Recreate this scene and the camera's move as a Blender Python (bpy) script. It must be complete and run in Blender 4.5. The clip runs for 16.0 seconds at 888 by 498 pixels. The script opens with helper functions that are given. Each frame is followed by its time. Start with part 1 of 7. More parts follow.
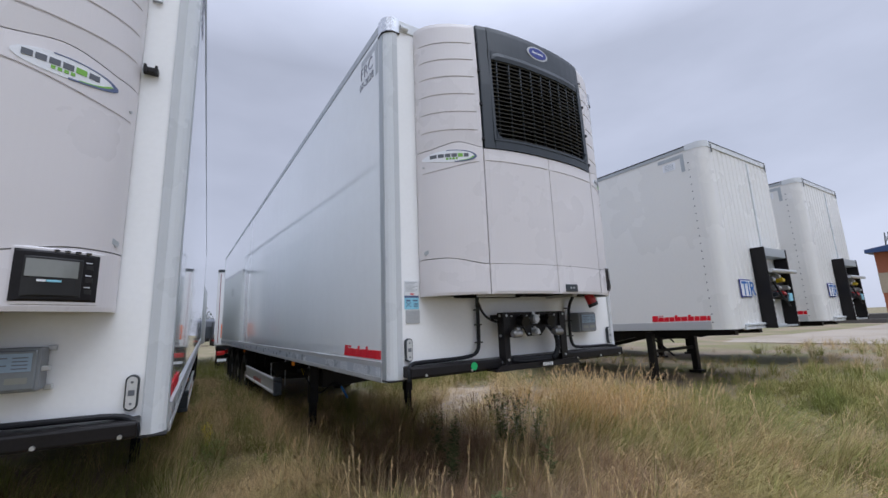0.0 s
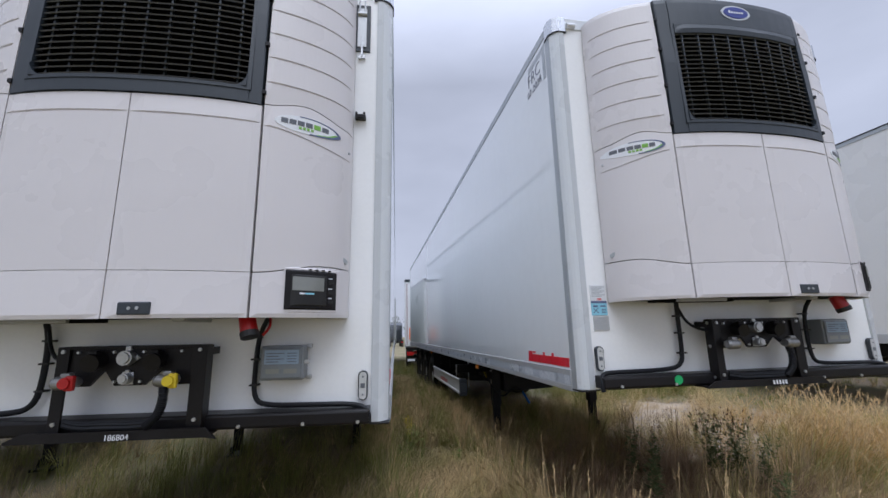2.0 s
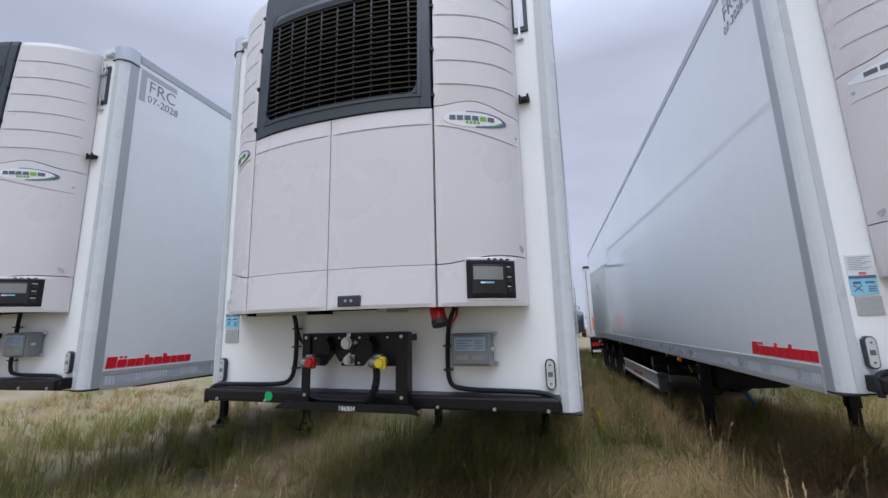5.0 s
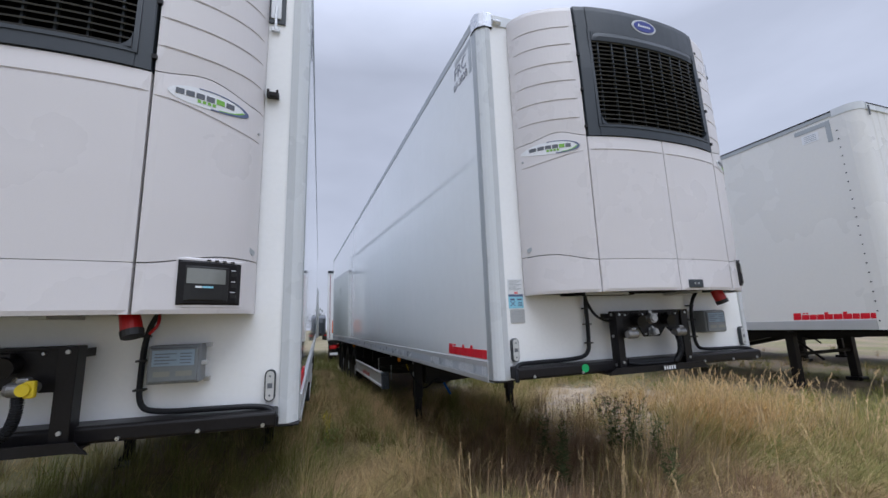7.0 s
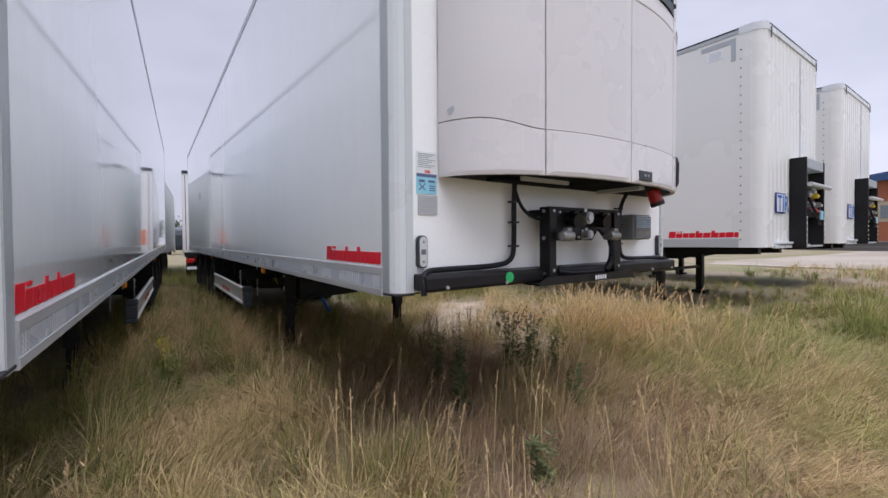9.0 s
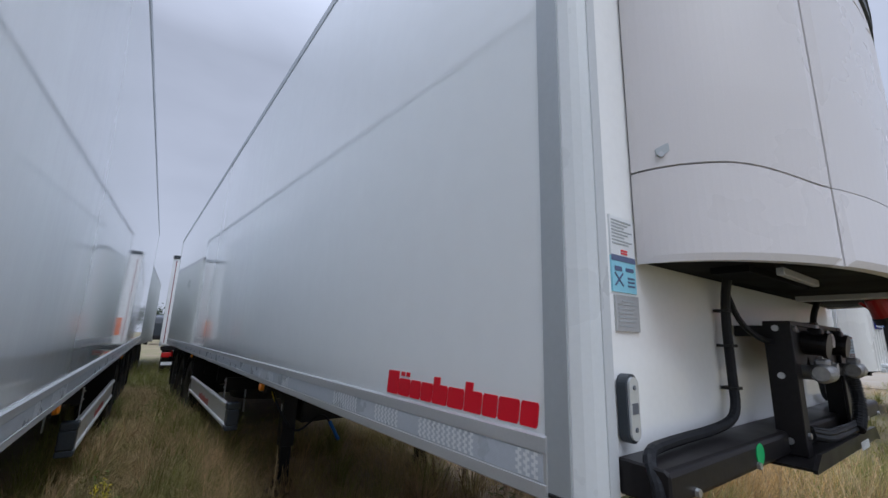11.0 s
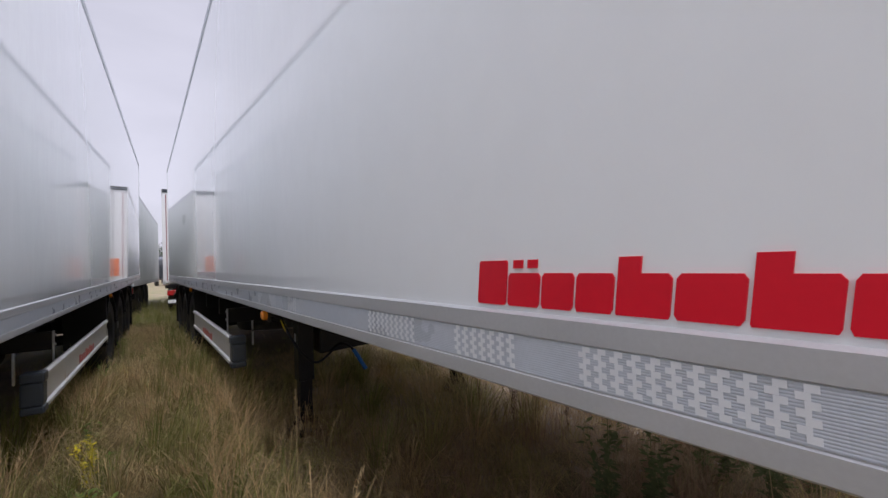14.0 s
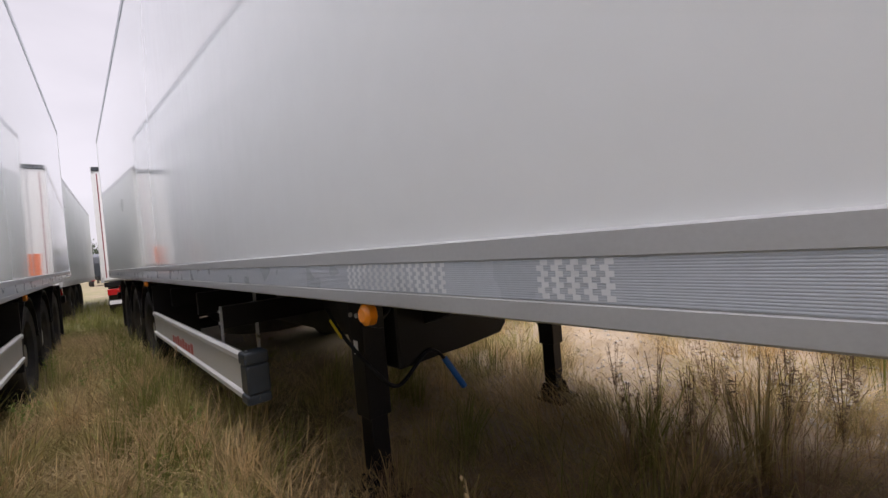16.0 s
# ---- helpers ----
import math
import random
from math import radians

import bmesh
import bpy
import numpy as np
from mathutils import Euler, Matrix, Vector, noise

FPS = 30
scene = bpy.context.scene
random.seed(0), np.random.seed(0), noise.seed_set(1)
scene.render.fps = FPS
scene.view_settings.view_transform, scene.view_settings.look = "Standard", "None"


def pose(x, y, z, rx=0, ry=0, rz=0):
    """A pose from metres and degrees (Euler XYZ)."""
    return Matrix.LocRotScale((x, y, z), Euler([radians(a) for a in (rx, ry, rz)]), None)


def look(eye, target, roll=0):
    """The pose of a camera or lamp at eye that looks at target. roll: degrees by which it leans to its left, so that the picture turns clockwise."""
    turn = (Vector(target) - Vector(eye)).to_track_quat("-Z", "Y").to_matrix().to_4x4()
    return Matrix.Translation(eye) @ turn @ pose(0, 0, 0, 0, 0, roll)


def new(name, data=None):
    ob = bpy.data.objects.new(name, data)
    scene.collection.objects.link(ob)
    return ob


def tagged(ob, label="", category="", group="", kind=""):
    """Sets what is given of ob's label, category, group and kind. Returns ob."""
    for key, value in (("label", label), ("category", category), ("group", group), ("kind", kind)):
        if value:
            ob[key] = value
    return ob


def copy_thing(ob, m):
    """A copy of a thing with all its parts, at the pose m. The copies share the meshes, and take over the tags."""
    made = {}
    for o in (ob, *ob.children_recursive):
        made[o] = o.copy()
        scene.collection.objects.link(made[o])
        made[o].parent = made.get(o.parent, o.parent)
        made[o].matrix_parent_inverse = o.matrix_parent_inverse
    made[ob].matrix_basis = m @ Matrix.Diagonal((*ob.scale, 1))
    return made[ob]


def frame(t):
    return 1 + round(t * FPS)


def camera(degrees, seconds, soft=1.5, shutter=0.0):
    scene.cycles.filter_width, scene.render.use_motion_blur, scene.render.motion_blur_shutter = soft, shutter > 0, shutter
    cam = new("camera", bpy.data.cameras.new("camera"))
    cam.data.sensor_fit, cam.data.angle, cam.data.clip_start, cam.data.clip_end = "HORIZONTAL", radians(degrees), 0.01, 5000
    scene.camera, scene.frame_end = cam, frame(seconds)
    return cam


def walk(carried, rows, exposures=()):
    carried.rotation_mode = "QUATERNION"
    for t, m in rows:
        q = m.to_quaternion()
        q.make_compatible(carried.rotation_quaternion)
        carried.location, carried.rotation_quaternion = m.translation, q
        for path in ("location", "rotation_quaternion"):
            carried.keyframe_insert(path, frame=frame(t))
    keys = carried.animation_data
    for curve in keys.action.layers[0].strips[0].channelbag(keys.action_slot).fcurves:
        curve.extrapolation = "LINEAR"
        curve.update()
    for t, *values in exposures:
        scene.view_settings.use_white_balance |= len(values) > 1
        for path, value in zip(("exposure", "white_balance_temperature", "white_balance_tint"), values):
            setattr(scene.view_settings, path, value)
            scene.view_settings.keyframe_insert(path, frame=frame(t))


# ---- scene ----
cam = camera(94.1, 16.0)
PATH = [
    (0, (-0.033, 0.091, 1.483), (1.033, 1.744, 1.845), -2.4),
    (0.5, (-0.076, 0.107, 1.479), (0.879, 1.823, 1.859), -2.1),
    (1, (-0.104, 0.099, 1.484), (0.688, 1.892, 1.879), -1.9),
    (1.5, (-0.138, 0.082, 1.487), (0.446, 1.952, 1.891), -1.6),
    (2, (-0.142, 0.115, 1.493), (0.191, 2.044, 1.905), -1.4),
    (2.5, (-0.153, 0.149, 1.49), (-0.104, 2.106, 1.902), -1.3),
    (3, (-0.194, 0.158, 1.479), (-0.412, 2.103, 1.891), -1.4),
    (3.5, (-0.19, 0.152, 1.466), (-0.659, 2.05, 1.885), -1.4),
    (3.7, (-0.205, 0.153, 1.466), (-0.747, 2.032, 1.884), -1.4),
    (5.8, (-0.135, 0.193, 1.487), (-0.437, 2.135, 1.859), -1.4),
    (6, (-0.128, 0.193, 1.481), (-0.258, 2.151, 1.87), -1.6),
    (6.5, (-0.077, 0.189, 1.503), (0.216, 2.126, 1.903), -1.9),
    (7, (-0.081, 0.161, 1.508), (0.59, 2.011, 1.871), -2.2),
    (7.5, (-0.066, 0.185, 1.472), (0.869, 1.936, 1.715), -2.0),
    (8, (0.074, 0.441, 1.371), (1.18, 2.108, 1.406), -1.7),
    (8.2, (0.16, 0.563, 1.356), (1.304, 2.203, 1.304), -1.4),
    (10.3, (0.346, 1.88, 1.386), (1.5, 3.51, 1.494), 0.5),
    (10.5, (0.357, 1.978, 1.382), (1.534, 3.581, 1.588), 1.1),
    (11, (0.364, 2.248, 1.472), (1.527, 3.818, 1.9), 1.4),
    (11.5, (0.382, 2.314, 1.53), (1.458, 3.909, 2.078), 0.8),
    (12, (0.403, 2.335, 1.52), (1.474, 3.928, 2.08), 0.6),
    (12.5, (0.392, 2.378, 1.508), (1.534, 3.935, 2.03), 0.0),
    (13, (0.395, 2.509, 1.452), (1.609, 4.046, 1.854), -0.9),
    (13.5, (0.591, 2.844, 1.368), (1.805, 4.422, 1.557), -2.3),
    (14, (0.668, 3.143, 1.345), (1.851, 4.754, 1.411), -2.5),
    (14.5, (0.619, 3.564, 1.326), (1.807, 5.171, 1.401), -2.3),
    (15, (0.627, 3.934, 1.297), (1.846, 5.518, 1.381), -3.7),
    (15.5, (0.662, 4.374, 1.294), (1.941, 5.91, 1.361), -4.5),
    (16, (0.671, 4.837, 1.252), (2.01, 6.323, 1.226), -5.2),
]
EXPOSURES = [(0, -0.3, 5900, 10), (3.7, -0.15, 5850, 10), (7, -0.23, 5870, 9), (7.5, -0.33, 5900, 9), (8, -0.17, 6000, 9), (8.2, -0.13, 6020, 10), (10.3, 0.05, 6500, 15), (10.6, -0.03, 6300, 13), (11, -0.33, 5800, 8), (11.5, -0.39, 5780, 8), (13, -0.3, 5800, 8), (13.5, 0.07, 5950, 10), (14, 0.16, 6450, 15), (15, 0.26, 6700, 15), (16, 0.38, 6950, 16)]
walk(cam, [(t, look(eye, target, roll)) for t, eye, target, roll in PATH], EXPOSURES)

# ---- sky, sun ----
world = bpy.data.worlds.new("overcast_sky")
scene.world = world
world.use_nodes = True
wn, wl = world.node_tree.nodes, world.node_tree.links
wn.clear()
w_out = wn.new("ShaderNodeOutputWorld")
w_bg = wn.new("ShaderNodeBackground")
w_sky = wn.new("ShaderNodeTexSky")
w_sky.sky_type, w_sky.sun_disc = "NISHITA", False
w_sky.sun_elevation, w_sky.sun_rotation = radians(52), radians(200)
w_sky.air_density, w_sky.dust_density = 1.0, 3.0
w_tc = wn.new("ShaderNodeTexCoord")
w_map = wn.new("ShaderNodeMapping")
w_map.inputs["Scale"].default_value = (1.0, 1.0, 2.6)
w_noise = wn.new("ShaderNodeTexNoise")
w_noise.inputs["Scale"].default_value = 1.7
w_noise.inputs["Detail"].default_value = 7.0
w_noise.inputs["Roughness"].default_value = 0.5
w_ramp = wn.new("ShaderNodeValToRGB")
w_ramp.color_ramp.elements[0].position, w_ramp.color_ramp.elements[0].color = 0.34, (5.6, 5.7, 6.5, 1)
w_ramp.color_ramp.elements[1].position, w_ramp.color_ramp.elements[1].color = 0.66, (7.1, 7.15, 8.1, 1)
w_mix = wn.new("ShaderNodeMix")
w_mix.data_type = "RGBA"
w_mix.inputs["Factor"].default_value = 0.88
w_bg.inputs["Strength"].default_value = 0.10
wl.new(w_tc.outputs["Generated"], w_map.inputs["Vector"])
wl.new(w_map.outputs["Vector"], w_noise.inputs["Vector"])
wl.new(w_noise.outputs["Fac"], w_ramp.inputs["Fac"])
wl.new(w_sky.outputs["Color"], w_mix.inputs["A"])
wl.new(w_ramp.outputs["Color"], w_mix.inputs["B"])
# an overcast sky grows brighter towards the zenith
w_sep, w_grad, w_dim = wn.new("ShaderNodeSeparateXYZ"), wn.new("ShaderNodeMapRange"), wn.new("ShaderNodeMix")
w_grad.inputs["From Min"].default_value, w_grad.inputs["From Max"].default_value = 0.55, 1.0
w_grad.inputs["To Min"].default_value, w_grad.inputs["To Max"].default_value = 1.0, 3.6
w_dim.data_type, w_dim.blend_type = "RGBA", "MULTIPLY"
w_dim.inputs["Factor"].default_value = 1.0
wl.new(w_tc.outputs["Generated"], w_sep.inputs["Vector"])
wl.new(w_sep.outputs["Z"], w_grad.inputs["Value"])
wl.new(w_mix.outputs["Result"], w_dim.inputs["A"])
wl.new(w_grad.outputs["Result"], w_dim.inputs["B"])
# and somewhat brighter to the east
w_east, w_side = wn.new("ShaderNodeMapRange"), wn.new("ShaderNodeMix")
w_east.inputs["From Min"].default_value, w_east.inputs["From Max"].default_value = 0.1, 0.9
w_east.inputs["To Min"].default_value, w_east.inputs["To Max"].default_value = 1.0, 1.28
w_side.data_type, w_side.blend_type = "RGBA", "MULTIPLY"
w_side.inputs["Factor"].default_value = 1.0
wl.new(w_sep.outputs["X"], w_east.inputs["Value"])
wl.new(w_dim.outputs["Result"], w_side.inputs["A"])
wl.new(w_east.outputs["Result"], w_side.inputs["B"])
wl.new(w_side.outputs["Result"], w_bg.inputs["Color"])
wl.new(w_bg.outputs["Background"], w_out.inputs["Surface"])
sun = new("sun", bpy.data.lights.new("sun", "SUN"))
sun.data.energy, sun.data.angle, sun.data.color = 1.5, radians(55), (0.98, 0.99, 1.0)
sun.matrix_world = look((0, -7.5, 15), (0, 0, 0))


# ---- materials ----
def material(name, color, rough=0.5, metal=0.0, vary=0.06, scale=3.0, fine=60.0, bump=0.0, coat=0.0, emit=None, island=0.0, obrand=0.0, spec=0.5,
             second=None, second_scale=1.2, second_cut=(0.45, 0.6), wave=0.0, thin=0.0):
    """A surface with stains at a large and a fine scale, fine relief, and an optional second colour in patches."""
    m = bpy.data.materials.new(name)
    m.use_nodes = True
    n, l = m.node_tree.nodes, m.node_tree.links
    b = n["Principled BSDF"]
    b.inputs["Roughness"].default_value, b.inputs["Metallic"].default_value = rough, metal
    b.inputs["Coat Weight"].default_value = coat
    b.inputs["Coat Roughness"].default_value = 0.03
    b.inputs["Specular IOR Level"].default_value = spec
    tc = n.new("ShaderNodeTexCoord")
    big, small = n.new("ShaderNodeTexNoise"), n.new("ShaderNodeTexNoise")
    for t, s, d in ((big, scale, 4.0), (small, fine, 3.0)):
        t.inputs["Scale"].default_value, t.inputs["Detail"].default_value = s, d
        l.new(tc.outputs["Object"], t.inputs["Vector"])
    add = n.new("ShaderNodeMath")
    add.operation = "ADD"
    l.new(big.outputs["Fac"], add.inputs[0])
    l.new(small.outputs["Fac"], add.inputs[1])
    last = add.outputs[0]
    lo, hi = 1 - vary, 1 + vary
    for weight, source in ((island, "island"), (obrand, "object")):
        if weight:
            src = n.new("ShaderNodeNewGeometry").outputs["Random Per Island"] if source == "island" else n.new("ShaderNodeObjectInfo").outputs["Random"]
            mad = n.new("ShaderNodeMath")
            mad.operation = "MULTIPLY_ADD"
            mad.inputs[1].default_value = weight
            l.new(src, mad.inputs[0])
            l.new(last, mad.inputs[2])
            last = mad.outputs[0]
    rng = n.new("ShaderNodeMapRange")
    rng.inputs["From Min"].default_value, rng.inputs["From Max"].default_value = 0.6, 1.4 + island + obrand
    rng.inputs["To Min"].default_value, rng.inputs["To Max"].default_value = lo, hi
    l.new(last, rng.inputs["Value"])
    mul = n.new("ShaderNodeMix")
    mul.data_type, mul.blend_type = "RGBA", "MULTIPLY"
    mul.inputs["Factor"].default_value = 1.0
    mul.inputs["A"].default_value = (*color, 1)
    if second:
        pat, cut, mx = n.new("ShaderNodeTexNoise"), n.new("ShaderNodeMapRange"), n.new("ShaderNodeMix")
        pat.inputs["Scale"].default_value, pat.inputs["Detail"].default_value = second_scale, 6.0
        cut.inputs["From Min"].default_value, cut.inputs["From Max"].default_value = second_cut
        mx.data_type = "RGBA"
        mx.inputs["A"].default_value, mx.inputs["B"].default_value = (*color, 1), (*second, 1)
        l.new(tc.outputs["Object"], pat.inputs["Vector"])
        l.new(pat.outputs["Fac"], cut.inputs["Value"])
        l.new(cut.outputs["Result"], mx.inputs["Factor"])
        l.new(mx.outputs["Result"], mul.inputs["A"])
    l.new(rng.outputs["Result"], mul.inputs["B"])
    l.new(mul.outputs["Result"], b.inputs["Base Color"])
    rr = n.new("ShaderNodeMapRange")
    rr.inputs["From Min"].default_value, rr.inputs["From Max"].default_value = 0.3, 0.7
    rr.inputs["To Min"].default_value, rr.inputs["To Max"].default_value = rough * 0.75, min(rough * 1.3, 1)
    l.new(big.outputs["Fac"], rr.inputs["Value"])
    l.new(rr.outputs["Result"], b.inputs["Roughness"])
    if bump or wave:
        bp = n.new("ShaderNodeBump")
        bp.inputs["Strength"].default_value, bp.inputs["Distance"].default_value = (bump, 0.004) if bump else (1.0, 1.0)
        l.new(small.outputs["Fac"], bp.inputs["Height"])
        if wave:
            wv, sc = n.new("ShaderNodeTexNoise"), n.new("ShaderNodeMath")
            up = n.new("ShaderNodeMapping")
            up.inputs["Scale"].default_value = (1.0, 1.0, 0.35)
            l.new(tc.outputs["Object"], up.inputs["Vector"])
            wv.inputs["Scale"].default_value, wv.inputs["Detail"].default_value = 5.0, 3.0
            sc.operation = "MULTIPLY"
            sc.inputs[1].default_value = wave
            l.new(up.outputs["Vector"], wv.inputs["Vector"])
            l.new(wv.outputs["Fac"], sc.inputs[0])
            l.new(sc.outputs[0], bp.inputs["Height"])
        l.new(bp.outputs["Normal"], b.inputs["Normal"])
    if thin:
        tr, ms = n.new("ShaderNodeBsdfTranslucent"), n.new("ShaderNodeMixShader")
        ms.inputs["Fac"].default_value = thin
        l.new(mul.outputs["Result"], tr.inputs["Color"])
        l.new(b.outputs["BSDF"], ms.inputs[1])
        l.new(tr.outputs["BSDF"], ms.inputs[2])
        l.new(ms.outputs["Shader"], n["Material Output"].inputs["Surface"])
    if emit:
        b.inputs["Emission Color"].default_value, b.inputs["Emission Strength"].default_value = (*emit[:3], 1), emit[3]
    return m


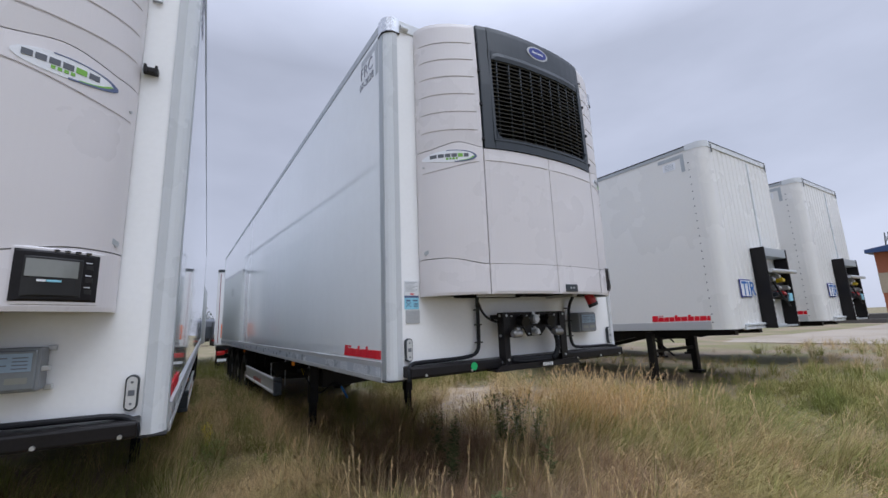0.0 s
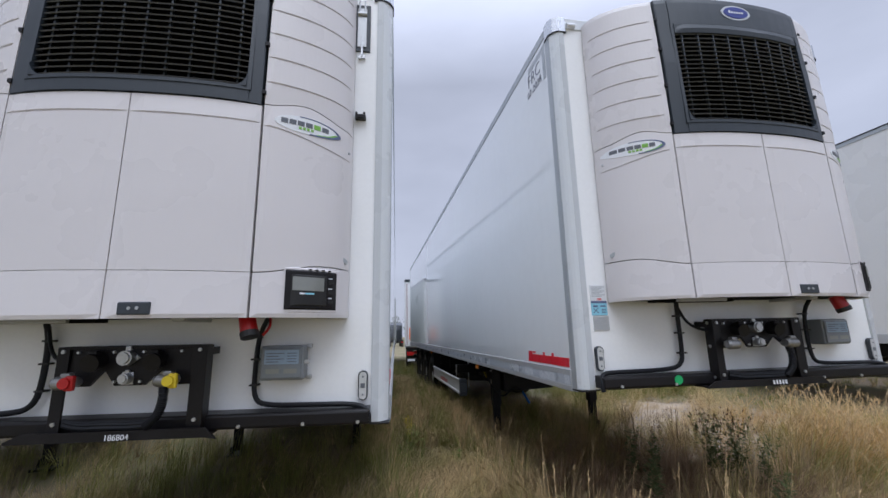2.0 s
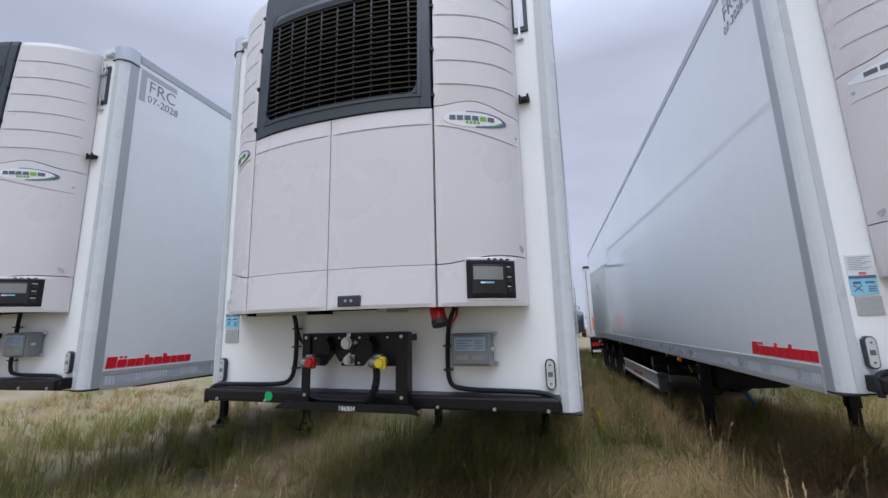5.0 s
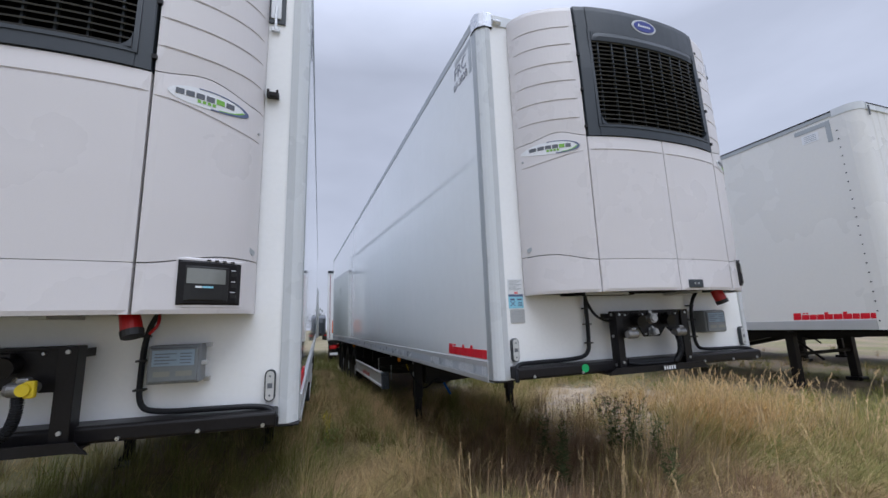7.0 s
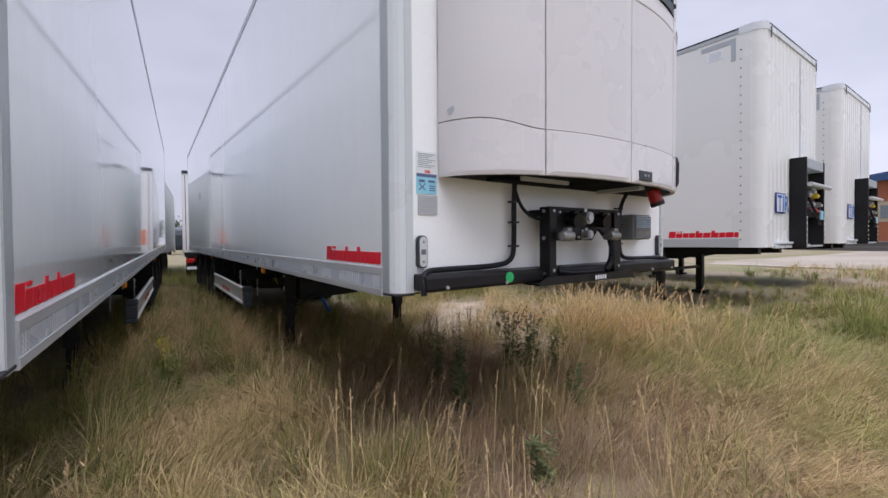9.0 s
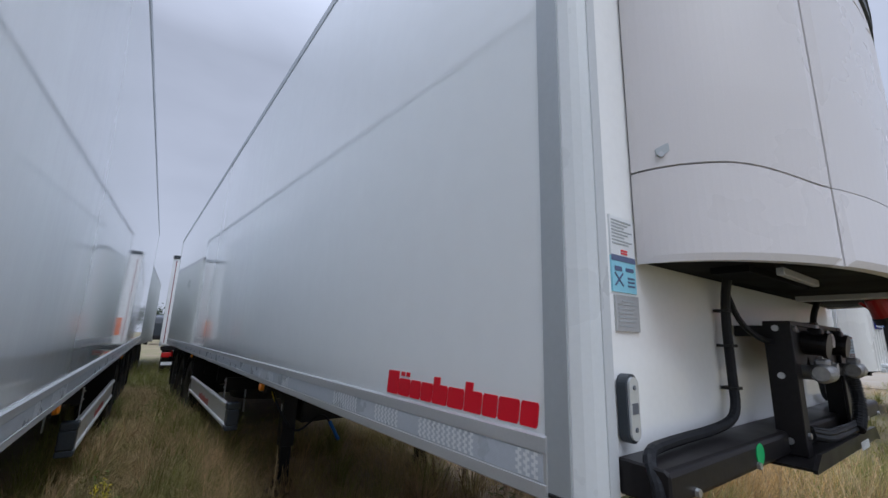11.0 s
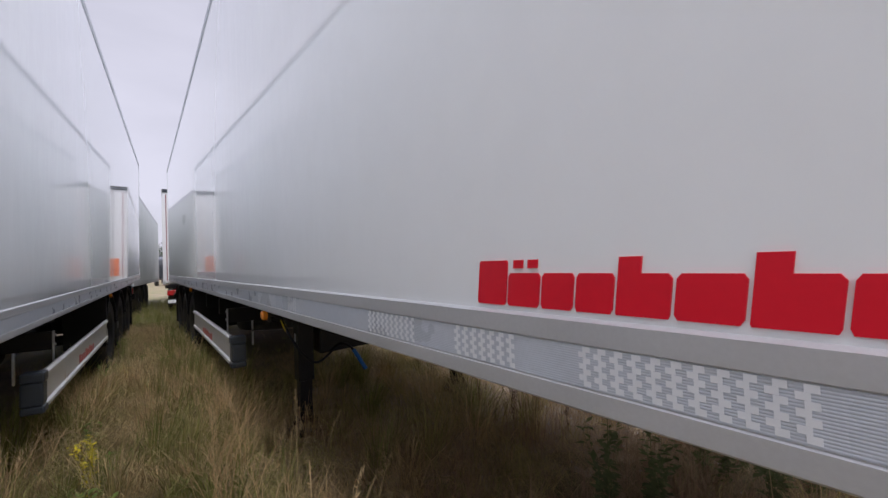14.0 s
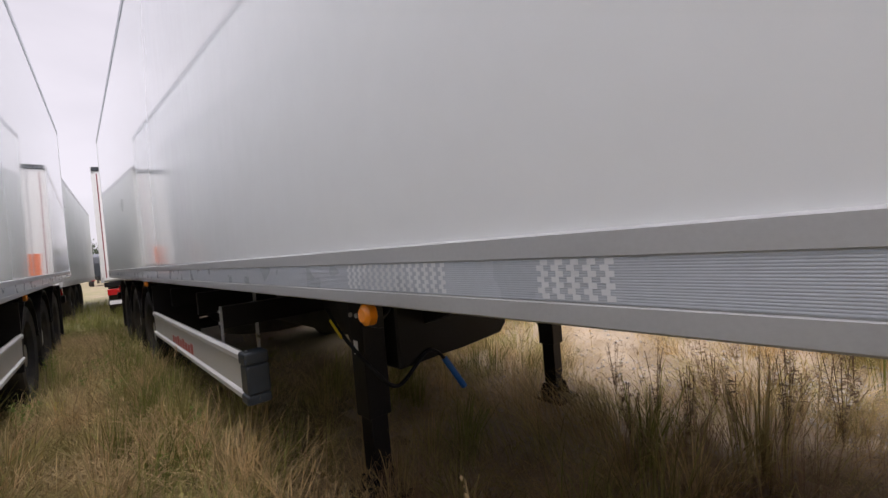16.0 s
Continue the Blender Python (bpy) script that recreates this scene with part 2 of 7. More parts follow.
M = dict(
    panel=material("glossy_white_panel", (0.800, 0.825, 0.833), 0.05, vary=0.02, scale=0.8, fine=9, coat=0.85, wave=0.0015),
    front=material("white_front_panel", (0.89, 0.90, 0.90), 0.16, vary=0.025, scale=1.2, fine=40, coat=0.3, wave=0.0005),
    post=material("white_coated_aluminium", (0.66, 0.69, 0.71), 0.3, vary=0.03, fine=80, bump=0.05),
    # the post's coating darkened, so its front facet looks shaded
    post_shade=material("shaded_post_facet", (0.54, 0.565, 0.585), 0.3, vary=0.03, fine=80, bump=0.05),
    rail=material("grey_anodised_aluminium", (0.50, 0.51, 0.52), 0.42, metal=0.3, vary=0.05, fine=120, bump=0.06),
    edge=material("grey_profile", (0.40, 0.43, 0.45), 0.4, metal=0.2, vary=0.04),
    cap=material("polished_corner_casting", (0.62, 0.64, 0.67), 0.22, metal=0.85, vary=0.08),
    unit=material("off_white_plastic", (0.675, 0.650, 0.655), 0.30, vary=0.02, scale=2, fine=200, bump=0.04),
    charcoal=material("charcoal_plastic", (0.030, 0.038, 0.047), 0.42, vary=0.08, fine=150, bump=0.05),
    black=material("black_painted_steel", (0.011, 0.010, 0.011), 0.40, vary=0.30, fine=70, bump=0.06, spec=0.25),
    slat=material("grille_slat_plastic", (0.075, 0.078, 0.085), 0.30, vary=0.1),
    dark=material("dark_inside", (0.006, 0.006, 0.007), 0.8, vary=0.2, spec=0.1),
    seam=material("black_rubber_seal", (0.012, 0.012, 0.012), 0.6, vary=0.1),
    rubber=material("tyre_rubber", (0.02, 0.02, 0.021), 0.8, vary=0.25, fine=40, bump=0.2, second=(0.06, 0.052, 0.04), second_scale=3),
    hose=material("black_cable_sheath", (0.010, 0.011, 0.014), 0.5, vary=0.2, spec=0.25),
    coupling=material("worn_cast_aluminium", (0.30, 0.30, 0.30), 0.4, metal=0.7, vary=0.3, scale=14),
    steel=material("galvanised_steel", (0.50, 0.51, 0.52), 0.35, metal=0.8, vary=0.15, scale=8),
    alu=material("side_guard_aluminium", (0.66, 0.66, 0.64), 0.38, metal=0.25, vary=0.06, scale=5, fine=90, bump=0.05),
    red=material("red_lettering", (0.66, 0.008, 0.024), 0.35, vary=0.04, spec=0.3),
    faded_red=material("faded_red_print", (0.52, 0.13, 0.12), 0.5, vary=0.12, scale=12, fine=60),
    recorder=material("grey_recorder_case", (0.20, 0.215, 0.225), 0.4, vary=0.05),
    redplastic=material("red_plastic", (0.42, 0.012, 0.012), 0.35, vary=0.08),
    yellow=material("yellow_plastic", (0.72, 0.55, 0.02), 0.4, vary=0.06),
    amber=material("amber_lens", (0.78, 0.24, 0.015), 0.15, vary=0.1, coat=0.6),
    bluehandle=material("blue_grip", (0.01, 0.12, 0.42), 0.45, vary=0.06),
    green=material("green_sticker", (0.02, 0.42, 0.13), 0.4, vary=0.04),
    greenink=material("green_ink", (0.20, 0.45, 0.06), 0.4, vary=0.03),
    navy=material("navy_ink", (0.10, 0.13, 0.24), 0.4, vary=0.03),
    class_ink=material("faded_grey_ink", (0.20, 0.21, 0.26), 0.5, vary=0.1),
    grey_ink=material("grey_ink", (0.11, 0.12, 0.14), 0.5, vary=0.03),
    blue=material("blue_badge", (0.03, 0.045, 0.25), 0.3, vary=0.04),
    lightblue=material("light_blue_label", (0.28, 0.60, 0.75), 0.45, vary=0.05),
    label_grey=material("grey_blue_print", (0.24, 0.32, 0.40), 0.4, vary=0.06),
    label=material("white_label", (0.72, 0.74, 0.76), 0.45, vary=0.04),
    silver_label=material("silver_label", (0.48, 0.49, 0.50), 0.35, metal=0.5, vary=0.06),
    badge_white=material("badge_white", (0.80, 0.82, 0.85), 0.25, vary=0.02),
    screen=material("lcd_screen", (0.22, 0.23, 0.21), 0.12, vary=0.04, coat=0.5),
    lens=material("clear_lamp_lens", (0.62, 0.64, 0.66), 0.14, metal=0.3, vary=0.08, coat=0.5),
    clearbox=material("smoked_clear_cover", (0.16, 0.18, 0.20), 0.12, vary=0.1, coat=0.6),
    # lighter tone for the glints painted on the reflective band
    tape=material("reflective_tape", (0.70, 0.725, 0.755), 0.30, vary=0.04),
    tape_dark=material("reflective_tape_grey", (0.47, 0.51, 0.57), 0.30, vary=0.06, scale=6, coat=0.3),
    lamp_red=material("red_lamp_lens", (0.45, 0.012, 0.015), 0.12, vary=0.1, coat=0.5),
    orange=material("orange_rear_plate", (0.85, 0.20, 0.06), 0.4, vary=0.04),
    dryvan=material("satin_white_grp", (0.76, 0.755, 0.73), 0.28, vary=0.02, scale=0.7, fine=25),
    wallboard=material("white_plain_box", (0.78, 0.79, 0.79), 0.16, vary=0.03, coat=0.3),
    soil=material("sandy_soil_with_thatch", (0.28, 0.215, 0.145), 0.95, vary=0.35, scale=2.2, fine=45, bump=0.9, second=(0.19, 0.175, 0.075), second_scale=0.5, second_cut=(0.38, 0.58)),
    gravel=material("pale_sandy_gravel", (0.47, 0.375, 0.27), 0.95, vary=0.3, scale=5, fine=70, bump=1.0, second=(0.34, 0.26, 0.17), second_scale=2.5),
    stone=material("pale_stones", (0.46, 0.42, 0.37), 0.9, vary=0.25, scale=6, fine=60, bump=0.5, island=0.6),
    concrete=material("worn_concrete", (0.37, 0.315, 0.25), 0.9, vary=0.15, scale=0.6, fine=12, bump=0.4, second=(0.30, 0.25, 0.19), second_scale=0.25),
    ledge=material("dark_concrete_ledge", (0.10, 0.092, 0.085), 0.85, vary=0.25, scale=1.0, fine=20, bump=0.3),
    brick=material("red_brickwork", (0.33, 0.115, 0.06), 0.9, vary=0.18, scale=0.5, fine=8, bump=0.3),
    band=material("beige_band", (0.42, 0.36, 0.27), 0.85, vary=0.1, scale=0.4, fine=6),
    blueroof=material("blue_sheet_roof", (0.03, 0.07, 0.19), 0.5, vary=0.1, scale=0.6, fine=5),
    straw=material("dry_straw_grass", (0.57, 0.425, 0.225), 0.85, vary=0.72, scale=4.5, fine=14, island=0.6, spec=0.2, second=(0.42, 0.36, 0.15), second_scale=2.2, thin=0.3),
    straw_dark=material("weathered_brown_grass", (0.46, 0.355, 0.225), 0.9, vary=0.65, scale=3.5, fine=11, island=0.8, spec=0.2, second=(0.30, 0.23, 0.13), second_scale=1.6, thin=0.2),
    grass=material("green_grass", (0.24, 0.255, 0.075), 0.8, vary=0.62, scale=4.0, fine=12, island=0.7, spec=0.25, second=(0.38, 0.34, 0.13), second_scale=1.8, thin=0.3),
    seed=material("golden_seed_heads", (0.66, 0.49, 0.27), 0.85, vary=0.4, scale=4, fine=20, island=0.6, spec=0.2, thin=0.25),
    gold=material("golden_grass", (0.60, 0.40, 0.165), 0.85, vary=0.55, scale=4, fine=20, island=0.8, spec=0.2, second=(0.46, 0.35, 0.13), second_scale=1.6, thin=0.3),
    russet=material("russet_dead_stems", (0.42, 0.29, 0.19), 0.9, vary=0.4, scale=4, fine=14, island=0.8, spec=0.2, thin=0.15),
    weed=material("grey_green_weed_leaf", (0.17, 0.195, 0.085), 0.85, vary=0.35, scale=4, fine=20, island=0.8, spec=0.12, thin=0.2),
    fresh_weed=material("fresh_weed_leaf", (0.20, 0.27, 0.065), 0.75, vary=0.35, scale=4, fine=20, island=0.8, spec=0.2, thin=0.3),
    weed_brown=material("withered_weed", (0.20, 0.135, 0.08), 0.9, vary=0.3, scale=4, fine=20, island=0.8, spec=0.2),
    flower=material("yellow_blossom", (0.78, 0.64, 0.03), 0.7, vary=0.2, scale=9, island=0.5),
    foliage=material("far_tree_foliage", (0.045, 0.065, 0.035), 0.9, vary=0.3, scale=1, fine=8, island=0.6),
    bark=material("bark", (0.08, 0.065, 0.05), 0.9, vary=0.3, bump=0.5),
    frame_red=material("red_contour_tape", (0.20, 0.012, 0.018), 0.35, vary=0.05),
    curtain=material("grey_tarpaulin", (0.54, 0.57, 0.55), 0.35, vary=0.08, scale=0.8, fine=10, wave=0.002),
)


# ---- mesh helpers ----
def link(name, bm, mat, parent=None, label="", smooth=False):
    me = bpy.data.meshes.new(name)
    bmesh.ops.recalc_face_normals(bm, faces=bm.faces[:])
    bm.to_mesh(me)
    bm.free()
    if smooth:
        me.shade_smooth()
    for m in (mat if isinstance(mat, (list, tuple)) else (mat,)):
        me.materials.append(m)
    ob = new(name, me)
    if parent:
        ob.parent = parent
    if label:
        ob["label"] = label
    return ob


def part(name, bm, mat, parent, label="", smooth=False):
    return link(name, bm, mat, parent, label, smooth)


def box(bm, x0, x1, y0, y1, z0, z1, bevel=0.0, seg=2):
    r = bmesh.ops.create_cube(bm, size=1.0)
    vs = r["verts"]
    for v in vs:
        v.co = Vector(((x0 + x1) / 2 + v.co.x * (x1 - x0), (y0 + y1) / 2 + v.co.y * (y1 - y0), (z0 + z1) / 2 + v.co.z * (z1 - z0)))
    if bevel:
        es = list({e for v in vs for e in v.link_edges})
        bmesh.ops.bevel(bm, geom=es, offset=bevel, segments=seg, affect="EDGES", profile=0.5, clamp_overlap=True)
    return bm


def cyl(bm, p0, p1, r0, r1=None, seg=16):
    p0, p1 = Vector(p0), Vector(p1)
    d = p1 - p0
    m = Matrix.Translation((p0 + p1) / 2) @ d.to_track_quat("Z", "Y").to_matrix().to_4x4()
    bmesh.ops.create_cone(bm, cap_ends=True, segments=seg, radius1=r0, radius2=r0 if r1 is None else r1, depth=d.length, matrix=m)
    return bm


def prism(bm, pts, axis, a, b):
    """A closed outline of (u, v) pulled along an axis from a to b; u, v are the other two axes in order."""
    def co(u, v, w):
        return {"x": (w, u, v), "y": (u, w, v), "z": (u, v, w)}[axis]
    lo = [bm.verts.new(co(u, v, a)) for u, v in pts]
    hi = [bm.verts.new(co(u, v, b)) for u, v in pts]
    n = len(pts)
    bm.faces.new(lo)
    bm.faces.new(hi)
    for i in range(n):
        bm.faces.new((lo[i], lo[(i + 1) % n], hi[(i + 1) % n], hi[i]))
    return bm


def smoothed(points, rounds=2):
    pts = [Vector(p) for p in points]
    for _ in range(rounds):
        out = [pts[0]]
        for a, b in zip(pts, pts[1:]):
            out += [a.lerp(b, 0.25), a.lerp(b, 0.75)]
        pts = out + [pts[-1]]
    return pts


def tube(bm, points, r, seg=8, rounds=2):
    pts = smoothed(points, rounds)
    rings = []
    for i, p in enumerate(pts):
        d = (pts[min(i + 1, len(pts) - 1)] - pts[max(i - 1, 0)]).normalized()
        ref = Vector((0, 1, 0)) if abs(d.y) < 0.9 else Vector((1, 0, 0))
        u = d.cross(ref).normalized()
        v = d.cross(u)
        rings.append([bm.verts.new(p + r * (math.cos(2 * math.pi * k / seg) * u + math.sin(2 * math.pi * k / seg) * v)) for k in range(seg)])
    for a, b in zip(rings, rings[1:]):
        for k in range(seg):
            bm.faces.new((a[k], a[(k + 1) % seg], b[(k + 1) % seg], b[k]))
    bm.faces.new(rings[0])
    bm.faces.new(rings[-1])
    return bm


def pieces(name, boxes, mat, parent, bevel=0.0, label=""):
    """One part for each box."""
    for b in boxes:
        part(name, box(bmesh.new(), *b, bevel), mat, parent, label)


def rods(name, ends, mat, parent, seg=8):
    """One part for each round rod (p0, p1, radius)."""
    for p0, p1, r in ends:
        part(name, cyl(bmesh.new(), p0, p1, r, seg=seg), mat, parent)


def disc(bm, cx, y, cz, rx, rz, thick=0.003, seg=32):
    """A thin elliptic plate facing -y."""
    pts = [(cx + rx * math.cos(2 * math.pi * k / seg), cz + rz * math.sin(2 * math.pi * k / seg)) for k in range(seg)]
    return prism(bm, pts, "y", y - thick, y)


def lettering(text, size, mat, parent, m, name="lettering", bold=0.0, thick=0.001):
    """Flat raised letters from the built-in font, as a mesh."""
    cu = bpy.data.curves.new(name, "FONT")
    cu.body, cu.size, cu.extrude, cu.offset = text, size, thick, bold
    cu.align_x = "LEFT"
    tmp = bpy.data.objects.new(name, cu)
    scene.collection.objects.link(tmp)
    bpy.context.view_layer.update()
    me = bpy.data.meshes.new_from_object(tmp.evaluated_get(bpy.context.evaluated_depsgraph_get()))
    bpy.data.objects.remove(tmp)
    me.materials.clear()
    me.materials.append(mat)
    ob = new(name, me)
    ob.parent = parent
    ob.matrix_local = m
    return ob


# text standing on a face: right-hand direction and the face's outward normal
def facing(origin, right, up=(0, 0, 1)):
    r, u = Vector(right).normalized(), Vector(up).normalized()
    n = r.cross(u)
    return Matrix.Translation(origin) @ Matrix((r, u, n)).transposed().to_4x4()



# ---- refrigerated trailer: x to its width (0 to 2.6), y from the front wall back, z up from the body's lower edge ----
WID, LEN, HGT = 2.6, 13.4, 2.92
UX, UWL, UWR, UD = 1.285, 1.03, 1.075, 0.465


def half_width(x):
    """The unit reaches a little further towards its controller side."""
    return UWL if x < UX else UWR


def bow(x):
    """How far the unit's front stands out at x."""
    u = min(abs((x - UX) / half_width(x)), 1.0)
    return -UD * (1 - u ** 2.3) ** 0.5


def spread(x0, x1, n):
    """Places between x0 and x1, closer where the bow turns."""
    def ang(x):
        u = max(-1.0, min(1.0, (x - UX) / half_width(x)))
        return math.acos(-math.copysign(abs(u) ** 1.15, u))
    a0, a1 = ang(x0), ang(x1)
    out = []
    for i in range(n + 1):
        c = -math.cos(a0 + (a1 - a0) * i / n)
        out.append(UX + (UWL if c < 0 else UWR) * math.copysign(abs(c) ** (1 / 1.15), c))
    out[0], out[-1] = x0, x1
    return out


def lean(z):
    """The unit's front draws back a little towards its top."""
    return 1.0 - 0.10 * max(0.0, (z - 1.7) / 1.2) ** 2 - 0.5 * max(0.0, (z - 2.80) / 0.12) ** 2 * 0.12


def shell(bm, x0, x1, rows, nx=14, off=0.0, thick=0.03, grooves=(), span=None, edge=0.006):
    """A curved panel of the unit. rows: functions of x giving heights, bottom to top; grooves: (height function, half width, depth)."""
    xs = spread(x0, x1, nx)
    lines = [(f, 0.0) for f in rows]
    for f, half, deep in grooves:
        lines += [(lambda x, f=f, half=half: f(x) - half, 0.0), (lambda x, f=f, half=half: f(x) - half * 0.7, deep), (lambda x, f=f, half=half: f(x) + half * 0.7, deep), (lambda x, f=f, half=half: f(x) + half, 0.0)]
    mid = xs[len(xs) // 2]
    lines.sort(key=lambda p: p[0](mid))
    outer, inner = [], []
    for j, (f, deep) in enumerate(lines):
        ro, ri = [], []
        for i, x in enumerate(xs):
            z = f(x)
            d = deep if (span is None or span[0] <= x <= span[1]) else 0.0
            rim = edge if (j in (0, len(lines) - 1) or i in (0, nx)) else 0.0
            y = bow(x) * lean(z) - off + d + rim
            ro.append(bm.verts.new((x, min(y, -0.004), z)))
            ri.append(bm.verts.new((x, min(y + thick, -0.001), z)))
        outer.append(ro)
        inner.append(ri)
    nj = len(lines)
    for g, flip in ((outer, False), (inner, True)):
        for j in range(nj - 1):
            for i in range(nx):
                q = (g[j][i], g[j][i + 1], g[j + 1][i + 1], g[j + 1][i])
                bm.faces.new(q[::-1] if flip else q)
    for i in range(nx):
        bm.faces.new((outer[0][i], inner[0][i], inner[0][i + 1], outer[0][i + 1]))
        bm.faces.new((outer[-1][i], outer[-1][i + 1], inner[-1][i + 1], inner[-1][i]))
    for j in range(nj - 1):
        bm.faces.new((outer[j][0], outer[j + 1][0], inner[j + 1][0], inner[j][0]))
        bm.faces.new((outer[j][nx], inner[j][nx], inner[j + 1][nx], outer[j + 1][nx]))
    return bm


def flat(z):
    return lambda x: z


def outward(x):
    """0 at the inner seam of a fairing, 1 at its outer edge."""
    s = min(1.0, max(0.0, (abs(x - UX) - 0.633) / (half_width(x) - 0.633)))
    return s * s * (3 - 2 * s)


def climb(z0, rise):
    """A seam that climbs from the doors out to the corner and runs level there."""
    return lambda x: z0 + rise * outward(UX + math.copysign(0.633 + (abs(x - UX) - 0.633) * 1.3, x - UX))


def arch(z0, rise, drop):
    """A seam that bulges in the middle of a fairing and falls a little at its edge."""
    return lambda x: z0 + rise * math.sin(math.pi * min(1.0, outward(x) * 1.05)) - drop * outward(x)


SEAM_L, SEAM_M, SEAM_R, U_BOT, U_TOP, G_BOT = 0.652, 1.286, 1.916, 0.588, 2.845, 1.738
UL, UR = UX - UWL + 0.002, UX + UWR - 0.002
GL, GR, GB, GT = 0.760, 1.836, 1.820, 2.615


def logo_oval(parent, cx, cz, half, name="maker_oval"):
    """The oval sign on a fairing, bent round the unit: white field, blue and green sweep, dark and green bars."""
    def bent(bm, pts, off):
        lo, hi = [], []
        for u, v in pts:
            x, z = cx + u, cz + v
            y = bow(x) * lean(z) - off
            hi.append(bm.verts.new((x, y, z)))
            lo.append(bm.verts.new((x, y + 0.004, z)))
        n = len(pts)
        bm.faces.new(hi)
        for i in range(n):
            bm.faces.new((lo[i], lo[(i + 1) % n], hi[(i + 1) % n], hi[i]))

    def strip(bm, u0, u1, v0f, v1f, off, n=10):
        us = [u0 + (u1 - u0) * i / n for i in range(n + 1)]
        for a, b in zip(us, us[1:]):
            bent(bm, [(a, v0f(a)), (b, v0f(b)), (b, v1f(b)), (a, v1f(a))], off)
    h = half * 0.30
    el = lambda s, k: lambda u: s * h * k * math.sqrt(max(0.0, 1 - (u / (half * k)) ** 2))
    bm = bmesh.new()
    strip(bm, -half * 0.99, half * 0.99, el(-1, 1.0), el(1, 1.0), 0.002, 16)
    bmesh.ops.remove_doubles(bm, verts=bm.verts[:], dist=0.0004)
    oval = part(name, bm, M["badge_white"], parent, "white oval sign with a blue and green sweep")
    bm = bmesh.new()

    def inner(sign, k):
        return lambda u: sign * h * k * math.sqrt(max(0.0, 1 - (u / (half * k)) ** 2))
    strip(bm, -half * 0.25, half * 0.99, inner(1, 0.90), inner(1, 1.0), 0.004, 14)
    bmesh.ops.remove_doubles(bm, verts=bm.verts[:], dist=0.0002)
    part("sweep", bm, M["navy"], parent)
    bm = bmesh.new()
    strip(bm, half * 0.05, half * 0.99, inner(-1, 1.0), inner(-1, 0.86), 0.004, 12)
    bmesh.ops.remove_doubles(bm, verts=bm.verts[:], dist=0.0002)
    part("sweep", bm, M["navy"], parent)
    bm = bmesh.new()
    for i in range(6):
        a = -half * 0.80 + i * half * 0.245
        wdt = half * 0.20
        if i != 4:
            bar = bmesh.new()
            strip(bar, a, a + wdt, lambda u: -h * 0.16, lambda u: h * 0.40, 0.005, 1)
            part("dark_bar", bar, M["grey_ink"], parent)
    strip(bm, half * 0.18, half * 0.38, lambda u: -h * 0.16, lambda u: h * 0.40, 0.005, 1)
    part("green_bar", bm, M["greenink"], parent)
    bm = bmesh.new()
    strip(bm, half * 0.25, half * 0.92, inner(-1, 0.86), inner(-1, 0.78), 0.004, 8)
    part("green_sweep", bm, M["greenink"], parent)
    for i in range(4):
        bm = bmesh.new()
        strip(bm, -half * 0.27 + i * half * 0.12, -half * 0.19 + i * half * 0.12, lambda u: -h * 0.58, lambda u: -h * 0.28, 0.005, 1)
        part("green_bar", bm, M["greenink"], parent)
    return oval


def name_blocks(parent, y0, y1, z0, cap, mat, side, width):
    """The maker's red name along the side as plain slanted blocks, tall, low and stepped. side: -1 on the left-hand wall, 1 on the right-hand one."""
    full = [(0.04, 0), (0.96, 0), (1.0, 0.06), (1.0, 0.94), (0.96, 1), (0.04, 1), (0, 0.94), (0, 0.06)]
    low = [(0.06, 0), (0.94, 0), (1.0, 0.08), (1.0, 0.64), (0.93, 0.72), (0.07, 0.72), (0, 0.64), (0, 0.08)]
    step = [(0.02, 0), (0.97, 0), (1.0, 0.06), (1.0, 0.64), (0.92, 0.72), (0.44, 0.72), (0.44, 1), (0, 1), (0, 0.04)]
    dots = [[(a, 0.82), (a + 0.30, 0.82), (a + 0.30, 1.0), (a, 1.0)] for a in (0.14, 0.60)]
    marks = [(1.02, [full]), (0.98, [low] + dots), (0.84, [low]), (0.84, [low]), (1.0, [step]), (1.02, [low]), (1.0, [step]), (0.76, [low]), (1.0, [low]), (0.76, [low])]
    total = sum(w for w, _ in marks) + 0.07 * (len(marks) - 1)
    unit, slant, at = (y1 - y0 - 0.13 * cap) / total, 0.13 * cap, 0.0
    for w, shapes in marks:
        for o in shapes:
            run = [((at + u * w) * unit + slant * v, cap * v) for u, v in o]
            bm = bmesh.new()
            if side < 0:
                prism(bm, [(y1 - a, z0 + b) for a, b in run], "x", -0.0035, 0.001)
            else:
                prism(bm, [(y0 + a, z0 + b) for a, b in run], "x", width - 0.001, width + 0.0035)
            part("red_bar", bm, mat, parent)
        at += w + 0.07


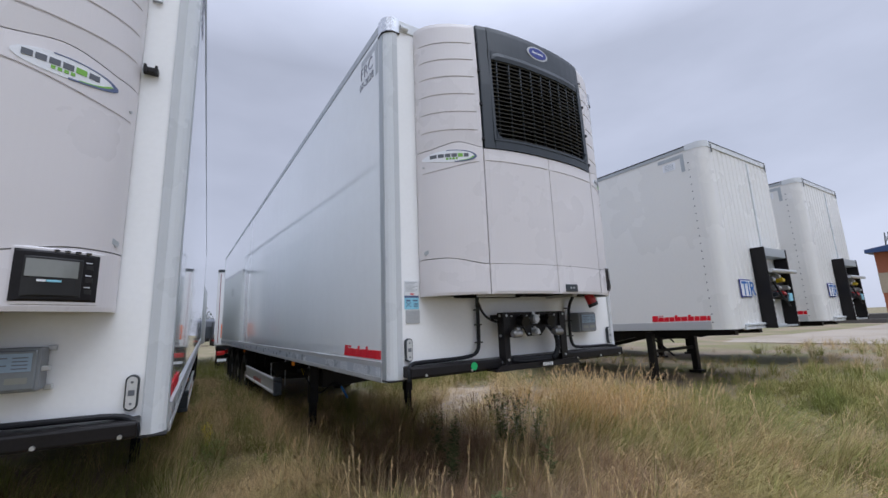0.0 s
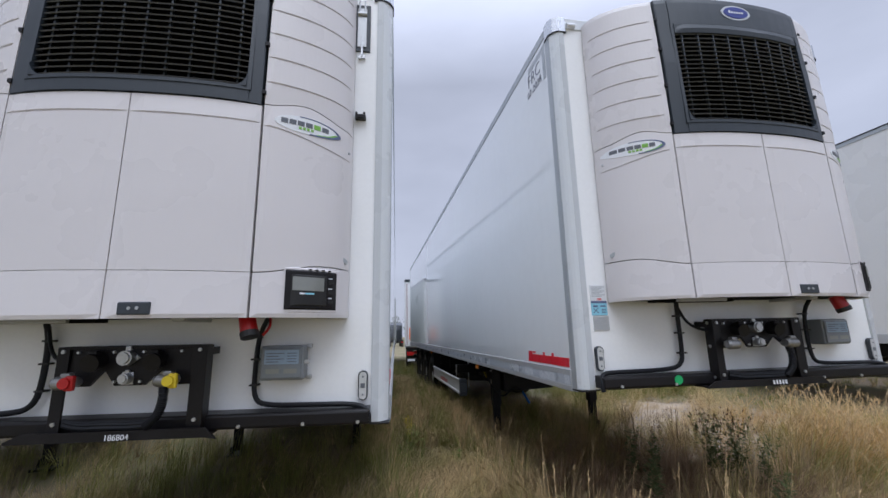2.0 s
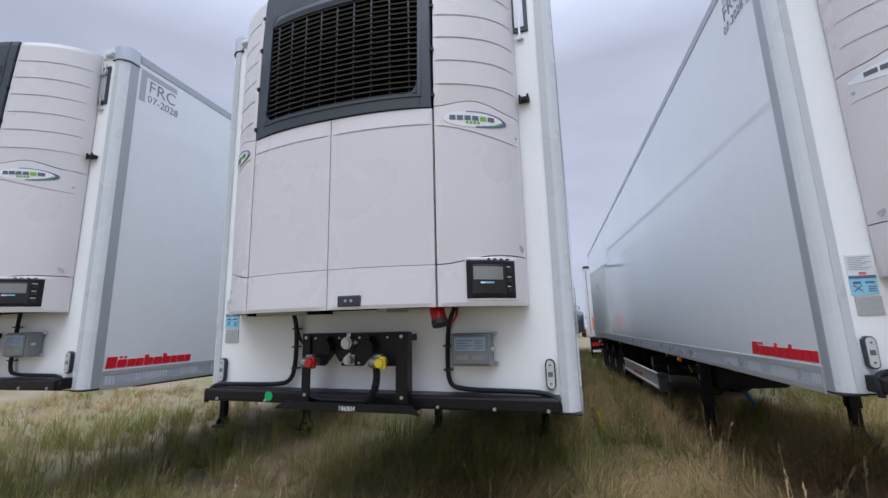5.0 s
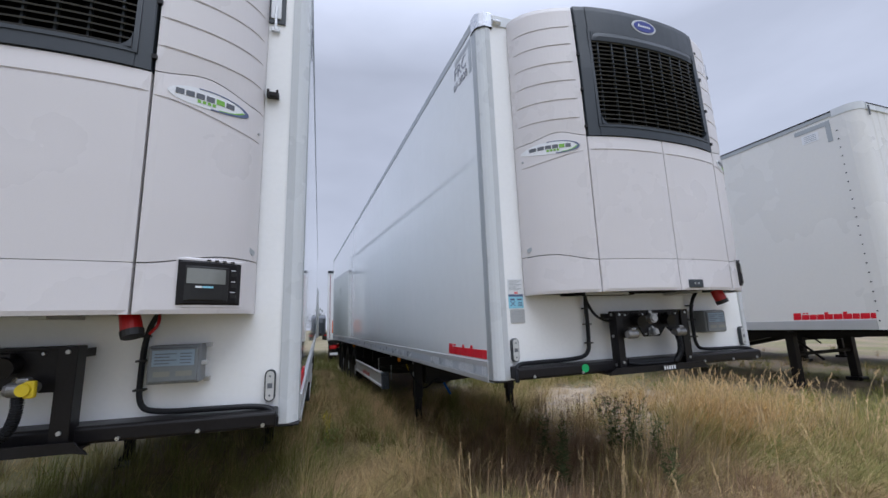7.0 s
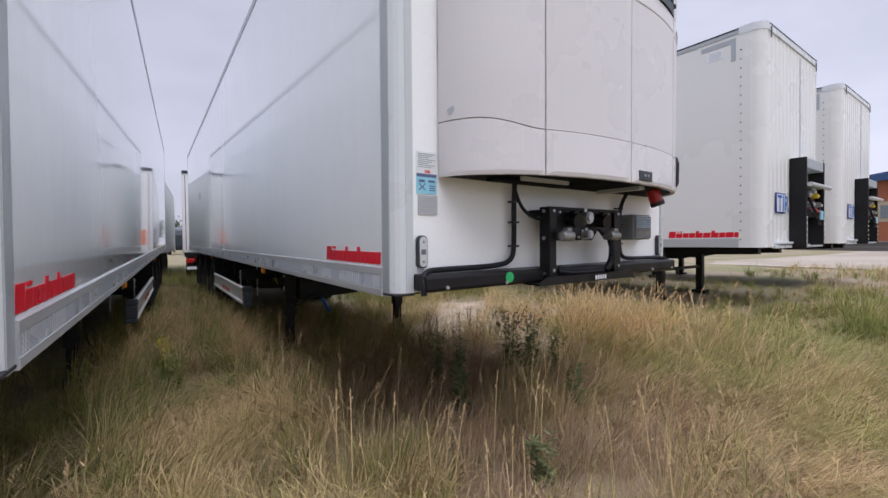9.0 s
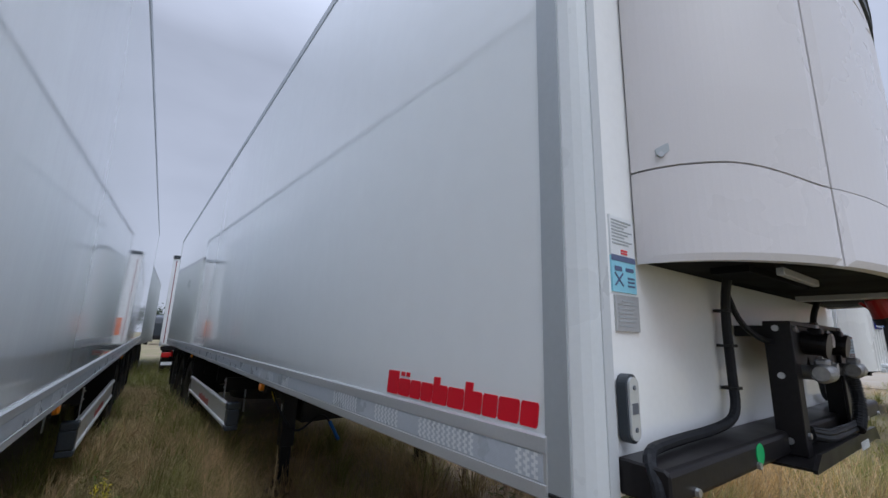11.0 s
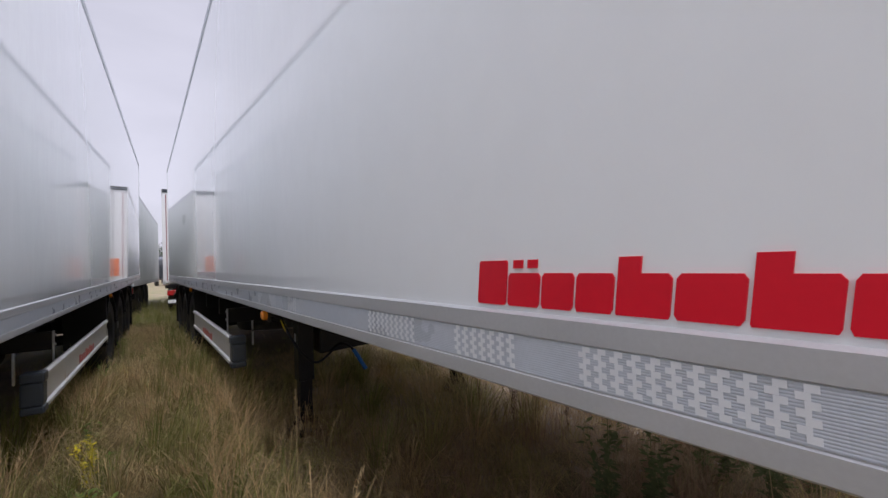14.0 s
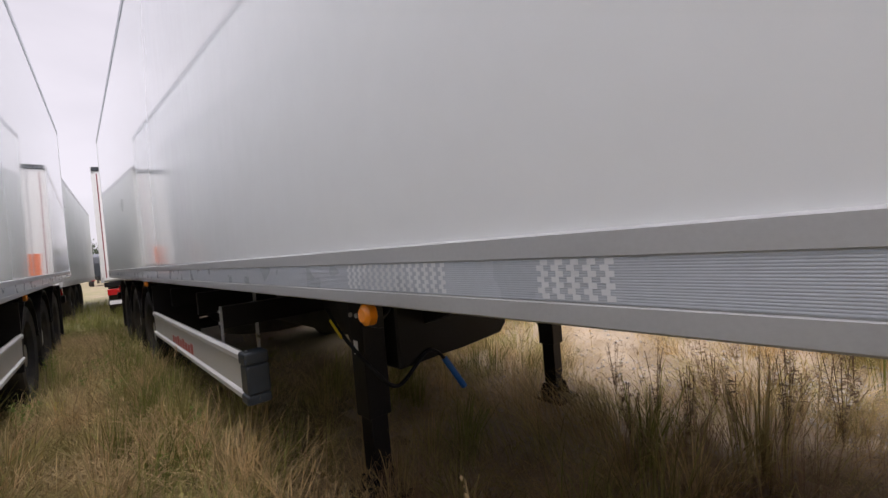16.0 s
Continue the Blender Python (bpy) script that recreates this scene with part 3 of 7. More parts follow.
def wheel(parent, x, y, z, outward, r=0.50):
    bm = bmesh.new()
    prof = [(0.30, -0.13), (0.34, -0.17), (0.44, -0.185), (0.485, -0.17), (r, -0.14), (r, 0.14), (0.485, 0.17), (0.44, 0.185), (0.34, 0.17), (0.30, 0.13)]
    seg = 40
    rings = [[bm.verts.new((x + w * outward, y + rr * math.cos(2 * math.pi * k / seg), z + rr * math.sin(2 * math.pi * k / seg))) for rr, w in prof] for k in range(seg)]
    n = len(prof)
    for k in range(seg):
        a, b = rings[k], rings[(k + 1) % seg]
        for i in range(n):
            bm.faces.new((a[i], a[(i + 1) % n], b[(i + 1) % n], b[i]))
    tyre = part("wheel", bm, M["rubber"], parent, "black truck tyre on a silver rim", smooth=False)
    bm = bmesh.new()
    cyl(bm, (x - 0.10 * outward, y, z), (x + 0.05 * outward, y, z), 0.30, seg=32)
    cyl(bm, (x + 0.04 * outward, y, z), (x + 0.14 * outward, y, z), 0.13, 0.11, seg=20)
    for k in range(10):
        a = 2 * math.pi * k / 10
        c = (y + 0.20 * math.cos(a), z + 0.20 * math.sin(a))
        cyl(bm, (x + 0.04 * outward, *c), (x + 0.085 * outward, *c), 0.018, seg=6)
    part("rim", bm, M["steel"], tyre, "silver steel rim")


def empty(name, m):
    e = new(name)
    e.empty_display_size = 0.3
    e.matrix_world = m
    return e


def coupling_frame(t):
    """Black steel frame for the air and electric couplings on the bumper."""
    xa, xb, yf = 0.926, 1.650, -0.165
    bm = bmesh.new()
    box(bm, xa, xa + 0.012, yf, -0.090, 0.015, 0.455, 0.003)
    box(bm, xa, xa + 0.058, yf - 0.006, yf + 0.006, 0.015, 0.455, 0.003)
    fr = part("coupling_frame", bm, M["black"], t, "black steel coupling frame")
    bm = bmesh.new()
    box(bm, xb - 0.012, xb, yf, -0.090, 0.015, 0.455, 0.003)
    box(bm, xb - 0.075, xb, yf - 0.006, yf + 0.006, 0.015, 0.455, 0.003)
    part("upright", bm, M["black"], fr)
    part("top_bar", box(bmesh.new(), xa + 0.01, xb - 0.01, yf - 0.004, -0.088, 0.440, 0.456, 0.003), M["black"], fr)
    pieces("wall_stay", [(x, x + 0.010, -0.095, 0.0, 0.400, 0.440) for x in (xa, xb - 0.012)], M["black"], fr, 0.002)
    # plate with slanted cut-outs between the sockets
    bm = bmesh.new()
    prism(bm, [(xa + 0.05, 0.44), (xb - 0.07, 0.44), (xb - 0.07, 0.255), (1.515, 0.255), (1.425, 0.330), (1.350, 0.255), (1.205, 0.255), (1.150, 0.335), (1.085, 0.255), (xa + 0.05, 0.255)][::-1], "y", yf + 0.010, yf + 0.028)
    part("coupling_plate", bm, M["black"], fr)
    # square flanged sockets in the middle, turned on their corner above
    for x, z, r, turned in ((1.262, 0.395, 0.040, True), (1.268, 0.292, 0.028, False)):
        bm = bmesh.new()
        k = r * 1.45
        edge = [(x - k, z), (x, z + k * 0.72), (x + k, z), (x, z - k * 0.72)] if turned else [(x - r, z - r * 1.1), (x + r, z - r * 1.1), (x + r, z + r * 1.1), (x - r, z + r * 1.1)]
        prism(bm, edge, "y", yf + 0.002, yf + 0.012)
        cyl(bm, (x, yf + 0.004, z), (x, yf - 0.038, z), r, r * 0.92, 20)
        cyl(bm, (x, yf - 0.038, z), (x, yf - 0.048, z), r * 0.72, r * 0.66, 20)
        box(bm, x - r * 0.35, x + r * 0.35, yf - 0.010, yf + 0.006, z + r * 0.8, z + r * 1.5, 0.003)
        part("socket", bm, M["steel"], fr, "silver electric socket")
    for x in (1.118, 1.408):
        bm = bmesh.new()
        cyl(bm, (x, yf + 0.012, 0.385), (x, yf - 0.052, 0.375), 0.044, 0.038, 20)
        cyl(bm, (x, yf - 0.050, 0.375), (x, yf - 0.062, 0.373), 0.046, 0.044, 20)
        box(bm, x - 0.020, x + 0.020, yf - 0.050, yf - 0.010, 0.408, 0.436, 0.006)
        part("round_socket", bm, M["black"], fr)
    rods("bolt", [((x, yf - 0.004, z), (x, yf + 0.012, z), 0.007) for x, z in ((1.190, 0.425), (1.335, 0.425), (1.205, 0.275), (1.330, 0.275), (1.02, 0.425), (1.52, 0.425))], M["steel"], fr, 6)
    # air coupling heads, each on an elbow
    for x in (1.030, 1.500):
        bm = bmesh.new()
        cyl(bm, (x, yf + 0.02, 0.282), (x, yf - 0.050, 0.282), 0.024, 0.026, 18)
        cyl(bm, (x - 0.050, yf - 0.060, 0.282), (x + 0.022, yf - 0.060, 0.282), 0.032, 0.030, 18)
        cyl(bm, (x - 0.066, yf - 0.060, 0.282), (x - 0.050, yf - 0.060, 0.282), 0.024, 0.032, 18)
        box(bm, x - 0.030, x + 0.016, yf - 0.075, yf - 0.035, 0.305, 0.330, 0.008)
        part("air_coupling", bm, M["coupling"], fr, "silver air coupling head")
    # ribbed hose that hangs from the right-hand coupling to the step
    bm = bmesh.new()
    line = smoothed([(1.470, yf - 0.045, 0.262), (1.480, yf - 0.055, 0.190), (1.462, yf - 0.055, 0.110), (1.405, yf - 0.050, 0.062)], 2)
    for a, b in zip(line, line[1:]):
        for q in range(2):
            c, d = a.lerp(b, q / 2), a.lerp(b, (q + 1) / 2)
            cyl(bm, c, c.lerp(d, 0.6), 0.023, seg=10)
            cyl(bm, c.lerp(d, 0.6), d, 0.018, seg=10)
    part("ribbed_hose", bm, M["hose"], fr, "black ribbed hose")
    for dz, r, mat in ((0.0, 0.013, "hose"), (0.016, 0.010, "hose"), (0.026, 0.006, "hose")):
        bm = bmesh.new()
        tube(bm, [(1.415, yf - 0.045, 0.066 + dz), (1.33, yf - 0.035, 0.058 + dz), (1.20, yf - 0.038, 0.062 + dz), (1.08, yf - 0.030, 0.060 + dz), (1.00, yf - 0.005, 0.075 + dz)], r)
        part("loose_line", bm, M[mat], fr)
    # folded step below
    bm = bmesh.new()
    prism(bm, [(0.780, 0.002), (1.690, 0.002), (1.745, -0.008), (1.735, 0.006), (1.690, 0.048), (0.850, 0.048), (0.780, 0.012)], "y", -0.222, -0.210)
    box(bm, 0.80, 1.70, -0.212, -0.08, 0.002, 0.010)
    part("step_plate", bm, M["black"], fr)
    rods("bolt", [((x, yf - 0.005, z), (x, yf - 0.014, z), 0.010) for x in (xa + 0.030, xb - 0.035) for z in (0.43, 0.08)], M["steel"], fr)
    rods("bolt", [((xa, -0.128, z), (xa - 0.008, -0.128, z), 0.011) for z in (0.43, 0.27, 0.06)], M["steel"], fr)
    return fr


def refrigeration_unit(t):
    bm = bmesh.new()
    xs = spread(UL + 0.045, UR - 0.045, 30)
    pts = [(x, min(bow(x) * 0.86 + 0.03, -0.01)) for x in xs] + [(UR - 0.045, 0.0), (UL + 0.045, 0.0)]
    prism(bm, pts, "z", U_BOT + 0.035, U_TOP - 0.06)
    unit = part("refrigeration_unit", bm, M["dark"], t, "off-white trailer refrigeration unit with a dark grille")
    gap = 0.003
    low = climb(0.815, 0.052)
    brow = arch(G_BOT + 0.006, 0.042, 0.010)
    for side in (0, 1):
        a, b = (UL, SEAM_L - gap) if side == 0 else (SEAM_R + gap, UR)
        inner_a, inner_b = (UL + 0.012, SEAM_L - 0.035) if side == 0 else (SEAM_R + 0.035, UR - 0.012)
        bm = bmesh.new()
        gr = [(flat(1.880 + 0.1555 * k), 0.007, 0.011) for k in range(6)]
        shell(bm, a, b, [lambda x: brow(x) + gap, flat(U_TOP - 0.035), flat(U_TOP)], 22, 0.0, 0.03, gr, (inner_a, inner_b))
        part("upper_fairing", bm, M["unit"], unit)
        bm = bmesh.new()
        shell(bm, a, b, [lambda x: low(x) + gap, flat(1.1), flat(1.35), lambda x: brow(x) - gap], 22, 0.0, 0.03, [(lambda x: 1.618 - 0.075 * outward(x), 0.006, 0.009)], (inner_a, inner_b))
        part("lower_fairing", bm, M["unit"], unit)
        bm = bmesh.new()
        shell(bm, a, b, [flat(U_BOT), flat(U_BOT + 0.02), lambda x: low(x) - gap], 22, 0.0, 0.03)
        part("lower_apron", bm, M["unit"], unit)
        logo_oval(unit, 0.430 if side == 0 else 2.138, 1.664, 0.165)
    for a, b in ((SEAM_L + 0.006, SEAM_M - 0.003), (SEAM_M + 0.003, SEAM_R - 0.009)):
        bm = bmesh.new()
        shell(bm, a, b, [flat(0.815 + gap / 2), flat(1.2), flat(G_BOT - 0.006)], 14, 0.0, 0.03, [(flat(1.628), 0.006, 0.009)], (a + 0.03, b - 0.03))
        part("service_door", bm, M["unit"], unit)
        bm = bmesh.new()
        shell(bm, a, b, [flat(U_BOT), flat(U_BOT + 0.02), flat(0.815 - gap / 2)], 14, 0.0, 0.03)
        part("lower_apron", bm, M["unit"], unit)
    # dark surround of the grille
    for nm, a, b, z0, z1 in (("side", SEAM_L + 0.012, GL - 0.005, G_BOT, U_TOP + 0.005), ("side", GR + 0.005, SEAM_R - 0.012, G_BOT, U_TOP + 0.005),
                             ("bottom", GL - 0.005, GR + 0.005, G_BOT, GB), ("top", GL - 0.005, GR + 0.005, GT, U_TOP + 0.005)):
        bm = bmesh.new()
        shell(bm, a, b, [flat(z0), flat((z0 + z1) / 2), flat(z1 - 0.04), flat(z1)], 12, 0.004, 0.05, edge=0.004 if nm == "side" else 0.0)
        part("grille_surround", bm, M["charcoal"], unit, "charcoal grille surround")
    bm = bmesh.new()
    for a, b, z0, z1 in ((GL - 0.015, GL + 0.005, GB - 0.010, GT + 0.010), (GR - 0.005, GR + 0.015, GB - 0.010, GT + 0.010), (GL - 0.015, GR + 0.015, GB - 0.015, GB + 0.005), (GL - 0.015, GR + 0.015, GT - 0.005, GT + 0.015)):
        shell(bm, a, b, [flat(z0), flat(z1)], 12, 0.012, 0.03, edge=0.003)
    part("grille_rim", bm, M["charcoal"], unit)
    bm = bmesh.new()
    shell(bm, GL, GR, [flat(GT - 0.080), flat(GT - 0.045), flat(GT - 0.005)], 12, 0.016, 0.02, edge=0.008)
    part("grille_visor", bm, M["charcoal"], unit)
    first = None
    for k in range(20):
        z = GB + 0.020 + k * 0.0365
        bm = bmesh.new()
        xs = spread(GL + 0.005, GR - 0.005, 10)
        quad = [[bm.verts.new((x, bow(x) * lean(z) + dy, z + dz)) for x in xs] for dy, dz in ((0.004, 0.002), (0.008, -0.004), (0.050, 0.022), (0.046, 0.028))]
        for i in range(10):
            for j in range(4):
                bm.faces.new((quad[j][i], quad[j][i + 1], quad[(j + 1) % 4][i + 1], quad[(j + 1) % 4][i]))
        bm.faces.new([q[0] for q in quad])
        bm.faces.new([q[-1] for q in quad])
        part("slat", bm, M["slat"], unit)
    for k in range(9):
        x = GL + 0.005 + (GR - GL - 0.01) * (k + 0.5) / 9
        bm = bmesh.new()
        box(bm, x - 0.005, x + 0.005, bow(x) * 0.97 + 0.012, bow(x) * 0.97 + 0.03, GB, GT - 0.05)
        part("grille_bar", bm, M["charcoal"], unit)
    for cx, cz, sx, sz in ((GL + 0.005, GB + 0.005, 1, 1), (GR - 0.005, GB + 0.005, -1, 1), (GL + 0.005, GT - 0.005, 1, -1), (GR - 0.005, GT - 0.005, -1, -1)):
        pts = [(cx, cz)] + [(cx + sx * 0.075 * (1 - math.sin(a)), cz + sz * 0.075 * (1 - math.cos(a))) for a in (radians(15 * k) for k in range(7))]
        bm = bmesh.new()
        prism(bm, pts, "y", bow(cx) * lean(cz) - 0.016, bow(cx) * lean(cz) + 0.02)
        part("grille_corner", bm, M["charcoal"], unit)
    bm = bmesh.new()
    yb = bow(1.3) * lean(2.75) - 0.004
    disc(bm, 1.285, yb, 2.735, 0.125, 0.062, 0.006)
    part("badge_rim", bm, M["lens"], unit, "silver badge rim")
    bm = bmesh.new()
    disc(bm, 1.285, yb - 0.006, 2.735, 0.105, 0.048, 0.004)
    part("badge", bm, M["blue"], unit, "blue oval badge")
    bm = bmesh.new()
    for k in range(6):
        box(bm, 1.220 + k * 0.022, 1.234 + k * 0.022, yb - 0.012, yb - 0.009, 2.727, 2.742 if k else 2.750)
    tagged(part("badge_bar", bm, M["badge_white"], unit), kind="stuff")
    # seam hinges
    pieces("hinge", [(x - 0.010, x + 0.010, bow(x) * lean(z) - 0.008, bow(x) + 0.02, z, z + 0.022) for z in (1.80, 2.10, 2.40, 2.66) for x in (SEAM_L + 0.002, SEAM_R - 0.002)], M["black"], unit)
    # controller in the lower apron
    part("controller_surround", shell(bmesh.new(), 2.060, 2.322, [flat(0.612), flat(0.618), flat(0.846), flat(0.852)], 10, 0.004, 0.03), M["unit"], unit)
    part("controller", shell(bmesh.new(), 2.070, 2.306, [flat(0.629), flat(0.638), flat(0.829), flat(0.838)], 10, 0.014, 0.02, edge=0.008), M["black"], unit, "black controller with a grey display")
    part("controller_cover", shell(bmesh.new(), 2.100, 2.262, [flat(0.648), flat(0.654), flat(0.806), flat(0.812)], 8, 0.022, 0.02, edge=0.005), M["seam"], unit, "glossy black hinged cover")
    part("display", shell(bmesh.new(), 2.108, 2.252, [flat(0.728), flat(0.800)], 6, 0.024, 0.01, edge=0.0), M["screen"], unit)
    for x0, x1, mm in ((2.142, 2.166, "badge_white"), (2.168, 2.208, "lightblue")):
        part("name_bar", shell(bmesh.new(), x0, x1, [flat(0.708), flat(0.717)], 2, 0.0245, 0.006, edge=0.0), M[mm], unit)
    for z in (0.664, 0.716, 0.772):
        part("button", shell(bmesh.new(), 2.272, 2.292, [flat(z), flat(z + 0.020)], 2, 0.020, 0.01, edge=0.003), M["seam"], unit)
        part("button_mark", shell(bmesh.new(), 2.270, 2.288, [flat(z + 0.027), flat(z + 0.031)], 1, 0.0165, 0.006, edge=0.0), M["badge_white"], unit)
    pieces("vent_slot", [(x, x + 0.016, bow(x) - 0.007, bow(x) + 0.01, 0.8405, 0.8465) for x in (2.175, 2.205, 2.235, 2.265)], M["seam"], unit)
    # drain plate below the doors, lifting grips
    bm = bmesh.new()
    yd = bow(1.43)
    box(bm, 1.358, 1.500, yd - 0.007, yd + 0.02, 0.604, 0.664, 0.006)
    part("latch_plate", bm, M["charcoal"], unit, "dark latch plate")
    rods("latch_screw", [((x, yd - 0.006, 0.635), (x, yd - 0.012, 0.635), 0.008) for x in (1.412, 1.447)], M["steel"], unit)
    for x, s in ((UL + 0.014, 1), (UR - 0.014, -1)):
        for z in (0.905, 1.60):
            bm = bmesh.new()
            yy = bow(x)
            d = Vector((-s * 0.8, -0.6, 0))
            cyl(bm, Vector((x, yy, z)) + d * 0.006, Vector((x, yy, z)) - d * 0.02, 0.008, seg=12)
            part("fastener", bm, M["steel"], unit)
            if z < 1.2:
                bm = bmesh.new()
                along = Vector((0.6 * s, -0.8, 0))
                rim = [(-0.012, -0.012), (0.004, -0.016), (0.050, 0.016), (0.048, 0.034), (0.010, 0.018), (-0.014, 0.006)]
                out = [bm.verts.new(Vector((x, yy, z + 0.012)) + along * a + Vector((0, 0, b)) + d * 0.0035) for a, b in rim]
                back = [bm.verts.new(v.co - d * 0.02) for v in out]
                bm.faces.new(out)
                bm.faces.new(back[::-1])
                for k in range(6):
                    bm.faces.new((out[k], back[k], back[(k + 1) % 6], out[(k + 1) % 6]))
                part("latch_grip", bm, M["edge"], unit, "small grey latch grip")
    # underside with ducts
    bm = bmesh.new()
    prism(bm, [(x, min(bow(x) * 0.93 + 0.012, -0.012)) for x in spread(UL + 0.035, UR - 0.035, 24)] + [(UR - 0.035, -0.002), (UL + 0.035, -0.002)], "z", U_BOT + 0.008, U_BOT + 0.03)
    box(bm, 0.5, 1.1, -0.20, -0.10, U_BOT - 0.012, U_BOT + 0.01)
    part("base_tray", bm, M["dark"], unit)
    pieces("tray_stay", [(1.55, 1.61, -0.36, -0.05, U_BOT - 0.014, U_BOT + 0.01), (0.62, 1.0, -0.25, -0.23, U_BOT - 0.014, U_BOT + 0.01)], M["rail"], unit, 0.003)
    bm = bmesh.new()
    cyl(bm, (1.87, -0.27, 0.60), (1.895, -0.29, 0.515), 0.040, 0.044, 18)
    part("power_inlet", bm, M["redplastic"], unit, "red three-phase power plug")
    part("plug_mouth", cyl(bmesh.new(), (1.894, -0.289, 0.518), (1.902, -0.296, 0.49), 0.047, 0.045, 18), M["seam"], unit)
    bm = bmesh.new()
    tube(bm, [(1.95, -0.25, 0.50), (1.985, -0.25, 0.54), (1.97, -0.2, 0.59)], 0.007)
    part("plug_strap", bm, M["redplastic"], unit)
    return unit


def refrigerated_trailer(m, ground, label):
    t = empty("refrigerated_trailer", m)
    tagged(t, label, "semi-trailer", "parked refrigerated trailers")
    # box body
    for s in (0, 1):
        X = (lambda v: v) if s == 0 else (lambda v: WID - v)
        bm = bmesh.new()
        box(bm, *sorted((X(0.0), X(0.06))), 0.13, LEN - 0.08, 0.12, HGT - 0.085)
        part("side_panel", bm, M["panel"], t, "glossy white insulated side panel")
        bm = bmesh.new()
        prism(bm, [(X(0.004), 0.13), (X(-0.004), 0.125), (X(-0.002), 0.052), (X(0.012), 0.028), (X(0.030), 0.010), (X(0.052), -0.004), (X(0.10), -0.004), (X(0.10), 0.05), (X(0.06), 0.13)], "z", 0.0, HGT - 0.13)
        post = part("corner_post", bm, M["post"], t, "pale grey coated corner post")
        bm = bmesh.new()
        box(bm, *sorted((X(-0.007), X(0.0))), 0.056, 0.132, -0.02, HGT - 0.13, 0.002)
        part("post_strip", bm, M["edge"], post)
        part("post_foot", box(bmesh.new(), *sorted((X(-0.010), X(0.105))), -0.006, 0.126, -0.014, -0.002, 0.004), M["seam"], post, "black rubber foot strip")
        # front facet of the post, its shading put into a darker colour
        bm = bmesh.new()
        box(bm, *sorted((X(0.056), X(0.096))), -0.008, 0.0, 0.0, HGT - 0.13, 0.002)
        part("post_strip", bm, M["post_shade"], post)
        bm = bmesh.new()
        prism(bm, [(X(0.006), 0.14), (X(-0.010), 0.13), (X(-0.010), 0.05), (X(0.012), 0.014), (X(0.05), -0.010), (X(0.12), -0.010), (X(0.12), 0.06), (X(0.06), 0.14)], "z", HGT - 0.13, HGT + 0.006)
        bmesh.ops.bevel(bm, geom=bm.edges[:], offset=0.004, segments=2, affect="EDGES", clamp_overlap=True)
        cap = part("corner_cap", bm, M["cap"], t, "polished metal corner cap")
        bm = bmesh.new()
        prism(bm, [(X(0.006), 0.143), (X(-0.013), 0.133), (X(-0.013), 0.049), (X(0.010), 0.011), (X(0.05), -0.013), (X(0.123), -0.013), (X(0.123), 0.06), (X(0.06), 0.143)], "z", HGT - 0.137, HGT - 0.129)
        part("cap_seal", bm, M["seam"], cap, "black rubber seal")
        bm = bmesh.new()
        zig = []
        for k in range(17):
            z = 0.0840 - k * 0.0040
            zig += [(X(-0.0140), z), (X(-0.0143), z - 0.0012), (X(-0.0143), z - 0.0026), (X(-0.0140), z - 0.0036)]
        prism(bm, [(X(0.05), 0.1275), (X(-0.003), 0.1275), (X(-0.0165), 0.1235), (X(-0.0165), 0.0875), (X(-0.0125), 0.0860), (X(-0.0125), 0.0140), (X(-0.0170), 0.0125), (X(-0.0170), -0.0190), (X(-0.014), -0.0225), (X(0.05), -0.0225)], "y", 0.125, LEN - 0.05)
        rail = part("bottom_rail", bm, M["rail"], t, "grey ribbed aluminium bottom rail")
        bm = bmesh.new()
        prism(bm, [(X(-0.010), 0.085)] + zig + [(X(-0.010), 0.0145)], "y", 0.135, LEN - 0.06)
        part("reflective_band", bm, M["tape_dark"], rail, "bluish ribbed reflective band")
        # glints of the band, painted as fixed pale checks in a few stretches
        bm = bmesh.new()
        for i in [k for a, b in ((0, 3), (9, 20), (25, 32), (38, 48), (75, 80), (88, 103)) for k in range(a, b)]:
            for j in range(7):
                a, z0 = 0.15 + i * 0.028 + (j % 2) * 0.008, 0.0195 + j * 0.0092
                bm.faces.new([bm.verts.new((X(-0.0150), y, z)) for y, z in ((a, z0), (a + 0.014, z0), (a + 0.014, z0 + 0.0091), (a, z0 + 0.0091))])
        tagged(part("reflective_tape", bm, M["tape"], rail, "pale checks painted as glints on the reflective band"), kind="stuff")
        bm = bmesh.new()
        prism(bm, [(X(0.10), HGT - 0.085), (X(0.0), HGT - 0.085), (X(-0.006), HGT - 0.08), (X(-0.006), HGT - 0.012), (X(0.012), HGT), (X(0.10), HGT)], "y", 0.14, LEN - 0.02)
        part("top_rail", bm, M["edge"], t, "grey roof edge rail")
        bm = bmesh.new()
        box(bm, *sorted((X(-0.004), X(0.10))), LEN - 0.08, LEN, 0.0, HGT - 0.02, 0.004)
        part("rear_post", bm, M["post"], t)
        # aluminium side guard on stays
        xs, up = 0.055, 0.035
        bm = bmesh.new()
        prof = [(X(xs), -0.40 + up), (X(xs - 0.03), -0.385 + up), (X(xs - 0.045), -0.40 + up), (X(xs - 0.045), -0.425 + up), (X(xs - 0.03), -0.44 + up), (X(xs - 0.03), -0.59 + up), (X(xs - 0.045), -0.60 + up), (X(xs - 0.045), -0.625 + up), (X(xs - 0.03), -0.64 + up), (X(xs), -0.63 + up)]
        prism(bm, prof, "y", 4.27, 7.35)
        guard = part("side_guard", bm, M["alu"], t, "silver aluminium side guard rail")
        bm = bmesh.new()
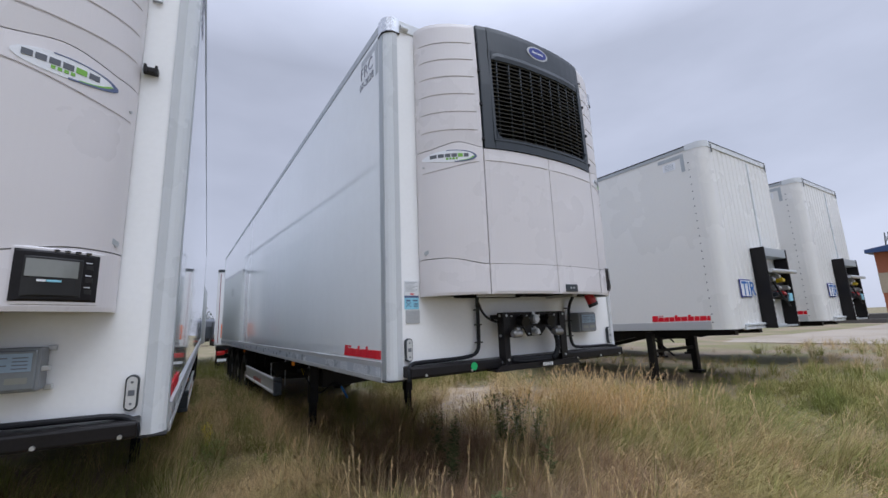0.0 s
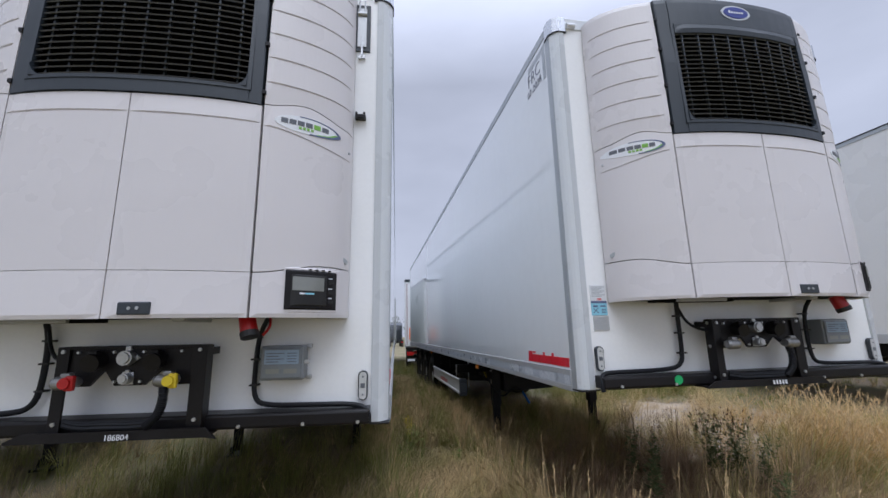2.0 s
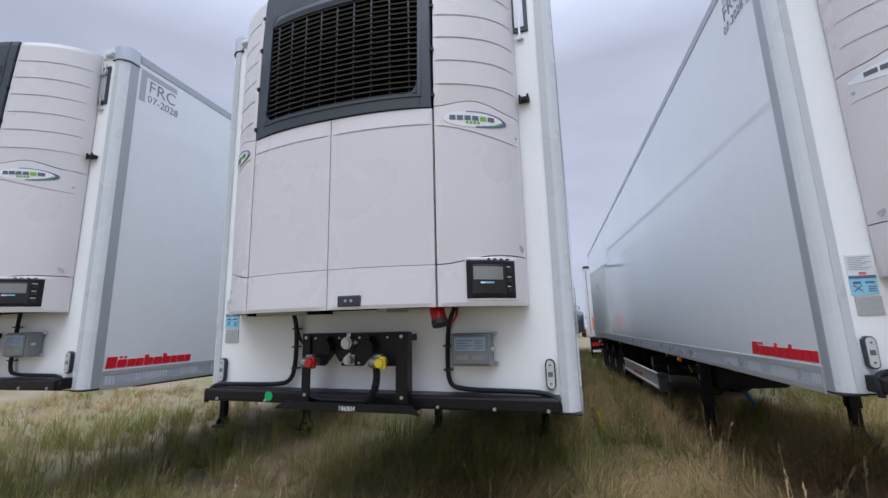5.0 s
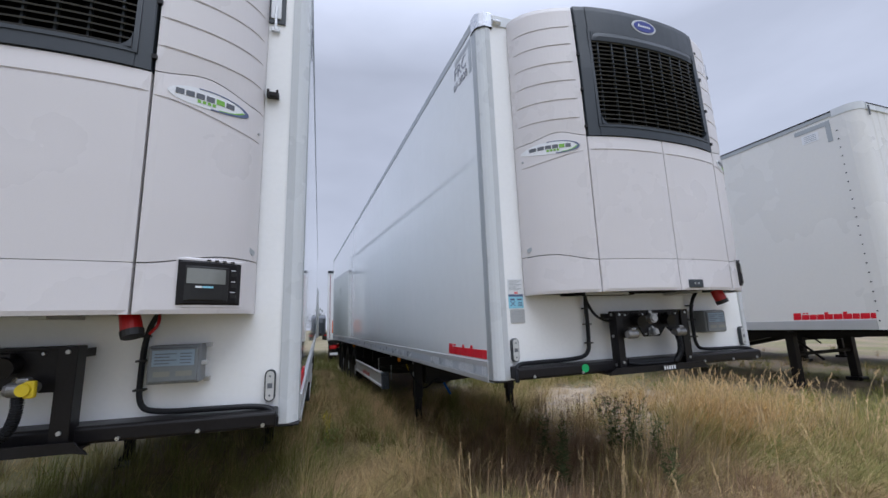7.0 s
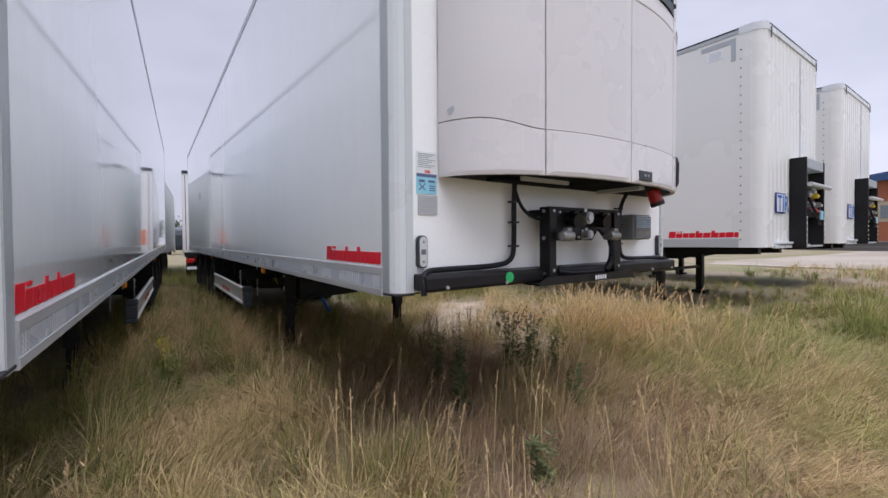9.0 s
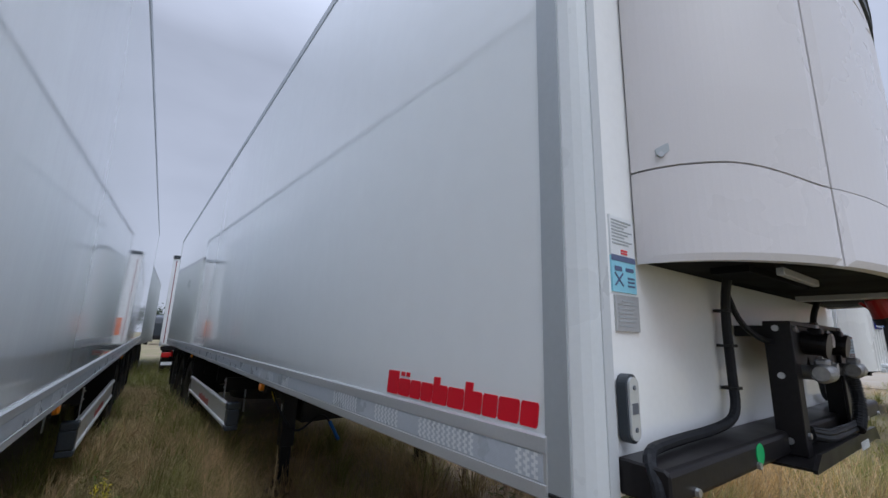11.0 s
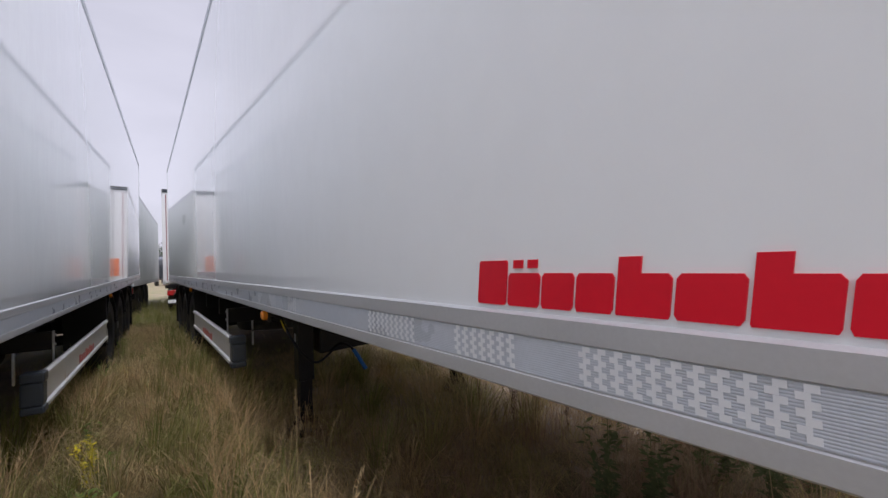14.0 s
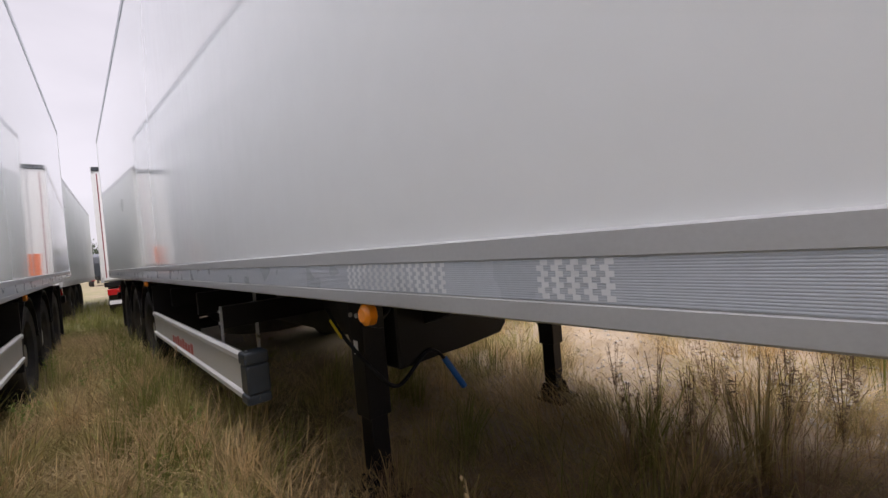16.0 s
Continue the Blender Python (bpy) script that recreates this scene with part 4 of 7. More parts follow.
        for z0, z1, bulge in ((-0.445, -0.38, 0.0), (-0.595, -0.445, 0.006), (-0.645, -0.595, 0.0)):
            box(bm, *sorted((X(xs - 0.05 + bulge), X(xs + 0.07))), 4.175, 4.285, z0 + up, z1 + up, 0.012)
        part("guard_end_cap", bm, M["charcoal"], guard, "black plastic end cap")
        rods("cap_screw", [((X(xs - 0.018), 4.245, -0.382 + up), (X(xs - 0.018), 4.245, -0.377 + up), 0.007)], M["steel"], guard, 8)
        for y in (4.89, 7.42):
            stay = part("guard_stay", box(bmesh.new(), *sorted((X(xs + 0.034), X(xs + 0.042))), y, y + 0.045, -0.56, -0.165, 0.002), M["steel"], guard, "galvanised stay plate")
            rods("stay_bolt", [((X(xs + 0.034), y + 0.022, z), (X(xs + 0.022), y + 0.022, z), 0.010) for z in (-0.195, -0.270)], M["steel"], stay, 6)
            bm = bmesh.new()
            prism(bm, [(y - 0.004, -0.165), (y + 0.055, -0.165), (y + 0.055, -0.178), (y + 0.008, -0.178), (y + 0.008, -0.292), (y + 0.055, -0.292), (y + 0.055, -0.305), (y - 0.004, -0.305)], "x", *sorted((X(xs + 0.043), X(0.80))))
            part("guard_arm", bm, M["black"], guard, "black channel arm of the side guard")
        bm = bmesh.new()
        box(bm, *sorted((X(0.345), X(0.357))), 5.04, 5.085, -0.58, -0.06, 0.002)
        box(bm, *sorted((X(0.345), X(0.47))), 5.04, 5.085, -0.075, -0.06, 0.002)
        part("hanger_strap", bm, M["steel"], t, "galvanised hanger strap")
        # faded name on the guard as plain blocks
        for k in range(8):
            a = 5.50 + k * 0.105
            part("guard_marking", box(bmesh.new(), *sorted((X(xs - 0.0315), X(xs - 0.0285))), a, a + 0.082, -0.548, -0.488 + (0.018 if k in (0, 3, 5) else 0.0)), M["faded_red"], guard, "faded red printed block")
        # marker lamps under the rail
        for y in (2.975, 7.6):
            bm = bmesh.new()
            cyl(bm, (X(0.020), y, -0.056), (X(-0.002), y, -0.056), 0.032, 0.031, 20)
            cyl(bm, (X(-0.002), y, -0.056), (X(-0.012), y, -0.056), 0.031, 0.019, 20)
            lamp = part("side_marker_lamp", bm, M["amber"], t, "amber side marker lamp")
            part("lamp_bracket", box(bmesh.new(), *sorted((X(0.02), X(0.04))), y - 0.03, y + 0.03, -0.095, -0.02, 0.003), M["black"], lamp)
            part("lamp_cable", tube(bmesh.new(), [(X(0.04), y, -0.06), (X(0.09), y + 0.05, -0.09), (X(0.18), y + 0.12, -0.05)], 0.006, 6), M["hose"], lamp)
        # landing leg
        lx, ly = 0.50, 3.82
        foot = ground - 0.0
        bm = bmesh.new()
        box(bm, *sorted((X(lx - 0.065), X(lx + 0.065))), ly - 0.065, ly + 0.065, -0.72, -0.05, 0.008)
        box(bm, *sorted((X(lx - 0.05), X(lx + 0.05))), ly - 0.05, ly + 0.05, foot + 0.10, -0.70, 0.006)
        leg = part("landing_leg", bm, M["black"], t, "black steel landing leg")
        bm = bmesh.new()
        box(bm, *sorted((X(lx - 0.12), X(lx + 0.12))), ly - 0.13, ly + 0.13, foot, foot + 0.035, 0.008)
        prism(bm, [(ly - 0.09, foot + 0.03), (ly + 0.09, foot + 0.03), (ly + 0.05, foot + 0.13), (ly - 0.05, foot + 0.13)], "x", X(lx - 0.075), X(lx - 0.06))
        prism(bm, [(ly - 0.09, foot + 0.03), (ly + 0.09, foot + 0.03), (ly + 0.05, foot + 0.13), (ly - 0.05, foot + 0.13)], "x", X(lx + 0.06), X(lx + 0.075))
        cyl(bm, (X(lx - 0.10), ly, foot + 0.085), (X(lx + 0.10), ly, foot + 0.085), 0.018, seg=12)
        part("foot_plate", bm, M["black"], leg)
        rods("leg_bolt", [((X(lx - 0.064), ly + dy, z), (X(lx - 0.076), ly + dy, z), 0.012) for z in (-0.10, -0.20) for dy in (-0.03, 0.03)], M["steel"], leg, 6)
        part("leg_tag", box(bmesh.new(), *sorted((X(lx - 0.0665), X(lx - 0.064))), ly - 0.01, ly + 0.03, -0.40, -0.33), M["label"], leg, "small white and blue leg tag")
        bm = bmesh.new()
        prism(bm, [(ly + 0.06, -0.08), (ly + 0.40, -0.08), (ly + 0.34, -0.20), (ly + 0.06, -0.62)], "x", X(lx + 0.02), X(lx + 0.04))
        part("leg_brace", bm, M["black"], leg)
        # wheels
        for y in (8.05, 9.36, 10.67):
            wheel(t, X(0.235), y, ground + 0.50, -1 if s == 0 else 1)
            bm = bmesh.new()
            arc = [(math.cos(a), math.sin(a)) for a in (radians(12 + 13 * k) for k in range(13))]
            prism(bm, [(y + 0.585 * c, ground + 0.50 + 0.585 * sn) for c, sn in arc] + [(y + 0.57 * c, ground + 0.50 + 0.57 * sn) for c, sn in arc[::-1]], "x", *sorted((X(0.04), X(0.43))))
            part("mudguard", bm, M["black"], t)
        pieces("mud_flap", [(*sorted((X(0.03), X(0.45))), 11.35, 11.375, ground + 0.25, -0.08), (*sorted((X(0.03), X(0.45))), 7.40, 7.425, ground + 0.45, -0.08)], M["black"], t)
        # lorry name, temperature class plate
        yy = (0.150, 0.965)
        name_blocks(t, *yy, 0.138, 0.090, M["red"], -1 if s == 0 else 1, WID)
        bm = bmesh.new()
        box(bm, *sorted((X(-0.002), X(0.002))), 0.16, 0.53, HGT - 0.175, HGT - 0.125)
        box(bm, *sorted((X(-0.002), X(0.002))), 0.16, 0.215, HGT - 0.43, HGT - 0.175)
        part("plate_border", bm, M["edge"], t)
        o, r = ((-0.003, 0.555, 0), (0, -1, 0)) if s == 0 else ((WID + 0.003, 0.235, 0), (0, 1, 0))
        lettering("FRC", 0.165, M["class_ink"], t, facing((o[0], o[1], HGT - 0.31), r), bold=-0.002)
        lettering("07-2028", 0.098, M["class_ink"], t, facing((o[0], o[1] + (0.0 if s else 0.02), HGT - 0.41), r), bold=-0.001)
    bm = bmesh.new()
    box(bm, 0.08, WID - 0.08, 0.004, 0.07, 0.0, HGT - 0.10)
    part("front_wall", bm, M["front"], t, "white front wall panel")
    bm = bmesh.new()
    box(bm, 0.10, WID - 0.10, -0.006, 0.08, HGT - 0.10, HGT - 0.002, 0.006)
    part("front_header", bm, M["post"], t)
    bm = bmesh.new()
    box(bm, 0.08, WID - 0.08, 0.05, LEN - 0.03, HGT - 0.03, HGT - 0.006)
    part("roof", bm, M["front"], t, "white roof skin")
    bm = bmesh.new()
    box(bm, 0.05, WID - 0.05, 0.05, LEN - 0.03, -0.015, 0.05)
    part("floor_pan", bm, M["dark"], t)
    pieces("cross_member", [(0.35, WID - 0.35, 0.6 + k * 0.48, 0.66 + k * 0.48, -0.06, -0.012) for k in range(26)], M["black"], t)
    for x0, x1 in ((0.10, 1.29), (1.31, 2.50)):
        bm = bmesh.new()
        box(bm, x0, x1, LEN - 0.06, LEN + 0.02, 0.05, HGT - 0.14, 0.006)
        door = part("rear_door", bm, M["wallboard"], t, "white rear door leaf")
        rods("lock_rod", [((x, LEN + 0.04, 0.05), (x, LEN + 0.04, HGT - 0.16), 0.014) for x in (x0 + 0.25, x1 - 0.25)], M["steel"], door)
    bm = bmesh.new()
    box(bm, 0.02, WID - 0.02, LEN - 0.07, LEN + 0.03, HGT - 0.14, HGT, 0.006)
    part("rear_header", bm, M["post"], t)
    # chassis with a swan neck
    for x in (0.78, 1.70):
        bm = bmesh.new()
        prism(bm, [(1.1, -0.13), (1.1, -0.06), (LEN - 0.1, -0.06), (LEN - 0.1, -0.46), (4.6, -0.46), (3.7, -0.30), (3.2, -0.14)], "x", x, x + 0.12)
        part("chassis_beam", bm, M["black"], t, "black painted chassis beam")
    bm = bmesh.new()
    box(bm, 0.75, 1.85, 0.55, 1.6, -0.050, -0.012, 0.01)
    cyl(bm, (1.3, 0.93, -0.12), (1.3, 0.93, -0.04), 0.045, seg=16)
    part("kingpin_plate", bm, M["black"], t)
    bm = bmesh.new()
    prism(bm, [(0.60, -0.505), (1.06, -0.49), (1.40, -0.475), (1.455, -0.42), (1.46, -0.06), (0.60, -0.06)], "y", 3.70, 4.15)
    bmesh.ops.bevel(bm, geom=bm.edges[:], offset=0.012, segments=1, affect="EDGES", clamp_overlap=True)
    part("leg_cross_panel", bm, M["black"], t)
    bm = bmesh.new()
    for y in (8.05, 9.36, 10.67):
        cyl(bm, (0.3, y, ground + 0.5), (2.3, y, ground + 0.5), 0.07, seg=16)
        box(bm, 0.70, 0.95, y - 0.55, y + 0.2, ground + 0.52, -0.42, 0.02)
        box(bm, 1.65, 1.90, y - 0.55, y + 0.2, ground + 0.52, -0.42, 0.02)
    part("axle", bm, M["black"], t)
    bm = bmesh.new()
    cyl(bm, (2.02, 5.3, -0.36), (2.02, 6.3, -0.36), 0.13, seg=20)
    cyl(bm, (2.02, 5.24, -0.36), (2.02, 5.3, -0.36), 0.08, 0.13, 20)
    cyl(bm, (2.02, 6.3, -0.36), (2.02, 6.36, -0.36), 0.13, 0.08, 20)
    part("air_tank", bm, M["black"], t)
    bm = bmesh.new()
    prof = [(0.29, -0.58), (0.42, -0.60), (0.475, -0.585), (0.495, -0.55)]
    for z in (-0.535, -0.475, -0.415, -0.355):
        prof += [(0.500, z), (0.500, z + 0.035), (0.484, z + 0.040), (0.484, z + 0.055)]
    prof += [(0.495, -0.29), (0.475, -0.255), (0.42, -0.24), (0.29, -0.26)]
    rings = [[bm.verts.new((0.95 + r * math.cos(2 * math.pi * k / 40), 6.50 + r * math.sin(2 * math.pi * k / 40), z)) for r, z in prof] for k in range(40)]
    for a, b in zip(rings, rings[1:] + rings[:1]):
        for q in range(len(prof)):
            bm.faces.new((a[q], a[(q + 1) % len(prof)], b[(q + 1) % len(prof)], b[q]))
    part("spare_wheel", bm, M["rubber"], t, "spare tyre slung flat under the chassis")
    pieces("carrier_bar", [(0.15, 1.0, y, y + 0.05, -0.30, -0.12) for y in (5.85, 7.05)], M["black"], t, 0.006)
    # landing gear crank with blue grip and cables
    bm = bmesh.new()
    tube(bm, [(0.345, 3.93, -0.16), (0.360, 3.85, -0.27), (0.40, 3.675, -0.415), (0.50, 3.655, -0.545), (0.58, 3.672, -0.570), (0.67, 3.682, -0.51), (0.77, 3.690, -0.440), (0.84, 3.688, -0.455), (0.89, 3.684, -0.517)], 0.010)
    part("crank_rod", bm, M["hose"], t)
    bm = bmesh.new()
    cyl(bm, (0.888, 3.686, -0.510), (0.976, 3.638, -0.684), 0.017, seg=14)
    part("crank_grip", bm, M["bluehandle"], t, "blue crank handle grip")
    bm = bmesh.new()
    cyl(bm, (0.351, 3.90, -0.215), (0.366, 3.825, -0.298), 0.0135, seg=10)
    part("yellow_sleeve", bm, M["yellow"], t)
    # bumper beam with its rounded edge cable
    bm = bmesh.new()
    prism(bm, [(-0.125, 0.022), (-0.125, 0.080), (-0.115, 0.090), (0.0, 0.094), (0.0, 0.012), (-0.115, 0.012)], "x", 0.10, 2.50)
    bmesh.ops.bevel(bm, geom=bm.edges[:], offset=0.005, segments=1, affect="EDGES", clamp_overlap=True)
    bumper = part("front_bumper", bm, M["black"], t, "black steel front bumper beam")
    rods("bolt", [((x, -0.123, 0.028), (x, -0.134, 0.028), 0.010) for x in (0.22, 0.62, 1.82, 2.15, 2.44)], M["steel"], bumper, 6)
    bm = bmesh.new()
    disc(bm, 0.645, -0.125, 0.055, 0.030, 0.030, 0.0025)
    part("round_sticker", bm, M["green"], bumper, "round green sticker")
    bm = bmesh.new()
    tube(bm, [(0.100, -0.10, -0.004), (0.098, -0.10, 0.05), (0.125, -0.06, 0.110), (0.25, -0.04, 0.112), (0.66, -0.035, 0.114), (0.755, -0.04, 0.15), (0.775, -0.03, 0.26), (0.775, -0.03, 0.50), (0.755, -0.06, 0.62)], 0.015, 10)
    tube(bm, [(0.77, -0.04, 0.56), (0.81, -0.06, 0.44), (0.88, -0.10, 0.385), (0.96, -0.12, 0.38)], 0.010, 8)
    part("cable", bm, M["hose"], t, "thick black cable along the bumper")
    bm = bmesh.new()
    tube(bm, [(1.93, -0.06, 0.62), (1.865, -0.03, 0.50), (1.855, -0.03, 0.30), (1.86, -0.035, 0.15), (1.93, -0.035, 0.114), (2.20, -0.04, 0.112), (2.44, -0.05, 0.110), (2.498, -0.09, 0.07), (2.496, -0.09, 0.015)], 0.014, 10)
    part("cable", bm, M["hose"], t)
    pieces("cable_clip", [(a, a + 0.048, -0.050, 0.0, z, z + 0.010) for z in (0.22, 0.36, 0.48) for a in (0.751, 1.833)], M["seam"], t, 0.002)
    # recorder box
    bm = bmesh.new()
    box(bm, 1.905, 2.138, -0.115, -0.004, 0.255, 0.440, 0.010)
    rec = part("temperature_recorder", bm, M["recorder"], t, "grey temperature recorder under a clear cover")
    bm = bmesh.new()
    box(bm, 1.916, 2.127, -0.128, -0.112, 0.266, 0.429, 0.006)
    part("cover", bm, M["clearbox"], rec)
    bm = bmesh.new()
    box(bm, 1.930, 2.112, -0.1295, -0.127, 0.342, 0.417)
    part("printed_panel", bm, M["label_grey"], rec)
    pieces("display", [(a, a + 0.07, -0.1295, -0.127, 0.292, 0.317) for a in (1.940, 2.035)], M["screen"], rec)
    bm = bmesh.new()
    for k in range(4):
        box(bm, 1.940, 2.005 + 0.03 * (k % 2), -0.1305, -0.129, 0.352 + k * 0.015, 0.357 + k * 0.015)
        box(bm, 2.050, 2.100, -0.1305, -0.129, 0.352 + k * 0.015, 0.357 + k * 0.015)
    tagged(part("print_line", bm, M["grey_ink"], rec), kind="stuff")
    pieces("clasp", [(2.127, 2.165, -0.10, -0.07, 0.338, 0.360), (2.135, 2.163, -0.03, -0.002, 0.250, 0.273), (2.135, 2.163, -0.03, -0.002, 0.422, 0.445)], M["steel"], rec, 0.003)
    # end outline lamps
    for x in (0.142, 2.456):
        bm = bmesh.new()
        rr, hh = 0.028, 0.055
        arc = [(x + rr * math.cos(a), 0.205 + math.copysign(hh, math.sin(a) + 1e-9) + rr * math.sin(a)) for a in (2 * math.pi * k / 24 for k in range(24))]
        prism(bm, arc, "y", -0.026, 0.0)
        lamp = part("outline_lamp", bm, M["charcoal"], t, "oval clear outline lamp in a dark rim")
        bm = bmesh.new()
        rr = 0.021
        arc = [(x + rr * math.cos(a), 0.205 + math.copysign(hh, math.sin(a) + 1e-9) + rr * math.sin(a)) for a in (2 * math.pi * k / 24 for k in range(24))]
        prism(bm, arc, "y", -0.032, -0.02)
        part("lens", bm, M["lens"], lamp)
        bm = bmesh.new()
        box(bm, x - 0.013, x + 0.013, -0.0335, -0.031, 0.192, 0.218)
        for dz in (-0.05, 0.05):
            cyl(bm, (x, -0.031, 0.205 + dz), (x, -0.0345, 0.205 + dz), 0.006, seg=8)
        tagged(part("reflector", bm, M["grey_ink"], lamp), kind="stuff")
    # labels
    bm = bmesh.new()
    box(bm, 0.124, 0.244, -0.0015, 0.006, 0.600, 0.715)
    part("white_label", bm, M["label"], t, "white printed label")
    bm = bmesh.new()
    box(bm, 0.124, 0.244, -0.0015, 0.006, 0.500, 0.600)
    part("blue_label", bm, M["lightblue"], t, "light blue pictogram label")
    bm = bmesh.new()
    box(bm, 0.132, 0.248, -0.0025, 0.006, 0.395, 0.492)
    part("rating_plate", bm, M["silver_label"], t, "silver rating plate")
    bm = bmesh.new()
    for k in range(8):
        box(bm, 0.132, 0.234 - 0.02 * (k % 3), -0.0027, -0.001, 0.700 - k * 0.0095, 0.704 - k * 0.0095)
    for k in range(6):
        box(bm, 0.142, 0.234 - 0.012 * (k % 3), -0.0038, -0.002, 0.465 - k * 0.0115, 0.4685 - k * 0.0115)
    box(bm, 0.162, 0.217, -0.0038, -0.002, 0.474, 0.480)
    tagged(part("print_line", bm, M["edge"], t), kind="stuff")
    bm = bmesh.new()
    box(bm, 0.124, 0.244, -0.0028, -0.001, 0.586, 0.602)
    box(bm, 0.137, 0.172, -0.0028, -0.001, 0.558, 0.571)
    box(bm, 0.192, 0.232, -0.0028, -0.001, 0.560, 0.570)
    for s in (-1, 1):
        prism(bm, [(0.134, 0.535 - s * 0.016), (0.138, 0.535 - s * 0.019), (0.178, 0.535 + s * 0.016), (0.174, 0.535 + s * 0.019)], "y", -0.0028, -0.001)
    for k in range(3):
        box(bm, 0.200, 0.234, -0.0028, -0.001, 0.517 + k * 0.011, 0.522 + k * 0.011)
    tagged(part("pictogram", bm, M["navy"], t), kind="stuff")
    bm = bmesh.new()
    for z in (0.615, 0.607):
        box(bm, 0.172, 0.204, -0.0028, -0.001, z, z + 0.005)
    tagged(part("red_mark", bm, M["red"], t), kind="stuff")
    # thermometer housing and hose guide high on the front wall
    bm = bmesh.new()
    box(bm, 2.340, 2.455, -0.007, 0.006, 2.38, 2.74, 0.003)
    hsg = part("thermometer_bracket", bm, M["charcoal"], t, "dark backing with a silver lamp arm")
    bm = bmesh.new()
    box(bm, 2.368, 2.430, -0.013, -0.006, 2.41, 2.71, 0.003)
    part("arm", bm, M["silver_label"], hsg)
    pieces("stop_bar", [(2.392, 2.408, -0.021, -0.012, 2.33, 2.49), (2.376, 2.424, -0.018, -0.002, 2.32, 2.345)], M["steel"], hsg, 0.003)
    rods("hinge_pin", [((2.37, -0.02, 2.66), (2.43, -0.02, 2.66), 0.012)], M["steel"], hsg, 12)
    rods("wire_loop", [((x, -0.02, 2.66), (x, -0.02, 2.76), 0.006) for x in (2.382, 2.418)], M["steel"], hsg)
    bm = bmesh.new()
    box(bm, 2.368, 2.438, -0.040, 0.004, 1.872, 1.902, 0.006)
    box(bm, 2.371, 2.385, -0.048, -0.036, 1.862, 1.912, 0.003)
    box(bm, 2.421, 2.435, -0.048, -0.036, 1.862, 1.912, 0.003)
    part("hose_hook", bm, M["black"], t)
    for x in (0.16, WID - 0.16):
        bm = bmesh.new()
        cyl(bm, (x - 0.035, -0.012, HGT - 0.075), (x + 0.035, -0.012, HGT - 0.075), 0.022, 0.022, 14)
        part("roof_lamp", bm, M["lens"], t, "small clear roof-edge lamp")
    # rear lamps
    bm = bmesh.new()
    box(bm, 0.10, WID - 0.10, LEN - 0.05, LEN + 0.02, -0.50, -0.36, 0.01)
    part("rear_bumper", bm, M["black"], t)
    for x in (0.14, WID - 0.50):
        bm = bmesh.new()
        box(bm, x, x + 0.36, LEN - 0.02, LEN + 0.05, -0.35, -0.22, 0.012)
        part("tail_lamp", bm, M["lamp_red"], t, "red tail lamp cluster")
    coupling_frame(t)
    refrigeration_unit(t)
    return t


